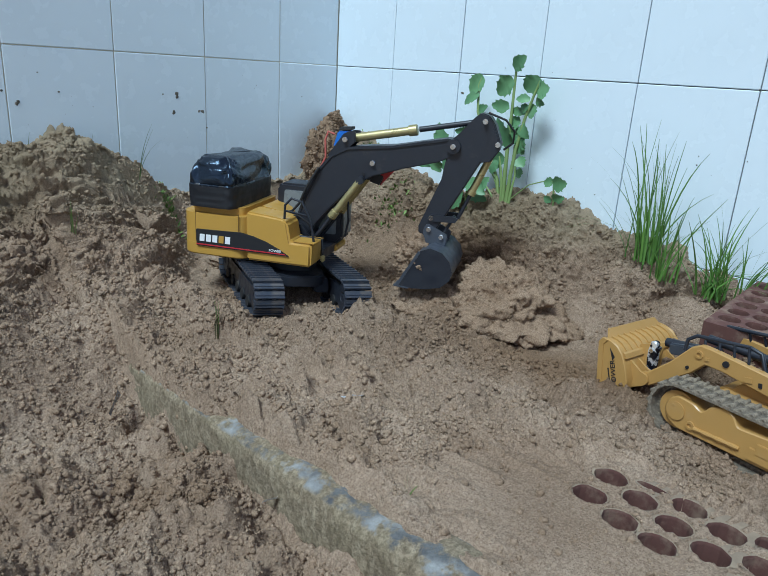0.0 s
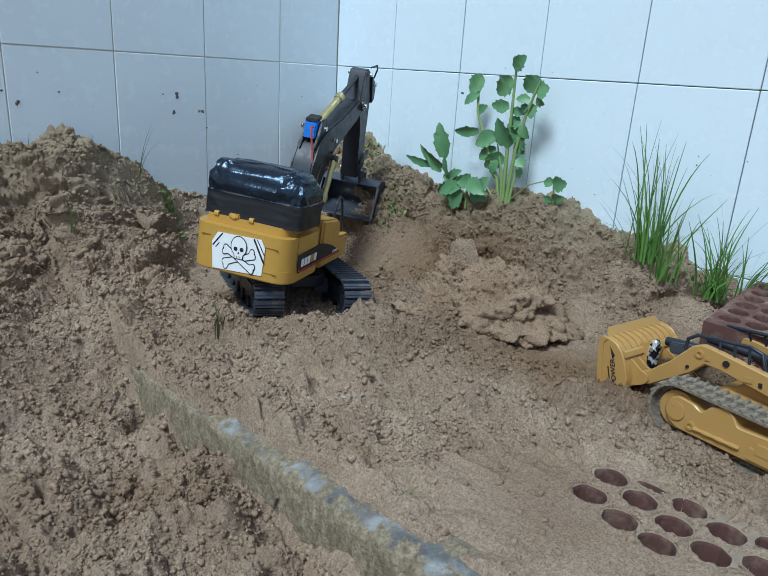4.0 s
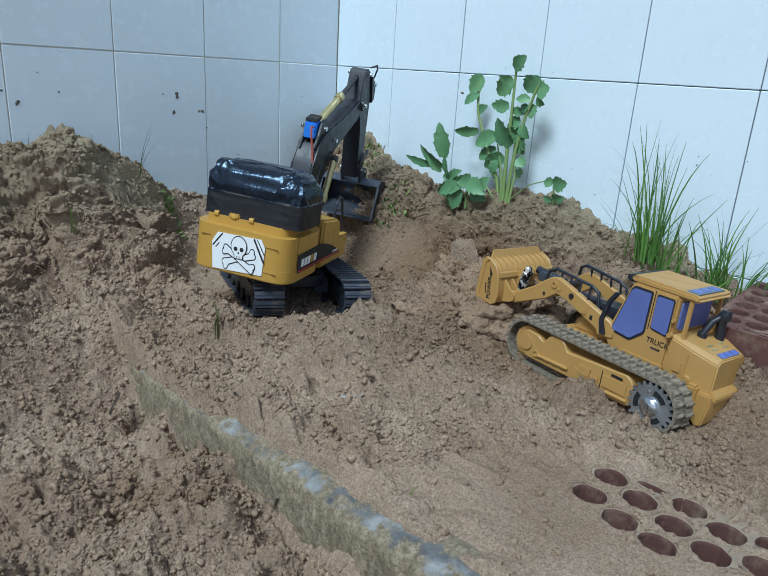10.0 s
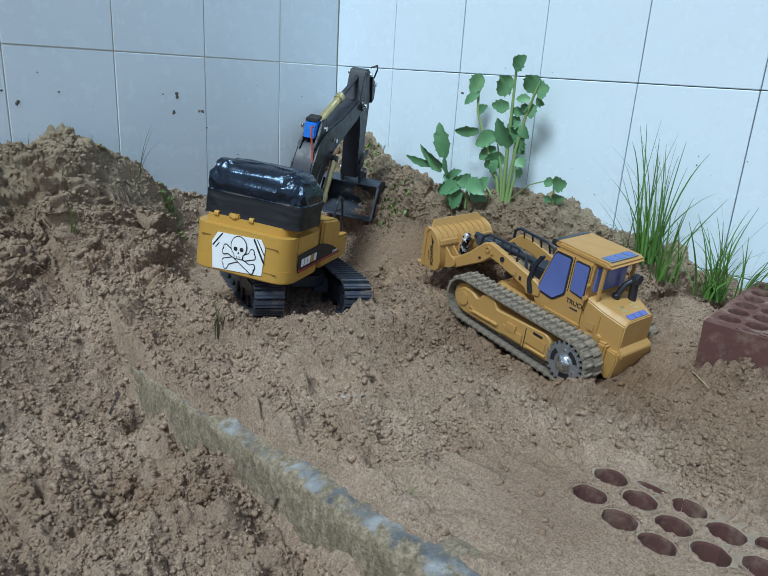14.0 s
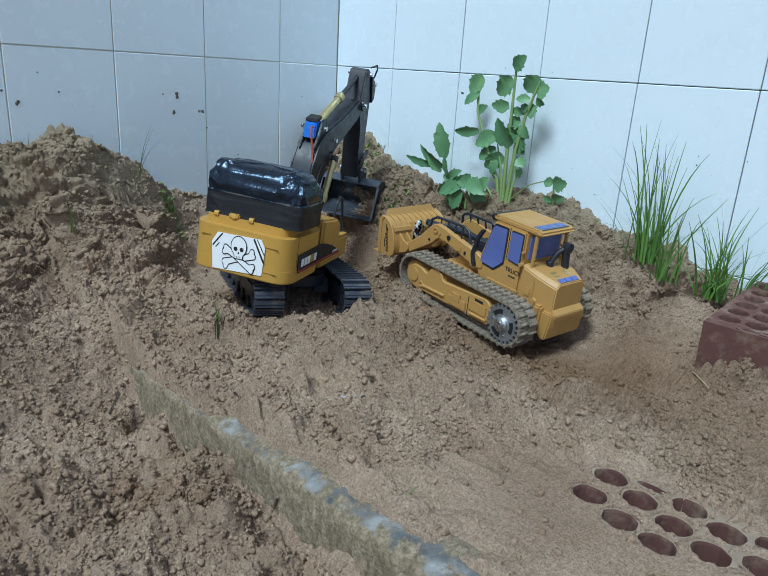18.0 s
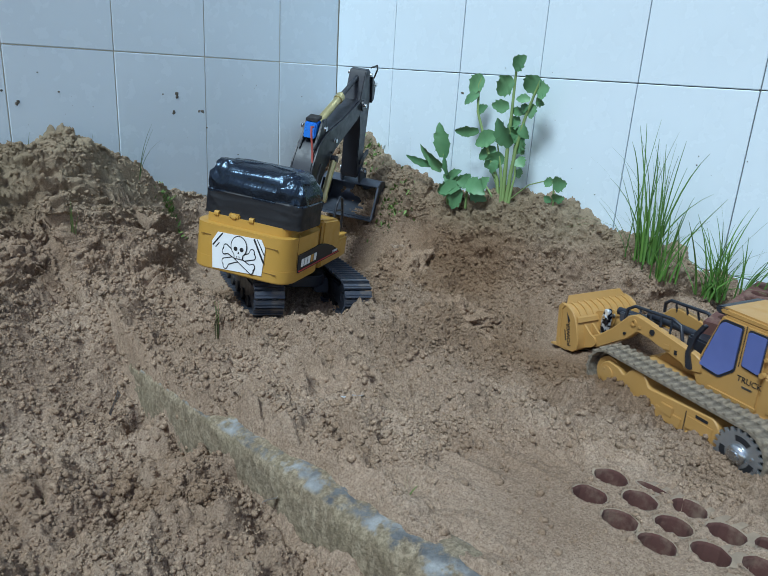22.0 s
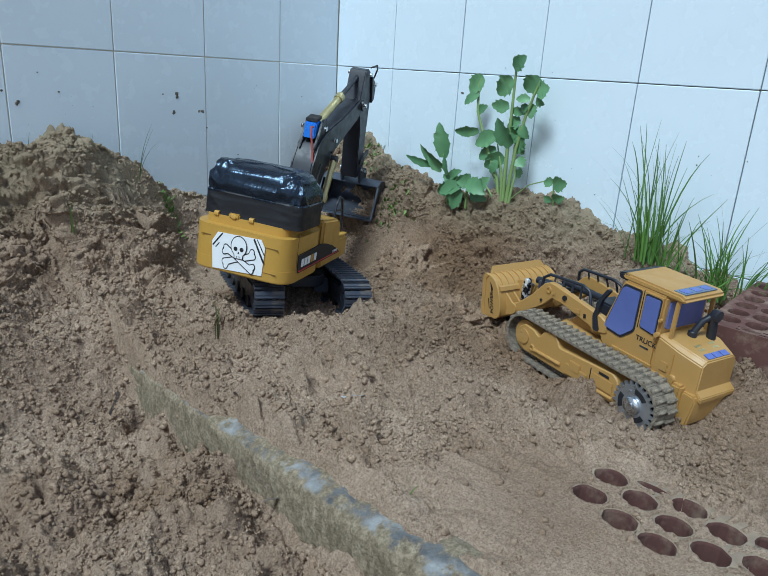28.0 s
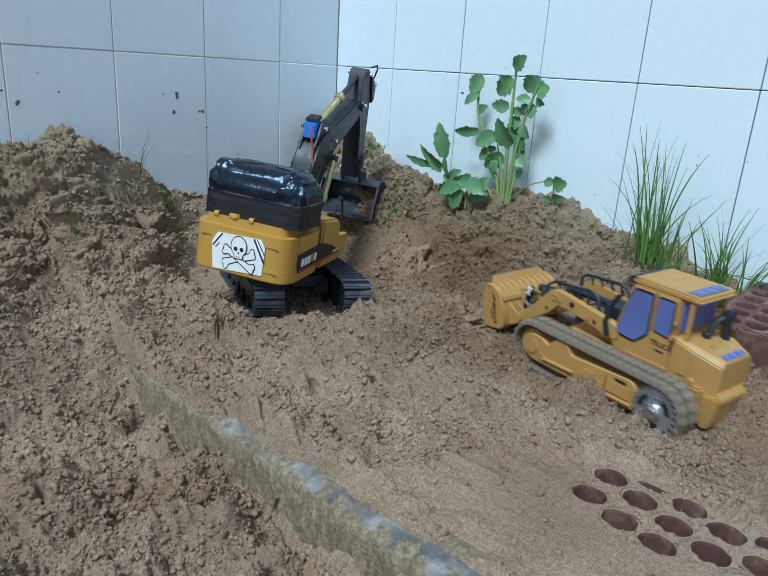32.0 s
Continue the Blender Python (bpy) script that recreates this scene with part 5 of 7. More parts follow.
    part("exhaust_elbow", tube([(-0.118, -0.024, 0.110), (-0.117, -0.022, 0.132), (-0.116, -0.020, 0.141), (-0.119, -0.020, 0.146), (-0.125, -0.020, 0.146)], [0.0062, 0.0062, 0.0078, 0.0085, 0.0078], 14), BLACK, hood, "black exhaust stack", smooth=40)
    part("exhaust_bend", tube([(-0.106, 0.000, 0.118), (-0.111, -0.008, 0.136), (-0.116, -0.016, 0.143)], 0.0044, 12), BLACK, hood, smooth=40)
    for s in (1, -1):
        part("hood_knob", disc(-0.121, 0.066, min(s * 0.044, s * 0.050), max(s * 0.044, s * 0.050), 0.0052, 16), AMBER, hood, smooth=40, bevel=0.001, seg=1)
        part("hood_panel", block(-0.112, -0.100, min(s * 0.044, s * 0.0462), max(s * 0.044, s * 0.0462), 0.070, 0.084), AMBER, hood, bevel=0.001)
        part("side_rib", block(-0.118, -0.1160, min(s * 0.044, s * 0.0462), max(s * 0.044, s * 0.0462), 0.068, 0.100), AMBER, hood, bevel=0.0006)


def build_loader_arms():
    line = [(-0.006, 0.078), (0.020, 0.074), (0.026, 0.082), (0.085, 0.102), (0.106, 0.106), (0.125, 0.091), (0.185, 0.0605), (0.196, 0.060), (0.203, 0.068), (0.198, 0.078), (0.188, 0.080), (0.155, 0.101), (0.124, 0.127), (0.111, 0.1315), (0.095, 0.128), (0.006, 0.102), (-0.006, 0.095)]
    for s in (1, -1):
        y0, y1 = sorted((s * 0.037, s * 0.0475))
        arm = part("lift_arm", plate(around(line, LIFT_PIVOT), y0, y1), AMBER, loader, "amber lift arm", None, 40, 0.0016, 1)
        f = s * 0.0475
        def knob(x, z, r, name="boss", material=AMBER, hole=0.0):
            return part(name, disc(x - LIFT_PIVOT.x, z - LIFT_PIVOT.z, min(f, f + s * 0.002), max(f, f + s * 0.002), r, 16, hole=hole), material, arm, smooth=40)
        knob(0.193, 0.069, 0.0075, hole=0.0035)
        knob(0.113, 0.119, 0.0055, hole=0.003)
        # the two holes are black discs that paint the shade inside them
        knob(0.078, 0.113, 0.0042, "hole", INK)
        knob(0.129, 0.099, 0.0022, "hole", INK)
        part("moulding", block(0.045 - LIFT_PIVOT.x, 0.056 - LIFT_PIVOT.x, min(f, f + s * 0.0018), max(f, f + s * 0.0018), 0.095 - LIFT_PIVOT.z, 0.103 - LIFT_PIVOT.z), AMBER, arm, "", pose(0, 0, 0), bevel=0.0008)
        part("moulding", block(0.034 - LIFT_PIVOT.x, 0.038 - LIFT_PIVOT.x, min(f, f + s * 0.0014), max(f, f + s * 0.0014), 0.092 - LIFT_PIVOT.z, 0.098 - LIFT_PIVOT.z), INK, arm)
        part("moulding", block(0.099 - LIFT_PIVOT.x, 0.106 - LIFT_PIVOT.x, min(f, f + s * 0.0018), max(f, f + s * 0.0018), 0.112 - LIFT_PIVOT.z, 0.117 - LIFT_PIVOT.z), AMBER, arm, bevel=0.0008)
        # black guard rail with rungs, standing on the arm
        rail = [(0.137, s * 0.041, 0.119), (0.134, s * 0.039, 0.134), (0.122, s * 0.037, 0.1405), (0.056, s * 0.034, 0.136), (0.042, s * 0.034, 0.130), (0.036, s * 0.036, 0.108)]
        g = part("guard_rail", tube([Vector(p) - LIFT_PIVOT for p in rail], 0.0026, 8), BLACK, arm, "black guard rail", smooth=60)
        LD["arms"].append(arm)
        for x in (0.112, 0.093, 0.074, 0.056):
            part("rung", tube([Vector((x, s * 0.036, 0.137)) - LIFT_PIVOT, Vector((x - 0.002, s * 0.041, 0.112)) - LIFT_PIVOT], 0.0018, 6), BLACK, arm, smooth=60)
    part("cross_bar", tube([Vector((0.132, -0.040, 0.106)) - LIFT_PIVOT, Vector((0.132, 0.040, 0.106)) - LIFT_PIVOT], 0.006, 12), BLACK, LD["arms"][0], "black cross bar", smooth=40)
    # tilt linkage: a scuffed chromed lever on a dark block
    lev = part("tilt_lever", plate(round_outline([(0.199, 0.070), (0.206, 0.066), (0.211, 0.082), (0.208, 0.104), (0.202, 0.117), (0.194, 0.116), (0.194, 0.104)], 0.005), 0.006, 0.016), CHROME_WORN, loader, "dark lever with worn chrome plating", None, 40, 0.0015, 1)
    lev.data.transform(Matrix.Translation(Vector((-0.003, 0.006, 0.001)) - LIFT_PIVOT))
    LD["arms"].append(lev)
    part("tilt_link", tube([Vector((0.189, 0.0, 0.114)) - LIFT_PIVOT, Vector((0.134, -0.004, 0.110)) - LIFT_PIVOT], 0.0065, 10), BLACK, lev, smooth=40)
    part("tilt_block", block(0.134 - LIFT_PIVOT.x, 0.180 - LIFT_PIVOT.x, -0.012, 0.010, 0.100 - LIFT_PIVOT.z, 0.116 - LIFT_PIVOT.z), STEEL, lev, bevel=0.002)


def build_loader_bucket():
    w = 0.0640
    # back shell from the top lip round to the cutting edge
    shell = [(0.256, 0.1165), (0.245, 0.1125), (0.236, 0.107), (0.229, 0.098), (0.2245, 0.081), (0.2215, 0.060), (0.2235, 0.048), (0.233, 0.0415), (0.276, 0.0435)]
    inner = [(a + 0.003 if b > 0.05 else a, b + (0.003 if b < 0.05 else -0.001)) for a, b in shell]
    outline = shell + inner[::-1]
    bk = part("bucket", loft([[(a - BUCKET_BASE.x, y, b - BUCKET_BASE.z) for a, b in outline] for y in (-w, w)]), AMBER, loader, "amber loader bucket with ribbed back", None, 35)
    side = [(0.259, 0.1180), (0.246, 0.114), (0.236, 0.1085), (0.228, 0.097), (0.2235, 0.081), (0.2205, 0.060), (0.2225, 0.047), (0.2325, 0.0405), (0.268, 0.0425), (0.270, 0.055), (0.266, 0.111)]
    for s in (1, -1):
        y0, y1 = sorted((s * w, s * (w + 0.004)))
        part("side_plate", plate(around(side, BUCKET_BASE), y0, y1), AMBER, bk, "", None, 35, 0.001, 1)
    face = w + 0.004
    part("side_rim", plate(around([(0.259, 0.1180), (0.250, 0.115), (0.258, 0.108), (0.262, 0.055), (0.260, 0.0425), (0.268, 0.0425), (0.270, 0.055), (0.266, 0.111)], BUCKET_BASE), face, face + 0.0016), AMBER, bk, bevel=0.0004, seg=1)
    lettering("POWER", 0.0110, 0.0003, "lettering", INK, bk, pose(0.2415 - BUCKET_BASE.x, face + 0.0006, 0.068 - BUCKET_BASE.z, rx=90, rz=180) @ pose(0, 0, 0, rz=96), "black word")
    part("swoosh", plate([(0.2435 - BUCKET_BASE.x, 0.086 - BUCKET_BASE.z), (0.2475 - BUCKET_BASE.x, 0.104 - BUCKET_BASE.z), (0.2395 - BUCKET_BASE.x, 0.092 - BUCKET_BASE.z)], face, face + 0.0006), INK, bk)
    part("small_print", plate([(0.2495 - BUCKET_BASE.x, 0.058 - BUCKET_BASE.z), (0.252 - BUCKET_BASE.x, 0.074 - BUCKET_BASE.z), (0.250 - BUCKET_BASE.x, 0.074 - BUCKET_BASE.z), (0.2475 - BUCKET_BASE.x, 0.056 - BUCKET_BASE.z)], face, face + 0.0005), INK, bk)
    part("spill_guard", loft([[(0.256 - BUCKET_BASE.x, y * 0.98, 0.114 - BUCKET_BASE.z), (0.253 - BUCKET_BASE.x, y * 0.98, 0.115 - BUCKET_BASE.z), (0.259 - BUCKET_BASE.x, y * 0.84, 0.128 - BUCKET_BASE.z), (0.262 - BUCKET_BASE.x, y * 0.84, 0.1275 - BUCKET_BASE.z)] for y in (-w, -w * 0.99, w * 0.99, w)]), AMBER, bk, "", None, 30)
    for k in range(9):
        y = -w + 0.010 + (2 * w - 0.020) * k / 8
        part("rib", plate(around([(0.256, 0.1185), (0.246, 0.1155), (0.237, 0.111), (0.229, 0.101), (0.226, 0.096), (0.232, 0.102), (0.243, 0.110)], BUCKET_BASE), y - 0.0016, y + 0.0016), AMBER, bk)
    part("back_fold", plate(around([(0.2285, 0.100), (0.2260, 0.098), (0.2240, 0.091), (0.228, 0.091)], BUCKET_BASE), -w, w), AMBER, bk)
    for s in (1, -1):
        for y in (s * 0.034, s * 0.0505):
            part("ear", plate(around(round_outline([(0.226, 0.048), (0.206, 0.054), (0.198, 0.060), (0.200, 0.070), (0.210, 0.074), (0.226, 0.088)], 0.003), BUCKET_BASE), y - 0.0018, y + 0.0018), AMBER, bk, smooth=40)
    for y in (0.0, 0.020):
        part("ear", plate(around(round_outline([(0.226, 0.070), (0.213, 0.082), (0.208, 0.098), (0.213, 0.108), (0.232, 0.104)], 0.004), BUCKET_BASE), y - 0.0018, y + 0.0018), AMBER, bk, smooth=40)
        part("bolt", disc(0.212 - BUCKET_BASE.x, 0.098 - BUCKET_BASE.z, y + 0.0018, y + 0.0042, 0.0032, 10), CHROME, bk)
    part("cutting_edge", plate(around([(0.246, 0.0405), (0.284, 0.0425), (0.284, 0.0445), (0.246, 0.0435)], BUCKET_BASE), -w - 0.004, w + 0.004), AMBER, bk)
    LD["bucket"] = bk


CHROME_FLAT = mat_plain("galvanised_steel", (0.50, 0.53, 0.57), 0.32, 0.85, amount=0.25, dust=0.06)
CHROME_WORN = shader("worn_chrome", (0.6, 0.62, 0.66), 0.22, 0.6)
tint(CHROME_WORN, ramp(CHROME_WORN, noisy(CHROME_WORN, 95.0, 3.0, 0.6), ((0.46, (0.015, 0.018, 0.03)), (0.52, (0.78, 0.80, 0.84)))))
BLUE_LIGHT = mat_plain("pale_blue_print", (0.13, 0.18, 0.25), 0.5)
BLUE_DEEP = mat_plain("blue_print", (0.09, 0.14, 0.42), 0.4)
build_loader_tracks()
build_loader_body()
build_loader_arms()
build_loader_bucket()


# ---- kerb, paving and bricks ----
def wave(p, amount, size):
    return noise.fractal(Vector(p) / size, 1.0, 2.0, 4) * amount


def build_kerb():
    """An old concrete kerb, worn and chipped, with the sand lying over its far end."""
    rings = []
    us = np.concatenate((np.arange(0.36, 1.25, 0.004), np.arange(1.3, 3.0, 0.1)))
    v0, v1 = KERB_V0, KERB_V1
    for u in us:
        ring = []
        for v, z in ((v0, -0.15), (v0, -0.02), (v0, -0.006), (v0 + 0.008, -0.001), (v0 + 0.024, 0.0), (v0 + 0.042, 0.0), (v1 - 0.010, -0.001), (v1 - 0.003, -0.005), *((v1, -0.012 - 0.006 * k) for k in range(14)), (v1 - 0.001, -0.15)):
            p = Vector((v, u, z))
            d = wave(p, 0.0013, 0.03) + wave(p + Vector((3, 0, 0)), 0.0017, 0.009)
            chip = max(0.0, noise.noise(Vector((u * 38.0, 4.0, 1.0))) - 0.25) * 0.012 if z > -0.02 and v > v1 - 0.012 else 0.0
            ring.append((v + (d if z < -0.003 and v > v1 - 0.004 else 0.0) - chip, u, z + (d * 0.7 if z > -0.012 else 0.0) - chip))
        rings.append(ring)
    bm = loft(rings)
    kerb = part("kerb", bm, CONCRETE, None, "", YARD, 50)
    return tagged(kerb, "old chipped concrete kerb with a worn cement top", "kerb", kind="structure")


build_kerb()


def rough_slab(name, label, category, u, v, lu, lv, top, thick, turn, tilt, material, group=""):
    bm = bmesh.new()
    n = 10
    grid = {}
    for side, z in ((1, 0.0), (0, -thick)):
        for i in range(n + 1):
            for j in range(n + 1):
                x, y = (i / n - 0.5) * lv, (j / n - 0.5) * lu
                e = 0.05 * (abs(i / n - 0.5) > 0.49 or abs(j / n - 0.5) > 0.49)
                grid[side, i, j] = bm.verts.new((x * (1 + wave((x, y, u), 0.06, 0.03)), y * (1 + wave((x, y, v + 2), 0.06, 0.03)), z + wave((x, y, z), 0.0025, 0.03) - e * 0.05))
    for i in range(n):
        for j in range(n):
            bm.faces.new([grid[1, a, b] for a, b in ((i, j), (i + 1, j), (i + 1, j + 1), (i, j + 1))])
            bm.faces.new([grid[0, a, b] for a, b in ((i, j + 1), (i + 1, j + 1), (i + 1, j), (i, j))])
    for k in range(n):
        for a, b in (((k, 0), (k + 1, 0)), ((n, k), (n, k + 1)), ((k + 1, n), (k, n)), ((0, k + 1), (0, k))):
            bm.faces.new((grid[0, *a], grid[0, *b], grid[1, *b], grid[1, *a]))
    ob = part(name, bm, material, None, "", YARD @ pose(v, u, top, rx=tilt, rz=turn), 40)
    return tagged(ob, label, category, group)


SLATE = mat_plain("grey_stone", (0.115, 0.112, 0.10), 0.85, grain=50.0, amount=0.5, bump=0.6, dust=0.55)
rough_slab("stone_slab", "flat grey stone slab half buried in sand", "stone slab", 0.625, 0.975, 0.12, 0.07, -0.070, 0.02, 18, 2, SLATE)


def perforated(lx, ly, h, cells, material, depth):
    """A clay brick with holes in its top: cells are (x0, x1, y0, y1, rx, ry); a cell with rx 0 is solid."""
    bm = bmesh.new()
    n = 16
    for x0, x1, y0, y1, rx, ry in cells:
        cx, cy = (x0 + x1) / 2, (y0 + y1) / 2
        if not rx:
            bm.faces.new([bm.verts.new((x, y, h)) for x, y in ((x0, y0), (x1, y0), (x1, y1), (x0, y1))])
            continue
        out, rim, low, seat = [], [], [], []
        for k in range(n):
            a = 2 * math.pi * (k + 0.5) / n
            c, s = math.cos(a), math.sin(a)
            f = min((x1 - x0) / 2 / max(abs(c), 1e-6), (y1 - y0) / 2 / max(abs(s), 1e-6))
            j = 1 + 0.10 * noise.noise(Vector((cx * 90, cy * 90, k * 1.7)))
            out.append(bm.verts.new((cx + c * f, cy + s * f, h)))
            rim.append(bm.verts.new((cx + c * rx * j, cy + s * ry * j, h)))
            low.append(bm.verts.new((cx + c * rx * j * 0.96, cy + s * ry * j * 0.96, h - 0.003)))
            seat.append(bm.verts.new((cx + c * rx * 0.94, cy + s * ry * 0.94, h - depth)))
        for a, b in ((out, rim), (rim, low), (low, seat)):
            for k in range(n):
                bm.faces.new((a[k], a[(k + 1) % n], b[(k + 1) % n], b[k]))
        bm.faces.new(seat)
        for k, (px, py) in enumerate(((x1, y1), (x0, y1), (x0, y0), (x1, y0))):
            i = (k * 4 + 1)
            bm.faces.new((out[i], bm.verts.new((px, py, h)), out[(i + 1) % n]))
    block_sides = [((0, 0), (lx, 0)), ((lx, 0), (lx, ly)), ((lx, ly), (0, ly)), ((0, ly), (0, 0))]
    for (ax, ay), (bx, by) in block_sides:
        m = 8
        for k in range(m):
            p, q = Vector((ax, ay)).lerp(Vector((bx, by)), k / m), Vector((ax, ay)).lerp(Vector((bx, by)), (k + 1) / m)
            bm.faces.new([bm.verts.new((*w, z)) for w, z in ((p, 0), (q, 0), (q, h), (p, h))])
    bm.faces.new([bm.verts.new((x, y, 0)) for x, y in ((0, ly), (lx, ly), (lx, 0), (0, 0))])
    return bm


def wall_brick():
    """Twenty-four by eleven and a half centimetres, standing end-on to the bright wall."""
    lx, ly, h = 0.237, 0.115, 0.095
    xs = [0.008 + 0.0355 * k for k in range(7)]
    ys = [0.006, 0.0405, 0.075, 0.109]
    cells = []
    for i in range(6):
        for j in range(3):
            cells.append((xs[i], xs[i + 1], ys[j], ys[j + 1], 0.0128, 0.0148))
    cells += [(0.0, xs[0], 0.0, ly, 0, 0), (xs[0], lx, 0.0, ys[0], 0, 0), (xs[0], lx, ys[3], ly, 0, 0)]
    for j in range(3):
        cells.append((xs[6], lx - 0.004, ys[j], ys[j + 1], 0.0042, 0.014) if j else (xs[6], lx - 0.004, ys[j], ys[j + 1], 0, 0))
    cells.append((lx - 0.004, lx, ys[0], ys[3], 0, 0))
    ob = part("perforated_brick", perforated(lx, ly, h, cells, CLAY, 0.07), CLAY, None, "", YARD @ pose(0.010, 1.062, 0.037, ry=3.4))
    return tagged(ob, "red perforated clay brick standing by the tiled wall", "brick")


def sunk_brick():
    """The brick that lies flush with the rolled sand, its holes partly filled."""
    lx, ly, h = 0.125, 0.24, 0.07
    cells = []
    for y0, y1, rows in SUNK_COLUMNS:
        for x0, x1, r in rows:
            cells.append((x0, x1, y0, y1, r, SUNK_TALL if r else 0))
    cells += [(0.0, lx, 0.0, 0.004, 0, 0), (0.0, lx, 0.214, ly, 0, 0), (0.0, 0.001, 0.004, 0.214, 0, 0)]
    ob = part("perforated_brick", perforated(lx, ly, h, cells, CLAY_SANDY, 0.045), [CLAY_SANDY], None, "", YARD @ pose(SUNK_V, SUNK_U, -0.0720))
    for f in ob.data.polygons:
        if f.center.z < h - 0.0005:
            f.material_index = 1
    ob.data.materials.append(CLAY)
    return tagged(ob, "perforated clay brick sunk flush in the sand", "brick")


wall_brick()
sunk_brick()


# ---- plants ----
def yard(u, v, z):
    return Vector((v, u, z))


def toothed_leaf(parent, base, length, angle, width, out, seed):
    """A leaf with a toothed edge that lies near the wall: angle in degrees in the wall's plane, 0 along the wall, 90 up; out: how far its tip stands off."""
    rng = random.Random(seed)
    bm = bmesh.new()
    rows, n = [], 16
    bend = rng.uniform(-0.22, 0.22)
    for i in range(n + 1):
        t = i / n
        w = width * 0.58 * (math.sin(math.pi * min(1.0, 0.10 + t * 0.90)) ** 0.8) * (1.22 - 0.35 * t)
        tooth = 1 + (0.11 if i % 4 == 2 else (-0.06 if i % 4 == 0 else 0.0)) * (0.15 < t < 0.95)
        x, y, z = length * t, bend * length * t * t, out * length * (0.9 * t - 0.75 * t * t)
        row = []
        for a, lift in ((1, 0.30), (0.5, 0.10), (0, 0.0), (-0.5, 0.10), (-1, 0.30)):
            j = rng.uniform(0.90, 1.10)
            edge = tooth if abs(a) > 0.9 else 1.0
            row.append(bm.verts.new((x + (0.20 * w if abs(a) > 0.9 and i % 4 == 2 else 0) , y + a * w * edge * j, z + lift * w * (0.6 + 0.4 * rng.random()))))
        rows.append(row)
    for p, q in zip(rows, rows[1:]):
        for k in range(4):
            bm.faces.new((p[k], p[k + 1], q[k + 1], q[k]))
    bmesh.ops.solidify(bm, geom=list(bm.faces), thickness=0.0005)
    # local x along the leaf, z out of the wall: the yard's x axis
    c, d = math.cos(radians(angle)), math.sin(radians(angle))
    turn = Matrix(((0, 0, 1, 0), (c, -d, 0, 0), (d, c, 0, 0), (0, 0, 0, 1)))
    return part("leaf", bm, LEAF, parent, at=Matrix.Translation(base) @ turn @ Matrix.Rotation(radians(rng.uniform(-28, 28)), 4, "X"), smooth=60)


def thistle():
    o = yard(0.585, 0.055, 0.165)
    plant = thing("sow_thistle", "tall grey-green sow thistle growing against the tiled wall", "weed", YARD @ Matrix.Translation(o))
    stems = ((0.0040, ((0.573, 0.160), (0.560, 0.225), (0.521, 0.291), (0.492, 0.353), (0.487, 0.405), (0.492, 0.422))),
             (0.0046, ((0.584, 0.160), (0.580, 0.240), (0.578, 0.300), (0.577, 0.345), (0.575, 0.420), (0.574, 0.465))),
             (0.0044, ((0.593, 0.160), (0.596, 0.240), (0.600, 0.289), (0.611, 0.349), (0.624, 0.395), (0.632, 0.420))),
             (0.0030, ((0.575, 0.160), (0.563, 0.205), (0.552, 0.222), (0.536, 0.242))),
             (0.0032, ((0.580, 0.160), (0.574, 0.215), (0.567, 0.245), (0.556, 0.277))),
             (0.0032, ((0.598, 0.160), (0.602, 0.215), (0.604, 0.240), (0.599, 0.268))),
             (0.0032, ((0.577, 0.160), (0.570, 0.220), (0.560, 0.255), (0.547, 0.294))),
             (0.0030, ((0.588, 0.160), (0.590, 0.220), (0.592, 0.260), (0.590, 0.297))),
             (0.0028, ((0.570, 0.160), (0.556, 0.190), (0.540, 0.205), (0.520, 0.212))))
    for k, (r, line) in enumerate(stems):
        pts = [yard(u, 0.055 + 0.004 * (k % 3) - 0.012 * i / len(line), z) - o for i, (u, z) in enumerate(line)]
        part("stem", tube(pts, [r * (1 - 0.55 * i / (len(pts) - 1)) for i in range(len(pts))], 8), STALK, plant, "pale green stem", smooth=60)
    # along the wall, height, length, angle, width
    put = ((0.497, 0.420, 0.044, -141, 0.030), (0.492, 0.388, 0.041, -142, 0.019), (0.573, 0.420, 0.044, -150, 0.030), (0.573, 0.371, 0.041, -166, 0.021), (0.574, 0.361, 0.033, 2, 0.014),
           (0.632, 0.423, 0.038, -143, 0.033), (0.630, 0.397, 0.028, 27, 0.029), (0.618, 0.385, 0.030, 180, 0.014), (0.624, 0.385, 0.021, -11, 0.015), (0.615, 0.376, 0.027, -64, 0.019), (0.611, 0.376, 0.019, -110, 0.017),
           (0.607, 0.338, 0.033, -57, 0.021), (0.595, 0.344, 0.034, -149, 0.025), (0.597, 0.331, 0.040, -121, 0.029), (0.601, 0.307, 0.030, -47, 0.025), (0.606, 0.273, 0.023, -39, 0.019), (0.603, 0.251, 0.019, -62, 0.014),
           (0.500, 0.316, 0.060, -174, 0.018), (0.548, 0.311, 0.055, -159, 0.028), (0.590, 0.297, 0.062, 135, 0.034), (0.546, 0.282, 0.046, -148, 0.025), (0.565, 0.275, 0.050, -137, 0.028), (0.603, 0.289, 0.030, 62, 0.027),
           (0.574, 0.440, 0.036, 35, 0.024), (0.488, 0.352, 0.030, 25, 0.016), (0.572, 0.325, 0.036, -20, 0.024), (0.556, 0.262, 0.030, -100, 0.020))
    for k, (u, z, length, angle, width) in enumerate(put):
        toothed_leaf(plant, yard(u, 0.046 + 0.004 * (k % 4), z) - o, length, angle, width, 0.45 if k % 3 else 0.15, 300 + k)
    return plant


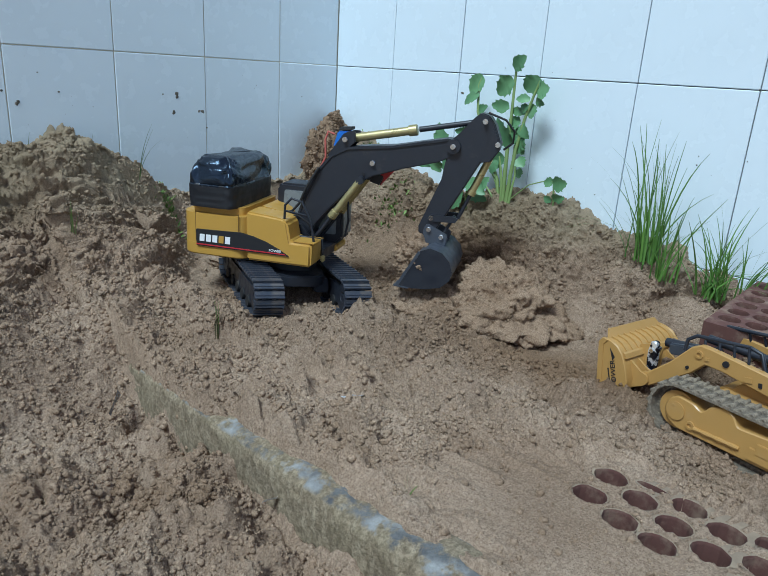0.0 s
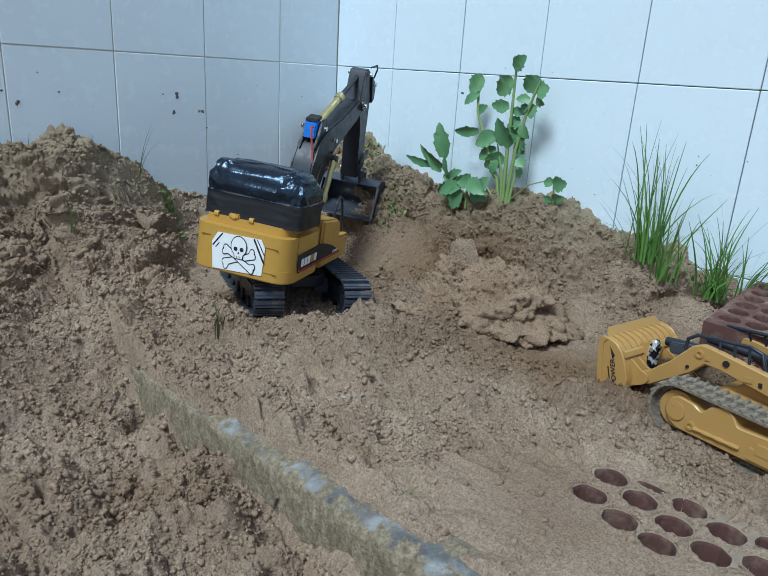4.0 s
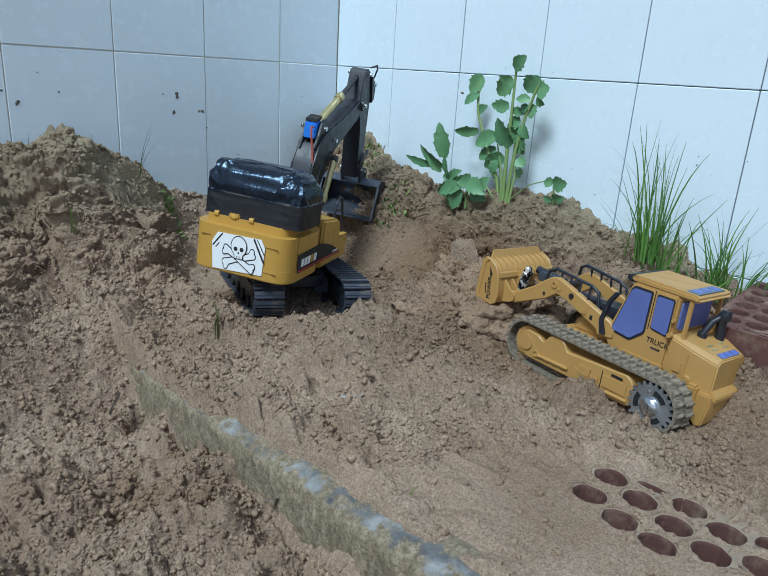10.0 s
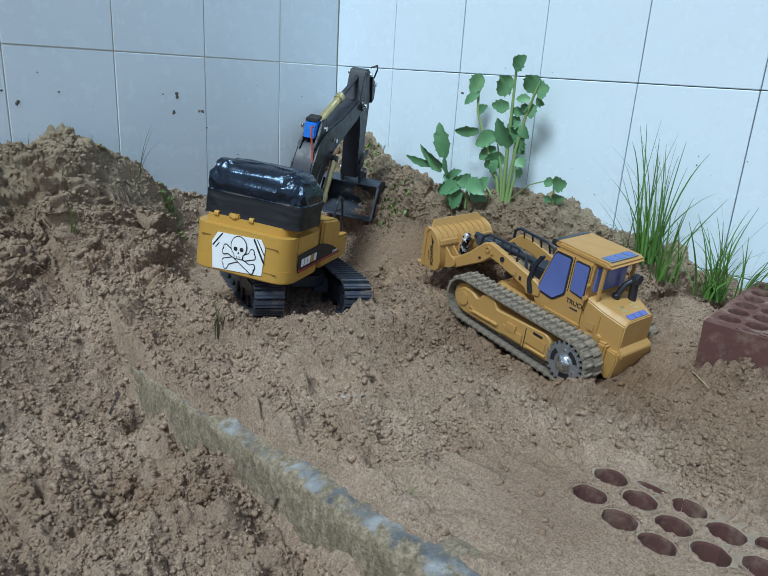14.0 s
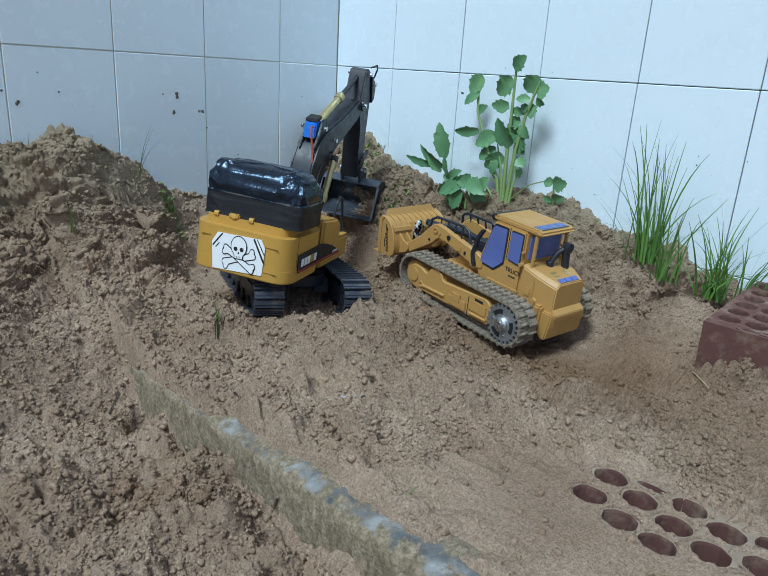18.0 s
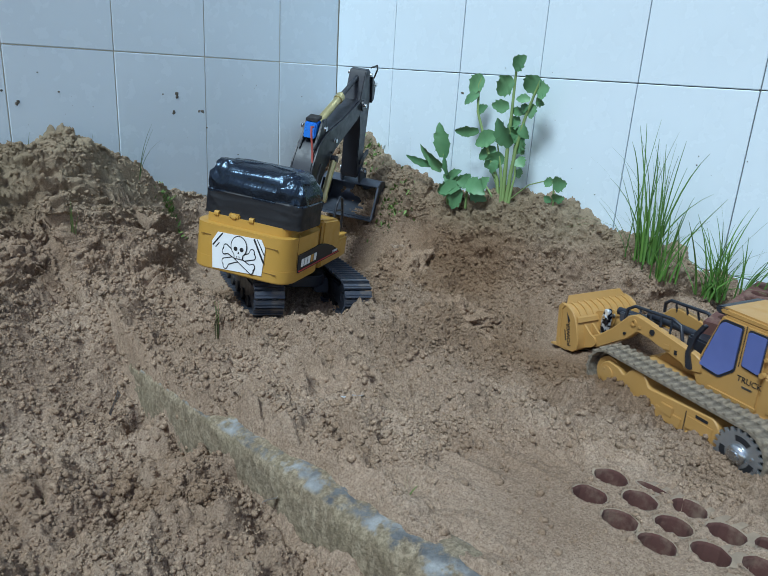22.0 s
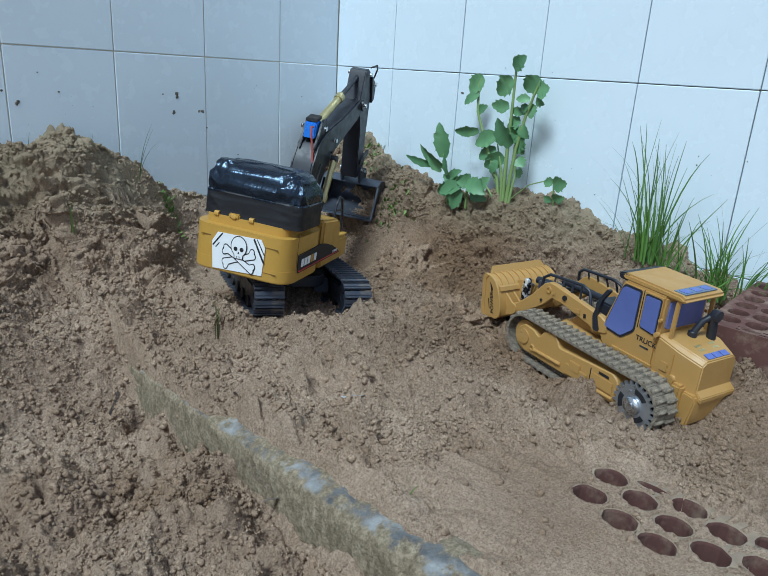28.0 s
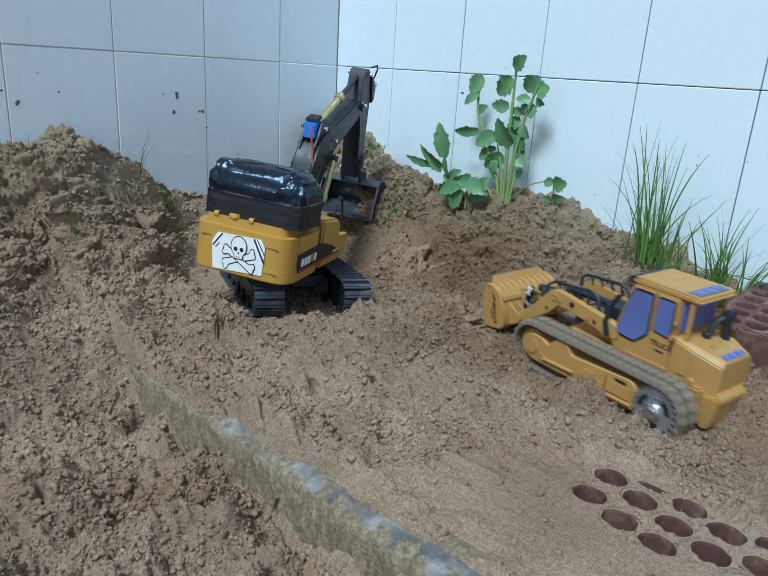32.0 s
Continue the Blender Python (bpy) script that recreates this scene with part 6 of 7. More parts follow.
def low_weed():
    o = yard(0.445, 0.070, 0.160)
    plant = thing("broadleaf_weed", "young broad-leaved weed with a low grey-green rosette", "weed", YARD @ Matrix.Translation(o))
    for line in (((0.452, 0.155), (0.442, 0.210), (0.428, 0.260)), ((0.458, 0.155), (0.455, 0.200), (0.451, 0.225)), ((0.500, 0.155), (0.500, 0.190), (0.505, 0.212))):
        part("stem", tube([yard(u, 0.070, z) - o for u, z in line], [0.0030, 0.0024, 0.0016], 6), STALK, plant, smooth=60)
    put = ((0.428, 0.252, 0.074, 93, 0.030), (0.436, 0.234, 0.080, 140, 0.022), (0.451, 0.219, 0.044, 97, 0.016), (0.440, 0.226, 0.048, 150, 0.014), (0.400, 0.232, 0.080, 178, 0.014), (0.455, 0.212, 0.040, 40, 0.016),
           (0.497, 0.208, 0.067, -158, 0.028), (0.509, 0.212, 0.057, -11, 0.028), (0.472, 0.206, 0.040, 159, 0.024), (0.485, 0.201, 0.036, 63, 0.024), (0.522, 0.209, 0.042, 167, 0.022), (0.541, 0.205, 0.036, 35, 0.022), (0.465, 0.195, 0.050, -165, 0.026), (0.515, 0.198, 0.045, -30, 0.024), (0.490, 0.196, 0.050, -120, 0.028))
    for k, (u, z, length, angle, width) in enumerate(put):
        toothed_leaf(plant, yard(u, 0.068 + 0.006 * (k % 4), z) - o, length, angle, width, 0.6 if k % 2 else 0.2, 350 + k)


def seedling():
    o = yard(0.696, 0.060, 0.175)
    plant = thing("thistle_seedling", "small thistle seedling with toothed leaves", "weed", YARD @ Matrix.Translation(o))
    for r, line in ((0.0018, ((0.698, 0.170), (0.698, 0.205), (0.692, 0.246))), (0.0012, ((0.600, 0.190), (0.640, 0.226), (0.678, 0.240), (0.691, 0.240)))):
        part("stem", tube([yard(u, 0.060, z) - o for u, z in line], r, 6), STALK, plant, smooth=60)
    for k, (u, z, length, angle, width) in enumerate(((0.692, 0.238, 0.019, 176, 0.016), (0.694, 0.236, 0.031, 12, 0.024), (0.699, 0.209, 0.024, 28, 0.018), (0.699, 0.205, 0.018, 160, 0.012))):
        toothed_leaf(plant, yard(u, 0.060 + 0.003 * k, z) - o, length, angle, width, 0.4, 380 + k)
    return plant


def tuft(u, v, z, count, tall, spread, label, seed, lean=0.0, name="grass_tuft", width=0.0030):
    """A tuft of grass; every blade is a bent, tapering strip of its own."""
    rng = random.Random(seed)
    o = yard(u, v, z)
    plant = thing(name, label, "grass", YARD @ Matrix.Translation(o), "grass tufts")
    for k in range(count):
        h = tall * (0.30 + 0.70 * rng.random() ** 1.2)
        a = rng.uniform(0, 2 * math.pi)
        out = spread * rng.uniform(0.1, 1.0) * (1.8 if rng.random() < 0.16 else 1.0)
        dx, dy = math.cos(a) * out * 0.6, math.sin(a) * out + lean * h
        foot = Vector((rng.gauss(0, 0.009), rng.gauss(0, 0.012), -0.012))
        if foot.x + dx + plant.matrix_basis.translation.x * 0 < -v + 0.006:
            dx = abs(dx)
        droop = rng.uniform(0.0, 0.40) * (1.6 if out > spread else 0.6)
        bow = rng.uniform(1.05, 2.0)
        bm = bmesh.new()
        rows, n = [], 7
        side = Vector((-math.sin(a), math.cos(a), 0)) if rng.random() < 0.6 else Vector((math.cos(a), math.sin(a), 0))
        w = width * rng.uniform(0.55, 1.1) * 0.5
        for i in range(n + 1):
            t = i / n
            p = foot + Vector((dx * t ** bow, dy * t ** bow, h * (t - droop * t ** 3)))
            ww = w * (1 - t ** 1.8) + 0.00025
            rows.append((bm.verts.new(p - side * ww), bm.verts.new(p + Vector((0.0006, 0.0003, 0.0))), bm.verts.new(p + side * ww)))
        for p, q in zip(rows, rows[1:]):
            bm.faces.new((p[0], p[1], q[1], q[0]))
            bm.faces.new((p[1], p[2], q[2], q[1]))
        bmesh.ops.solidify(bm, geom=list(bm.faces), thickness=0.0004)
        part("blade", bm, BLADE, plant, smooth=60)
    return plant


def sheaf(u, v, z, seed, blades, label, width=0.0028, material=None):
    """A few single blades named by lean (along the wall), reach out and height."""
    rng = random.Random(seed)
    o = yard(u, v, z)
    plant = thing("grass_sprout", label, "grass", YARD @ Matrix.Translation(o), "grass sprouts")
    for du, dv, h, bend in blades:
        bm = bmesh.new()
        rows, n = [], 7
        f = Vector((rng.uniform(-0.003, 0.003), rng.uniform(-0.003, 0.003), -0.008))
        for i in range(n + 1):
            t = i / n
            p = f + Vector((dv * t ** 1.6, du * t ** 1.6, h * (t - bend * t ** 3)))
            w = width * 0.5 * (1 - t ** 2) + 0.0002
            rows.append((bm.verts.new(p - Vector((w * 0.7, w * 0.7, 0))), bm.verts.new(p + Vector((w * 0.7, w * 0.7, 0)))))
        for p, q in zip(rows, rows[1:]):
            bm.faces.new((p[0], p[1], q[1], q[0]))
        bmesh.ops.solidify(bm, geom=list(bm.faces), thickness=0.0004)
        part("blade", bm, material or BLADE, plant, smooth=60)


thistle()
low_weed()
seedling()
tuft(0.898, 0.080, 0.148, 58, 0.255, 0.100, "tall fresh green grass tuft on the sand bank", 1, -0.08, width=0.0031)
tuft(0.936, 0.090, 0.126, 24, 0.225, 0.070, "green grass tuft beside the taller one", 2, 0.05, width=0.0031)
tuft(1.018, 0.075, 0.112, 54, 0.170, 0.095, "green grass tuft by the perforated brick", 3, 0.0, width=0.0030)
tuft(1.052, 0.045, 0.118, 14, 0.200, 0.070, "thin grass tuft behind the perforated brick", 4, 0.2, width=0.0031)
sheaf(0.045, 0.565, 0.190, 5, [(0.006, -0.030, 0.125, 0.10), (-0.004, -0.036, 0.100, 0.0), (0.004, -0.06, 0.11, 0.25)], "thin green grass blades on the sand heap", 0.0042)
sheaf(0.045, 0.055, 0.215, 6, [(0.05, 0.01, 0.15, 0.0), (0.02, -0.01, 0.12, 0.0), (-0.02, 0.03, 0.10, 0.1), (0.06, 0.02, 0.10, 0.2)], "thin grass blades in the wall corner")
sheaf(0.330, 0.055, 0.185, 7, [(-0.02, 0.0, 0.09, 0.0), (-0.01, 0.0, 0.11, 0.0), (0.01, 0.01, 0.07, 0.1), (-0.03, 0.0, 0.06, 0.0)], "thin dry grass blades on the bank", 0.0018)
sheaf(0.500, 0.060, 0.160, 8, [(-0.02, 0.0, 0.16, 0.0), (0.01, 0.0, 0.07, 0.35), (0.03, 0.01, 0.06, 0.3), (-0.01, 0.0, 0.09, 0.0)], "thin grass blades beside the thistle", 0.0016)


for k in range(7):
    v0, u0 = 0.60 + 0.055 * k, 0.030 + 0.012 * (k % 3)
    z0 = float(sand_height(np.array([u0]), np.array([v0]))[0])
    sheaf(u0, v0, z0, 60 + k, [(0.004, -0.004 + 0.003 * (k % 3), 0.018 + 0.006 * (k % 4), 0.0), (-0.005, 0.004, 0.014, 0.0), (0.002, 0.006, 0.012, 0.2)], "tiny dark seedling stems on the heap's crest", 0.0018)


def sprout(u, v, seed, h, label):
    z = float(sand_height(np.array([u]), np.array([v]))[0])
    rng = random.Random(seed)
    sheaf(u, v, z, seed, [(rng.uniform(-0.008, 0.012), rng.uniform(-0.008, 0.008), h * rng.uniform(0.7, 1.2), 0.05) for _ in range(4)], label, 0.0040, MOSS)


sprout(0.245, 0.780, 11, 0.065, "small green grass sprout in loose sand")
sprout(0.576, 0.722, 12, 0.060, "single green grass blade beside the kerb")
sprout(0.955, 0.735, 13, 0.030, "small green sprout pressed into the sand")


def moss(u, v, seed, count, size, label):
    """A low cushion of tiny leaves."""
    rng = np.random.default_rng(seed)
    uu, vv = u + rng.normal(0, size, count), np.clip(v + rng.normal(0, size, count), 0.004, None)
    uu = np.clip(uu, 0.004, None)
    z = sand_height(uu, vv)
    verts, faces = [], []
    for a, b, c in zip(uu, vv, z):
        t, l = rng.uniform(0, 6.28), rng.uniform(0.004, 0.011)
        d, s = np.array((math.cos(t), math.sin(t), rng.uniform(0.2, 1.6))) * l, np.array((-math.sin(t), math.cos(t), 0.2)) * l * 0.32
        o = np.array((b, a, c + rng.uniform(0, 0.004)))
        k = len(verts)
        verts += [o, o + d * 0.5 + s, o + d, o + d * 0.5 - s]
        faces.append((k, k + 1, k + 2, k + 3))
    return joined("moss_patch", verts, faces, MOSS, label, "moss", YARD, False)


moss(0.050, 0.505, 1, 170, 0.011, "green moss and seedlings at the foot of the heap")
moss(0.330, 0.115, 2, 260, 0.022, "green creeping weeds on the bank")
moss(0.160, 0.060, 3, 200, 0.030, "thin green seedlings on the bank's crest")


# ---- dirt on the walls ----
def spatter(name, along, count, a0, a1, z0, z1, seed, spots, label):
    """Dried splashes of sand on the tiles, each a thin crumbly blob."""
    rng = np.random.default_rng(seed)
    marks = [(rng.uniform(a0, a1), z0 + (z1 - z0) * rng.uniform(0, 1) ** 1.3, 0.0005 + 0.0013 * rng.uniform(0, 1) ** 3) for _ in range(count)] + list(spots)
    base, tri = crumb_shape()
    verts, faces = [], []
    for a, z, r in marks:
        r *= 0.62
        for k in range(1 + int(r > 0.003) * 3):
            c = np.array((0.0005, a + rng.normal(0, r * 0.8) * (k > 0), z + rng.normal(0, r * 0.8) * (k > 0)))
            p = base * rng.uniform(0.6, 1.3, (len(base), 1)) * r * (0.25, 1.0, 0.9) + c
            if along == "v":
                p = p[:, (1, 0, 2)]
            faces.append(tri + len(verts) * len(base))
            verts.append(p)
    return joined(name, np.concatenate(verts), np.concatenate(faces), DIRT, label, "dirt", YARD)


DIRT = mat_plain("dried_dirt", (0.12, 0.105, 0.085), 0.95, bump=0.3)
spatter("dirt_spots", "v", 70, 0.10, 0.95, 0.18, 0.45, 3, [(0.764, 0.328, 0.005), (0.692, 0.348, 0.0035), (0.452, 0.347, 0.007), (0.459, 0.310, 0.005), (0.392, 0.312, 0.006), (0.381, 0.278, 0.004), (0.483, 0.347, 0.004), (0.789, 0.348, 0.004), (0.113, 0.349, 0.003), (0.726, 0.381, 0.003), (0.30, 0.215, 0.003), (0.285, 0.20, 0.003)], "dried splashes of sand on grey tiles")
spatter("dirt_spots", "u", 34, 0.2, 1.05, 0.22, 0.45, 4, [(0.41, 0.385, 0.005), (0.47, 0.35, 0.004), (0.66, 0.235, 0.004), (0.75, 0.22, 0.003), (0.925, 0.30, 0.003), (0.925, 0.315, 0.002)], "dried splashes of sand on white tiles")


# ---- loose sand lumps and scraps ----
def lump(name, label, category, at, size, seed, material=None, group="", detail=3, jag=0.35):
    bm = bmesh.new()
    bmesh.ops.create_icosphere(bm, subdivisions=detail, radius=1.0)
    for p in bm.verts:
        d = p.co.normalized()
        q = d * 2.2 + Vector((seed * 3.1, seed, 0))
        k = 1 + jag * noise.fractal(q, 0.8, 2.0, 5) + 0.16 * abs(noise.noise(q * 4.3)) + 0.07 * noise.noise(q * 9.0)
        p.co = Vector((d.x * size[0], d.y * size[1], d.z * size[2])) * k
    ob = part(name, bm, material or LUMP_SAND, None, "", at, 70)
    return tagged(ob, label, category, group)


LUMP_SAND = SAND
PACKED = ((0.045, 0.070, 0.200, (0.055, 0.036, 0.080), 4, "tall lump of packed brown sand in the wall corner"), (0.030, 0.032, 0.285, (0.020, 0.018, 0.022), 9, "small crumbling top of packed sand"))
lump("sand_lump", "cut block of packed sand beside the dig", "sand", YARD @ pose(0.440, 0.165, 0.022, rz=20), (0.035, 0.045, 0.018), 12, jag=0.2)
CLODS = []
for k, (u, v, s) in enumerate(((0.66, 0.905, 0.020), (0.74, 0.885, 0.018), (0.78, 0.87, 0.016), (0.70, 0.90, 0.014))):
    CLODS.append((u, v, s, k))


def scrap(name, label, at, outline, material, rise):
    bm = bmesh.new()
    n = len(outline)
    rim = [bm.verts.new((a, b, rise * math.sin(3.1 * k / n) + 0.002 * (k % 2))) for k, (a, b) in enumerate(outline)]
    mid = bm.verts.new((0, 0, rise * 0.7))
    for k in range(n):
        bm.faces.new((rim[k], rim[(k + 1) % n], mid))
    bmesh.ops.solidify(bm, geom=list(bm.faces), thickness=0.0007)
    return tagged(part(name, bm, material, None, "", at, 30), label, "litter")


BLUE_SCRAP = mat_plain("blue_grey_film", (0.07, 0.10, 0.17), 0.3, amount=0.5, grain=60.0)
CLEAR = mat_plain("white_film", (0.62, 0.65, 0.70), 0.25, amount=0.8, grain=160.0, bump=0.5, dust=0.05)
scrap("plastic_scrap", "dark blue plastic scrap stuck under the kerb", YARD @ pose(0.840, 0.510, -0.040, rx=75, ry=25, rz=50), [(-0.021, -0.008), (-0.005, -0.013), (0.016, -0.009), (0.022, 0.005), (0.008, 0.013), (-0.016, 0.010)], BLUE_SCRAP, 0.006)
zz = float(sand_height(np.array([0.795]), np.array([0.660]))[0])
scrap("plastic_scrap", "crumpled white plastic scrap on the sand", YARD @ pose(0.662, 0.794, zz + 0.006, rx=12), [(-0.017, -0.006), (-0.006, -0.012), (0.005, -0.009), (0.014, -0.008), (0.016, 0.005), (0.004, 0.011), (-0.005, 0.008), (-0.013, 0.009)], CLEAR, 0.008)
scrap("paper_scrap", "small white scrap at the kerb's foot", YARD @ pose(0.812, 0.825, -0.040, rx=40), [(-0.010, -0.004), (0.0, -0.007), (0.010, -0.003), (0.008, 0.005), (-0.007, 0.006)], PAPER, 0.003)
tagged(part("straw", tube([(0, 0, 0), (0.018, 0.020, 0.004), (0.034, 0.046, 0.0)], 0.0008, 6), STRAW, None, "", YARD @ pose(0.262, 1.060, ground_z(*at_yard(1.06, 0.262).xy) + 0.004, rz=-8)), "dry straw leaning at the brick", "straw")


# ---- the load in the bucket and the mounds that the loader pushes ----
def mound(u, v, z, size, seed, label, crumbs=900, name="sand_mound", detail=5, grain=0.0050, group="pushed sand piles", skirt=0.0):
    """A loose pile: an uneven body with crumbs and clods lying all over it, in one mesh."""
    rng = np.random.default_rng(seed)
    bm = bmesh.new()
    bmesh.ops.create_icosphere(bm, subdivisions=detail, radius=1.0)
    pts = []
    for p in bm.verts:
        d = p.co.normalized()
        q = d * 2.0 + Vector((seed * 3.1, seed, 0))
        k = 1.0 + 0.34 * noise.fractal(q, 0.8, 2.0, 3)
        wide = 1 + skirt * max(0.0, 0.7 - d.z)
        o = Vector((d.x * size[0] * wide, d.y * size[1] * wide, d.z * size[2])) * k
        w = o + noise.noise_vector(o * 60.0 + Vector((seed, 0, 0))) * 0.004
        lift = sum(a * (0.55 - noise.voronoi(w / c + Vector((seed, seed, 0)))[0][0]) for a, c in ((0.0140, 0.021), (0.0100, 0.0115), (0.0060, 0.0060)))
        pts.append(o + d * lift)
    verts = np.array(pts)
    faces = np.array([[w.index for w in f.verts] for f in bm.faces])
    bm.free()
    base, tri = crumb_shape()
    at = verts[rng.integers(0, len(verts), crumbs)]
    r = 0.0010 + grain * rng.uniform(0, 1, crumbs) ** 2.4
    blobs = base[None] * rng.uniform(0.55, 1.35, (crumbs, len(base), 1)) * r[:, None, None] + at[:, None]
    more = tri[None] + (np.arange(crumbs) * len(base))[:, None, None] + len(verts)
    ob = joined(name, np.concatenate((verts, blobs.reshape(-1, 3))), np.concatenate((faces, more.reshape(-1, 3))), CRUMB, label, "sand pile", YARD @ pose(v, u, z), True)
    wet = ob.data.color_attributes.new("crust", "FLOAT_COLOR", "POINT")
    wet.data.foreach_set("color", np.tile((0.0, 0.0, 0.55, 1.0), len(ob.data.vertices)))
    del ob["kind"]
    return tagged(ob, label, "sand pile", group)


for u, v, z, size, seed, label in PACKED:
    mound(u, v, z, size, seed, label, 1500, "sand_lump", 5, 0.0042, "packed sand lumps")
for u, v, s, k in CLODS:
    z = float(sand_height(np.array([u]), np.array([v]))[0])
    mound(u, v, z + s * 0.1, (s * 0.85, s, s * 0.6), 20 + k, "crumbling clod of damp sand in the pit", 260, "sand_clod", 4, 0.0034, "sand clods")


sand_load = mound(0.60, 0.20, 0.05, (0.045, 0.056, 0.045), 31, "crumbling load of damp sand dropped by the bucket", 1600, detail=6, grain=0.0036)
heap_b = mound(0.700, 0.215, 0.025, (0.082, 0.090, 0.062), 32, "loose pile of damp sand before the loader", 2600, detail=6, grain=0.0028, skirt=0.55)
heap_c = mound(0.640, 0.290, 0.012, (0.055, 0.085, 0.040), 33, "loose pile of damp sand beside the dug hollow", 1800, detail=6, grain=0.0028, skirt=0.5)
slab = lump("sand_flake", "pointed flake of packed sand leaning on the pile", "sand", YARD @ pose(0.205, 0.612, 0.075, rx=18, ry=14), (0.010, 0.030, 0.042), 45, group="pushed sand piles", detail=4, jag=0.3)


def spot(u, v, z, turn=0.0, tip=0.0):
    return YARD @ pose(v, u, z, rx=tip, rz=turn)


def sand_motion():
    rows = []
    for t, yaw, b, a, k in DIG:
        if t <= 2.0:
            m = Matrix.Rotation(radians(yaw), 4, "Z") @ turned(BOOM_FOOT, b) @ turned(ELBOW - BOOM_FOOT, a) @ turned(BUCKET_PIN - ELBOW, k)
            rows.append((t, excavator.matrix_basis @ m @ Matrix.Translation((0.012, 0, -0.062))))
    m = rows[-1][1]
    end = spot(0.605, 0.205, 0.048, 40, 10)
    rows += [(2.1, Matrix.Translation((0, 0, -0.012)) @ m), (2.25, end), (13.2, end), (13.6, spot(0.570, 0.205, 0.024, 45, 14)), (14.0, spot(0.515, 0.200, 0.014, 55, 30)), (17.4, spot(0.515, 0.200, 0.014, 55, 30)), (18.0, spot(0.410, 0.175, 0.012, 75, 50)), (30.6, spot(0.410, 0.175, 0.012, 75, 50)), (31.2, spot(0.405, 0.165, 0.020, 80, 56)), (32.0, spot(0.405, 0.165, 0.020, 80, 56))]
    walk(sand_load, rows)
    flake = [(0.0, spot(0.612, 0.205, 0.012, 0, 60)), (2.1, spot(0.612, 0.205, 0.012, 0, 60)), (2.3, spot(0.612, 0.205, 0.088, 0, 18)), (13.2, spot(0.612, 0.205, 0.088, 0, 18)), (13.6, spot(0.565, 0.200, 0.045, 10, 60)), (14.0, spot(0.505, 0.195, 0.030, 20, 100)), (17.4, spot(0.505, 0.195, 0.030, 20, 100)), (18.0, spot(0.400, 0.180, 0.030, 30, 140)), (32.0, spot(0.400, 0.180, 0.030, 30, 140))]
    walk(slab, flake)
    walk(heap_b, [(0.0, spot(0.700, 0.205, 0.030)), (12.4, spot(0.700, 0.205, 0.030)), (13.0, spot(0.675, 0.215, 0.012)), (13.5, spot(0.610, 0.210, -0.004, 10, 10)), (14.0, spot(0.520, 0.205, -0.010, 20, 20)), (17.3, spot(0.520, 0.205, -0.010, 20, 20)), (18.0, spot(0.425, 0.190, -0.020, 35, 35)), (24.6, spot(0.425, 0.190, -0.020, 35, 35)), (25.0, spot(0.415, 0.185, -0.018, 40, 38)), (32.0, spot(0.415, 0.185, -0.018, 40, 38))])
    walk(heap_c, [(0.0, spot(0.640, 0.290, 0.018)), (13.6, spot(0.640, 0.290, 0.018)), (14.0, spot(0.630, 0.300, 0.004, 10)), (17.5, spot(0.630, 0.300, 0.004, 10)), (18.0, spot(0.620, 0.310, 0.0, 14, 6)), (32.0, spot(0.620, 0.310, 0.0, 14, 6))])
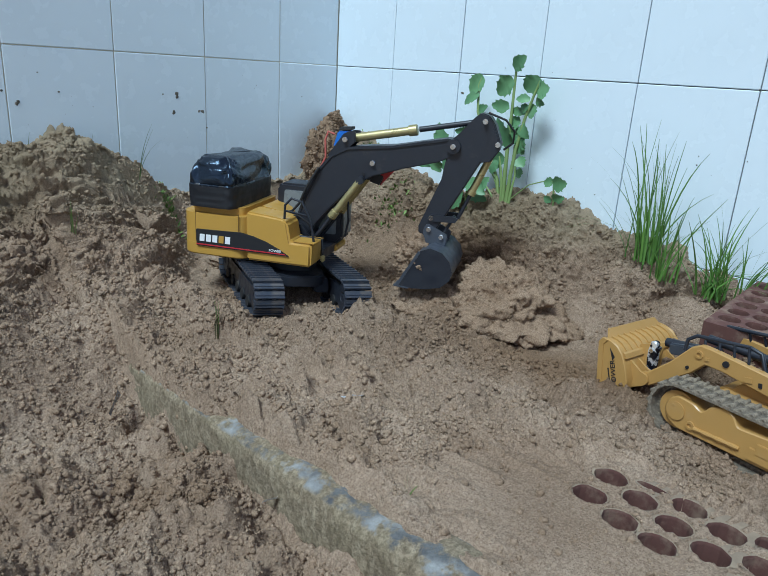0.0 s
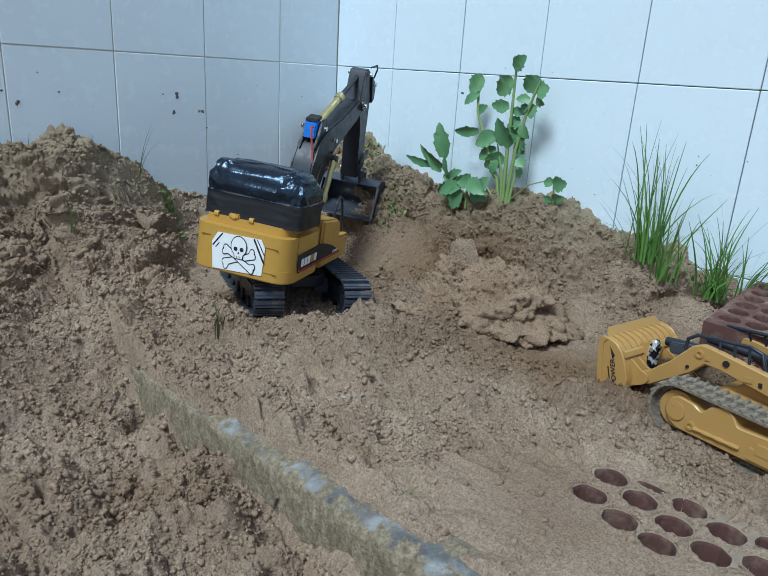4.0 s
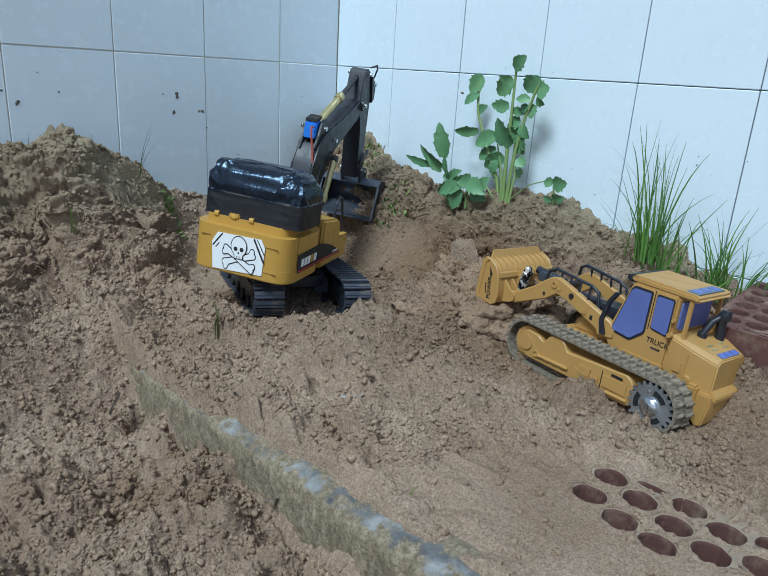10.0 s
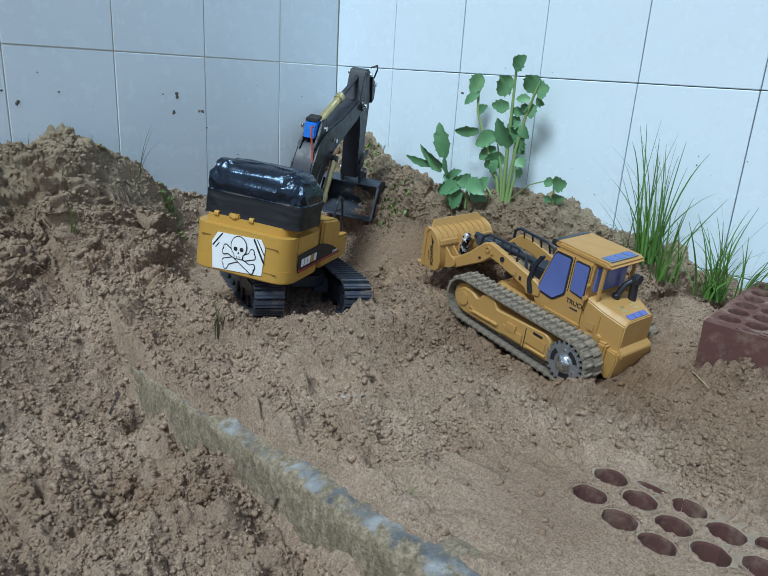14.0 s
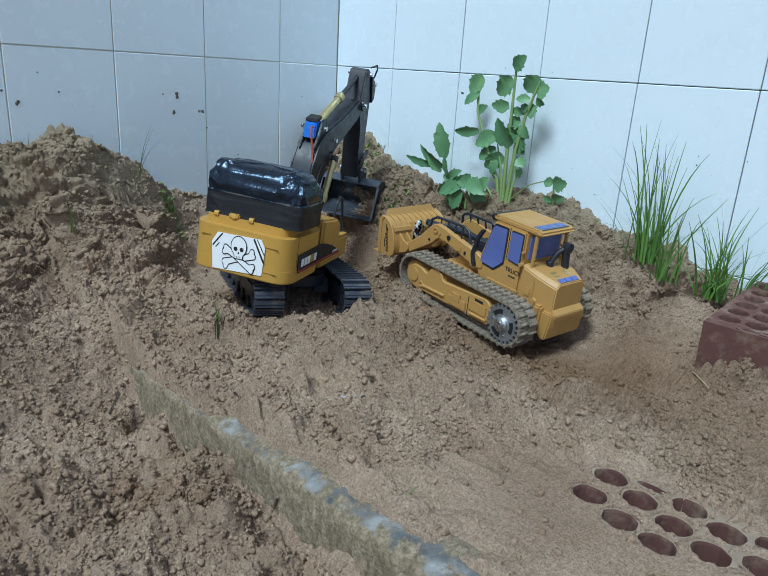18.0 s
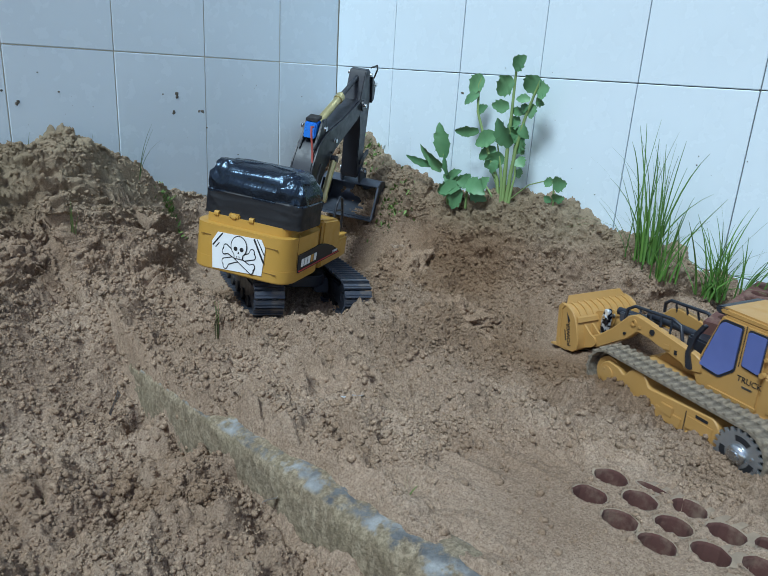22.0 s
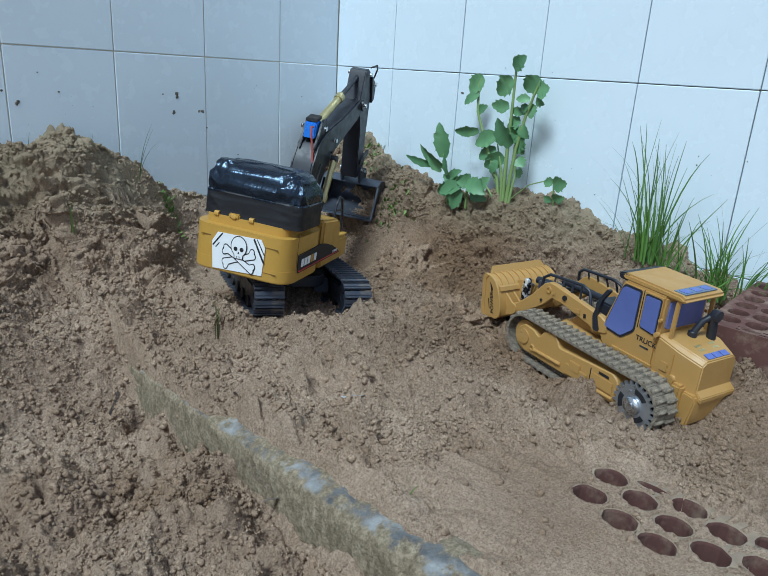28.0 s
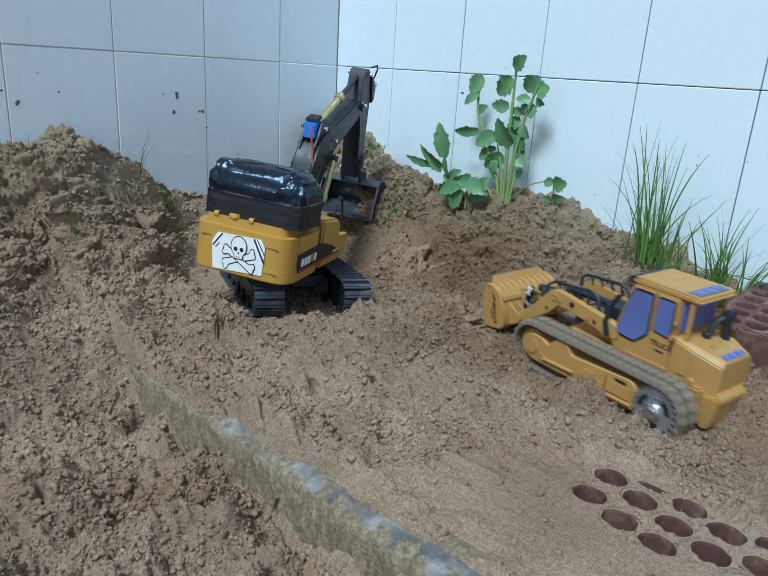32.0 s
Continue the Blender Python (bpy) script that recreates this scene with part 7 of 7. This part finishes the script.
DRIVE = [
    (0.0, 0.5169, 0.7178, -0.0007, 125.4, -0.2, 0.1),
    (6.1, 0.5169, 0.7178, -0.0007, 125.4, -0.2, 0.1),
    (6.5, 0.4762, 0.7551, -0.0014, 126.0, -0.7, 0.5),
    (7.0, 0.4062, 0.8755, -0.0079, 126.8, -1.1, -1.1),
    (7.5, 0.4232, 0.8318, -0.0045, 125.2, -2.2, 0.6),
    (8.0, 0.3943, 0.8723, -0.0071, 126.3, -0.4, 0.9),
    (8.5, 0.3765, 0.8973, -0.0044, 126.2, 0.5, 0.9),
    (9.0, 0.3740, 0.8946, -0.0030, 125.4, 0.4, 0.3),
    (9.5, 0.4097, 0.8423, -0.0051, 124.6, -1.3, 1.1),
    (10.0, 0.3625, 0.9135, -0.0049, 126.2, 1.1, 2.4),
    (10.5, 0.3600, 0.9112, -0.0032, 126.1, 1.2, 2.6),
    (11.0, 0.3969, 0.8851, -0.0100, 126.8, -0.5, 0.3),
    (11.5, 0.4100, 0.8559, -0.0065, 125.9, -1.3, 0.8),
    (12.0, 0.3540, 0.9275, -0.0014, 127.0, 0.8, 0.8),
    (12.5, 0.4317, 0.8213, -0.0051, 124.6, -0.0, 0.9),
    (13.0, 0.4149, 0.8473, -0.0027, 125.2, -0.0, 0.1),
    (13.5, 0.3430, 0.9005, 0.0091, 124.5, 1.6, -0.4),
    (14.0, 0.2722, 1.0212, 0.0245, 127.9, 7.3, -2.9),
    (14.5, 0.4068, 0.8460, 0.0035, 124.9, 1.6, -1.9),
    (16.5, 0.4285, 0.8179, 0.0025, 124.5, 0.4, -1.2),
    (17.0, 0.3767, 0.8650, 0.0043, 123.7, 0.4, -0.8),
    (17.5, 0.3068, 0.9471, 0.0156, 125.4, 2.9, 0.1),
    (18.0, 0.1920, 1.1079, 0.0362, 128.6, 4.6, -1.1),
    (18.5, 0.2672, 0.9970, 0.0180, 126.3, 1.0, -1.5),
    (19.0, 0.4239, 0.8373, -0.0069, 126.1, -1.2, -0.6),
    (19.5, 0.3717, 0.9068, -0.0091, 127.8, 1.6, 0.4),
    (20.0, 0.2484, 1.0460, 0.0176, 126.8, 2.6, -0.8),
    (20.5, 0.2616, 1.0292, 0.0130, 127.2, 1.7, -1.1),
    (21.0, 0.4306, 0.8249, -0.0023, 124.9, -2.1, -2.3),
    (21.5, 0.5027, 0.7803, -0.0059, 121.0, 0.0, -1.0),
    (22.0, 0.4653, 0.8276, -0.0131, 116.5, 0.4, -1.5),
    (22.5, 0.4541, 0.8858, -0.0222, 117.9, 3.6, -0.2),
    (23.0, 0.4892, 0.8343, -0.0274, 116.9, 0.6, -0.7),
    (23.5, 0.4332, 0.8765, -0.0147, 118.4, 1.2, 0.2),
    (24.0, 0.4291, 0.8480, -0.0078, 119.7, -0.6, -0.2),
    (24.5, 0.3603, 0.9519, 0.0004, 117.7, 2.0, -1.3),
    (25.0, 0.2453, 1.1018, 0.0217, 123.2, 2.6, -1.5),
    (25.5, 0.3833, 0.9149, -0.0068, 123.1, 1.5, -0.7),
    (27.5, 0.4095, 0.8734, -0.0073, 122.3, 0.8, -0.8),
    (28.0, 0.3597, 0.9211, 0.0000, 120.7, 2.6, -1.0),
    (28.5, 0.3657, 0.9152, -0.0006, 122.2, 2.4, -1.9),
    (29.0, 0.3591, 0.9183, 0.0004, 121.5, 1.3, -2.0),
    (29.5, 0.3580, 0.9263, -0.0006, 121.7, 1.9, -1.9),
    (30.0, 0.3203, 0.9656, 0.0077, 125.2, 2.3, 0.1),
    (30.5, 0.3608, 0.9196, -0.0005, 124.5, 2.0, -1.5),
    (31.0, 0.2584, 1.0456, 0.0182, 125.7, 3.1, -2.0),
    (31.5, 0.2558, 1.0435, 0.0181, 125.3, 3.0, -1.9),
    (32.0, 0.3725, 0.9065, -0.0005, 124.0, 0.8, -2.0),
]
# seconds, lift arms, bucket on the arms
LIFT = [(0.0, -10.9, 0), (3.5, -10.9, 0), (5.5, -5.8, 0), (6.0, -4.4, 0), (7.0, -0.5, 0), (7.5, 0.1, 0), (8.0, 0.7, 0), (8.5, 0.3, 0), (9.0, 0.2, 0), (9.5, 1.1, 0), (10.0, 2.3, 0), (10.5, 3.0, 0), (11.0, 3.0, 0), (11.5, 2.2, 0), (12.0, 2.1, 0), (12.5, -1.3, 0), (13.0, -3.5, 0), (13.5, -2.7, 0), (14.0, -3.3, 0), (14.5, -5.6, 0), (16.5, -8.3, 0), (17.0, -5.9, 0), (17.5, -5.6, 0), (18.0, -5.0, 0), (18.5, -6.2, 0), (19.0, -6.5, 0), (19.5, -6.5, 0), (20.0, -6.5, 0), (20.5, -6.5, 0), (21.0, -6.5, 0), (21.5, -7.0, 0), (22.0, -7.4, 0), (22.5, -7.3, 0), (23.0, -7.3, 0), (23.5, -7.2, 0), (24.0, -7.1, 0), (24.5, -7.1, 0), (25.0, -7.0, 0), (25.5, -7.2, 0), (27.5, -7.4, 0), (28.0, -8.2, 0), (28.5, -8.2, 0), (29.0, -6.9, 0), (29.5, -7.5, 0), (30.0, -6.9, 0), (30.5, -8.8, 0), (31.0, -6.6, 0), (31.5, -6.9, 0), (32.0, -8.4, 0)]


def drive_motion():
    """The loader's path, its arms and bucket, and the turning of sprockets and shoes with the way it goes."""
    rows, way = [], 0.0
    last = None
    steps = []
    for t, x, y, z, yaw, pitch, roll in DRIVE:
        m = Matrix.Translation((x, y, z)) @ Euler((0, 0, radians(yaw))).to_matrix().to_4x4() @ Matrix.Rotation(-radians(pitch), 4, "Y") @ Matrix.Rotation(radians(roll), 4, "X")
        rows.append((t, m))
        if last is not None:
            ahead = Vector((math.cos(radians(yaw)), math.sin(radians(yaw)), 0))
            way += (Vector((x, y, 0)) - last).dot(ahead)
        last = Vector((x, y, 0))
        steps.append((t, way))
    walk(loader, rows)
    ts, ws = [s[0] for s in steps], [s[1] for s in steps]
    fine = [0.0, 6.1] + [round(6.2 + 0.1 * k, 1) for k in range(258)] + [32.0]
    for sp, y in LD["sprocket"]:
        walk(sp, [(t, Matrix.Translation((HUB.x, y, HUB.z)) @ Matrix.Rotation(float(np.interp(t, ts, ws)) / 0.0345, 4, "Y")) for t in fine])
    for shoe, s0, y in LD["shoes"]:
        walk(shoe, [(t, shoe_pose(LOADER_BELT, s0 + float(np.interp(t, ts, ws)), y)) for t in fine])
    for arm in LD["arms"]:
        walk(arm, [(t, turned(LIFT_PIVOT, a)) for t, a, b in LIFT])
    walk(LD["bucket"], [(t, turned(LIFT_PIVOT, a) @ turned(TIP_PIVOT - LIFT_PIVOT, b)) for t, a, b in LIFT])


def motions():
    dig_motion()
    drive_motion()
    sand_motion()


motions()
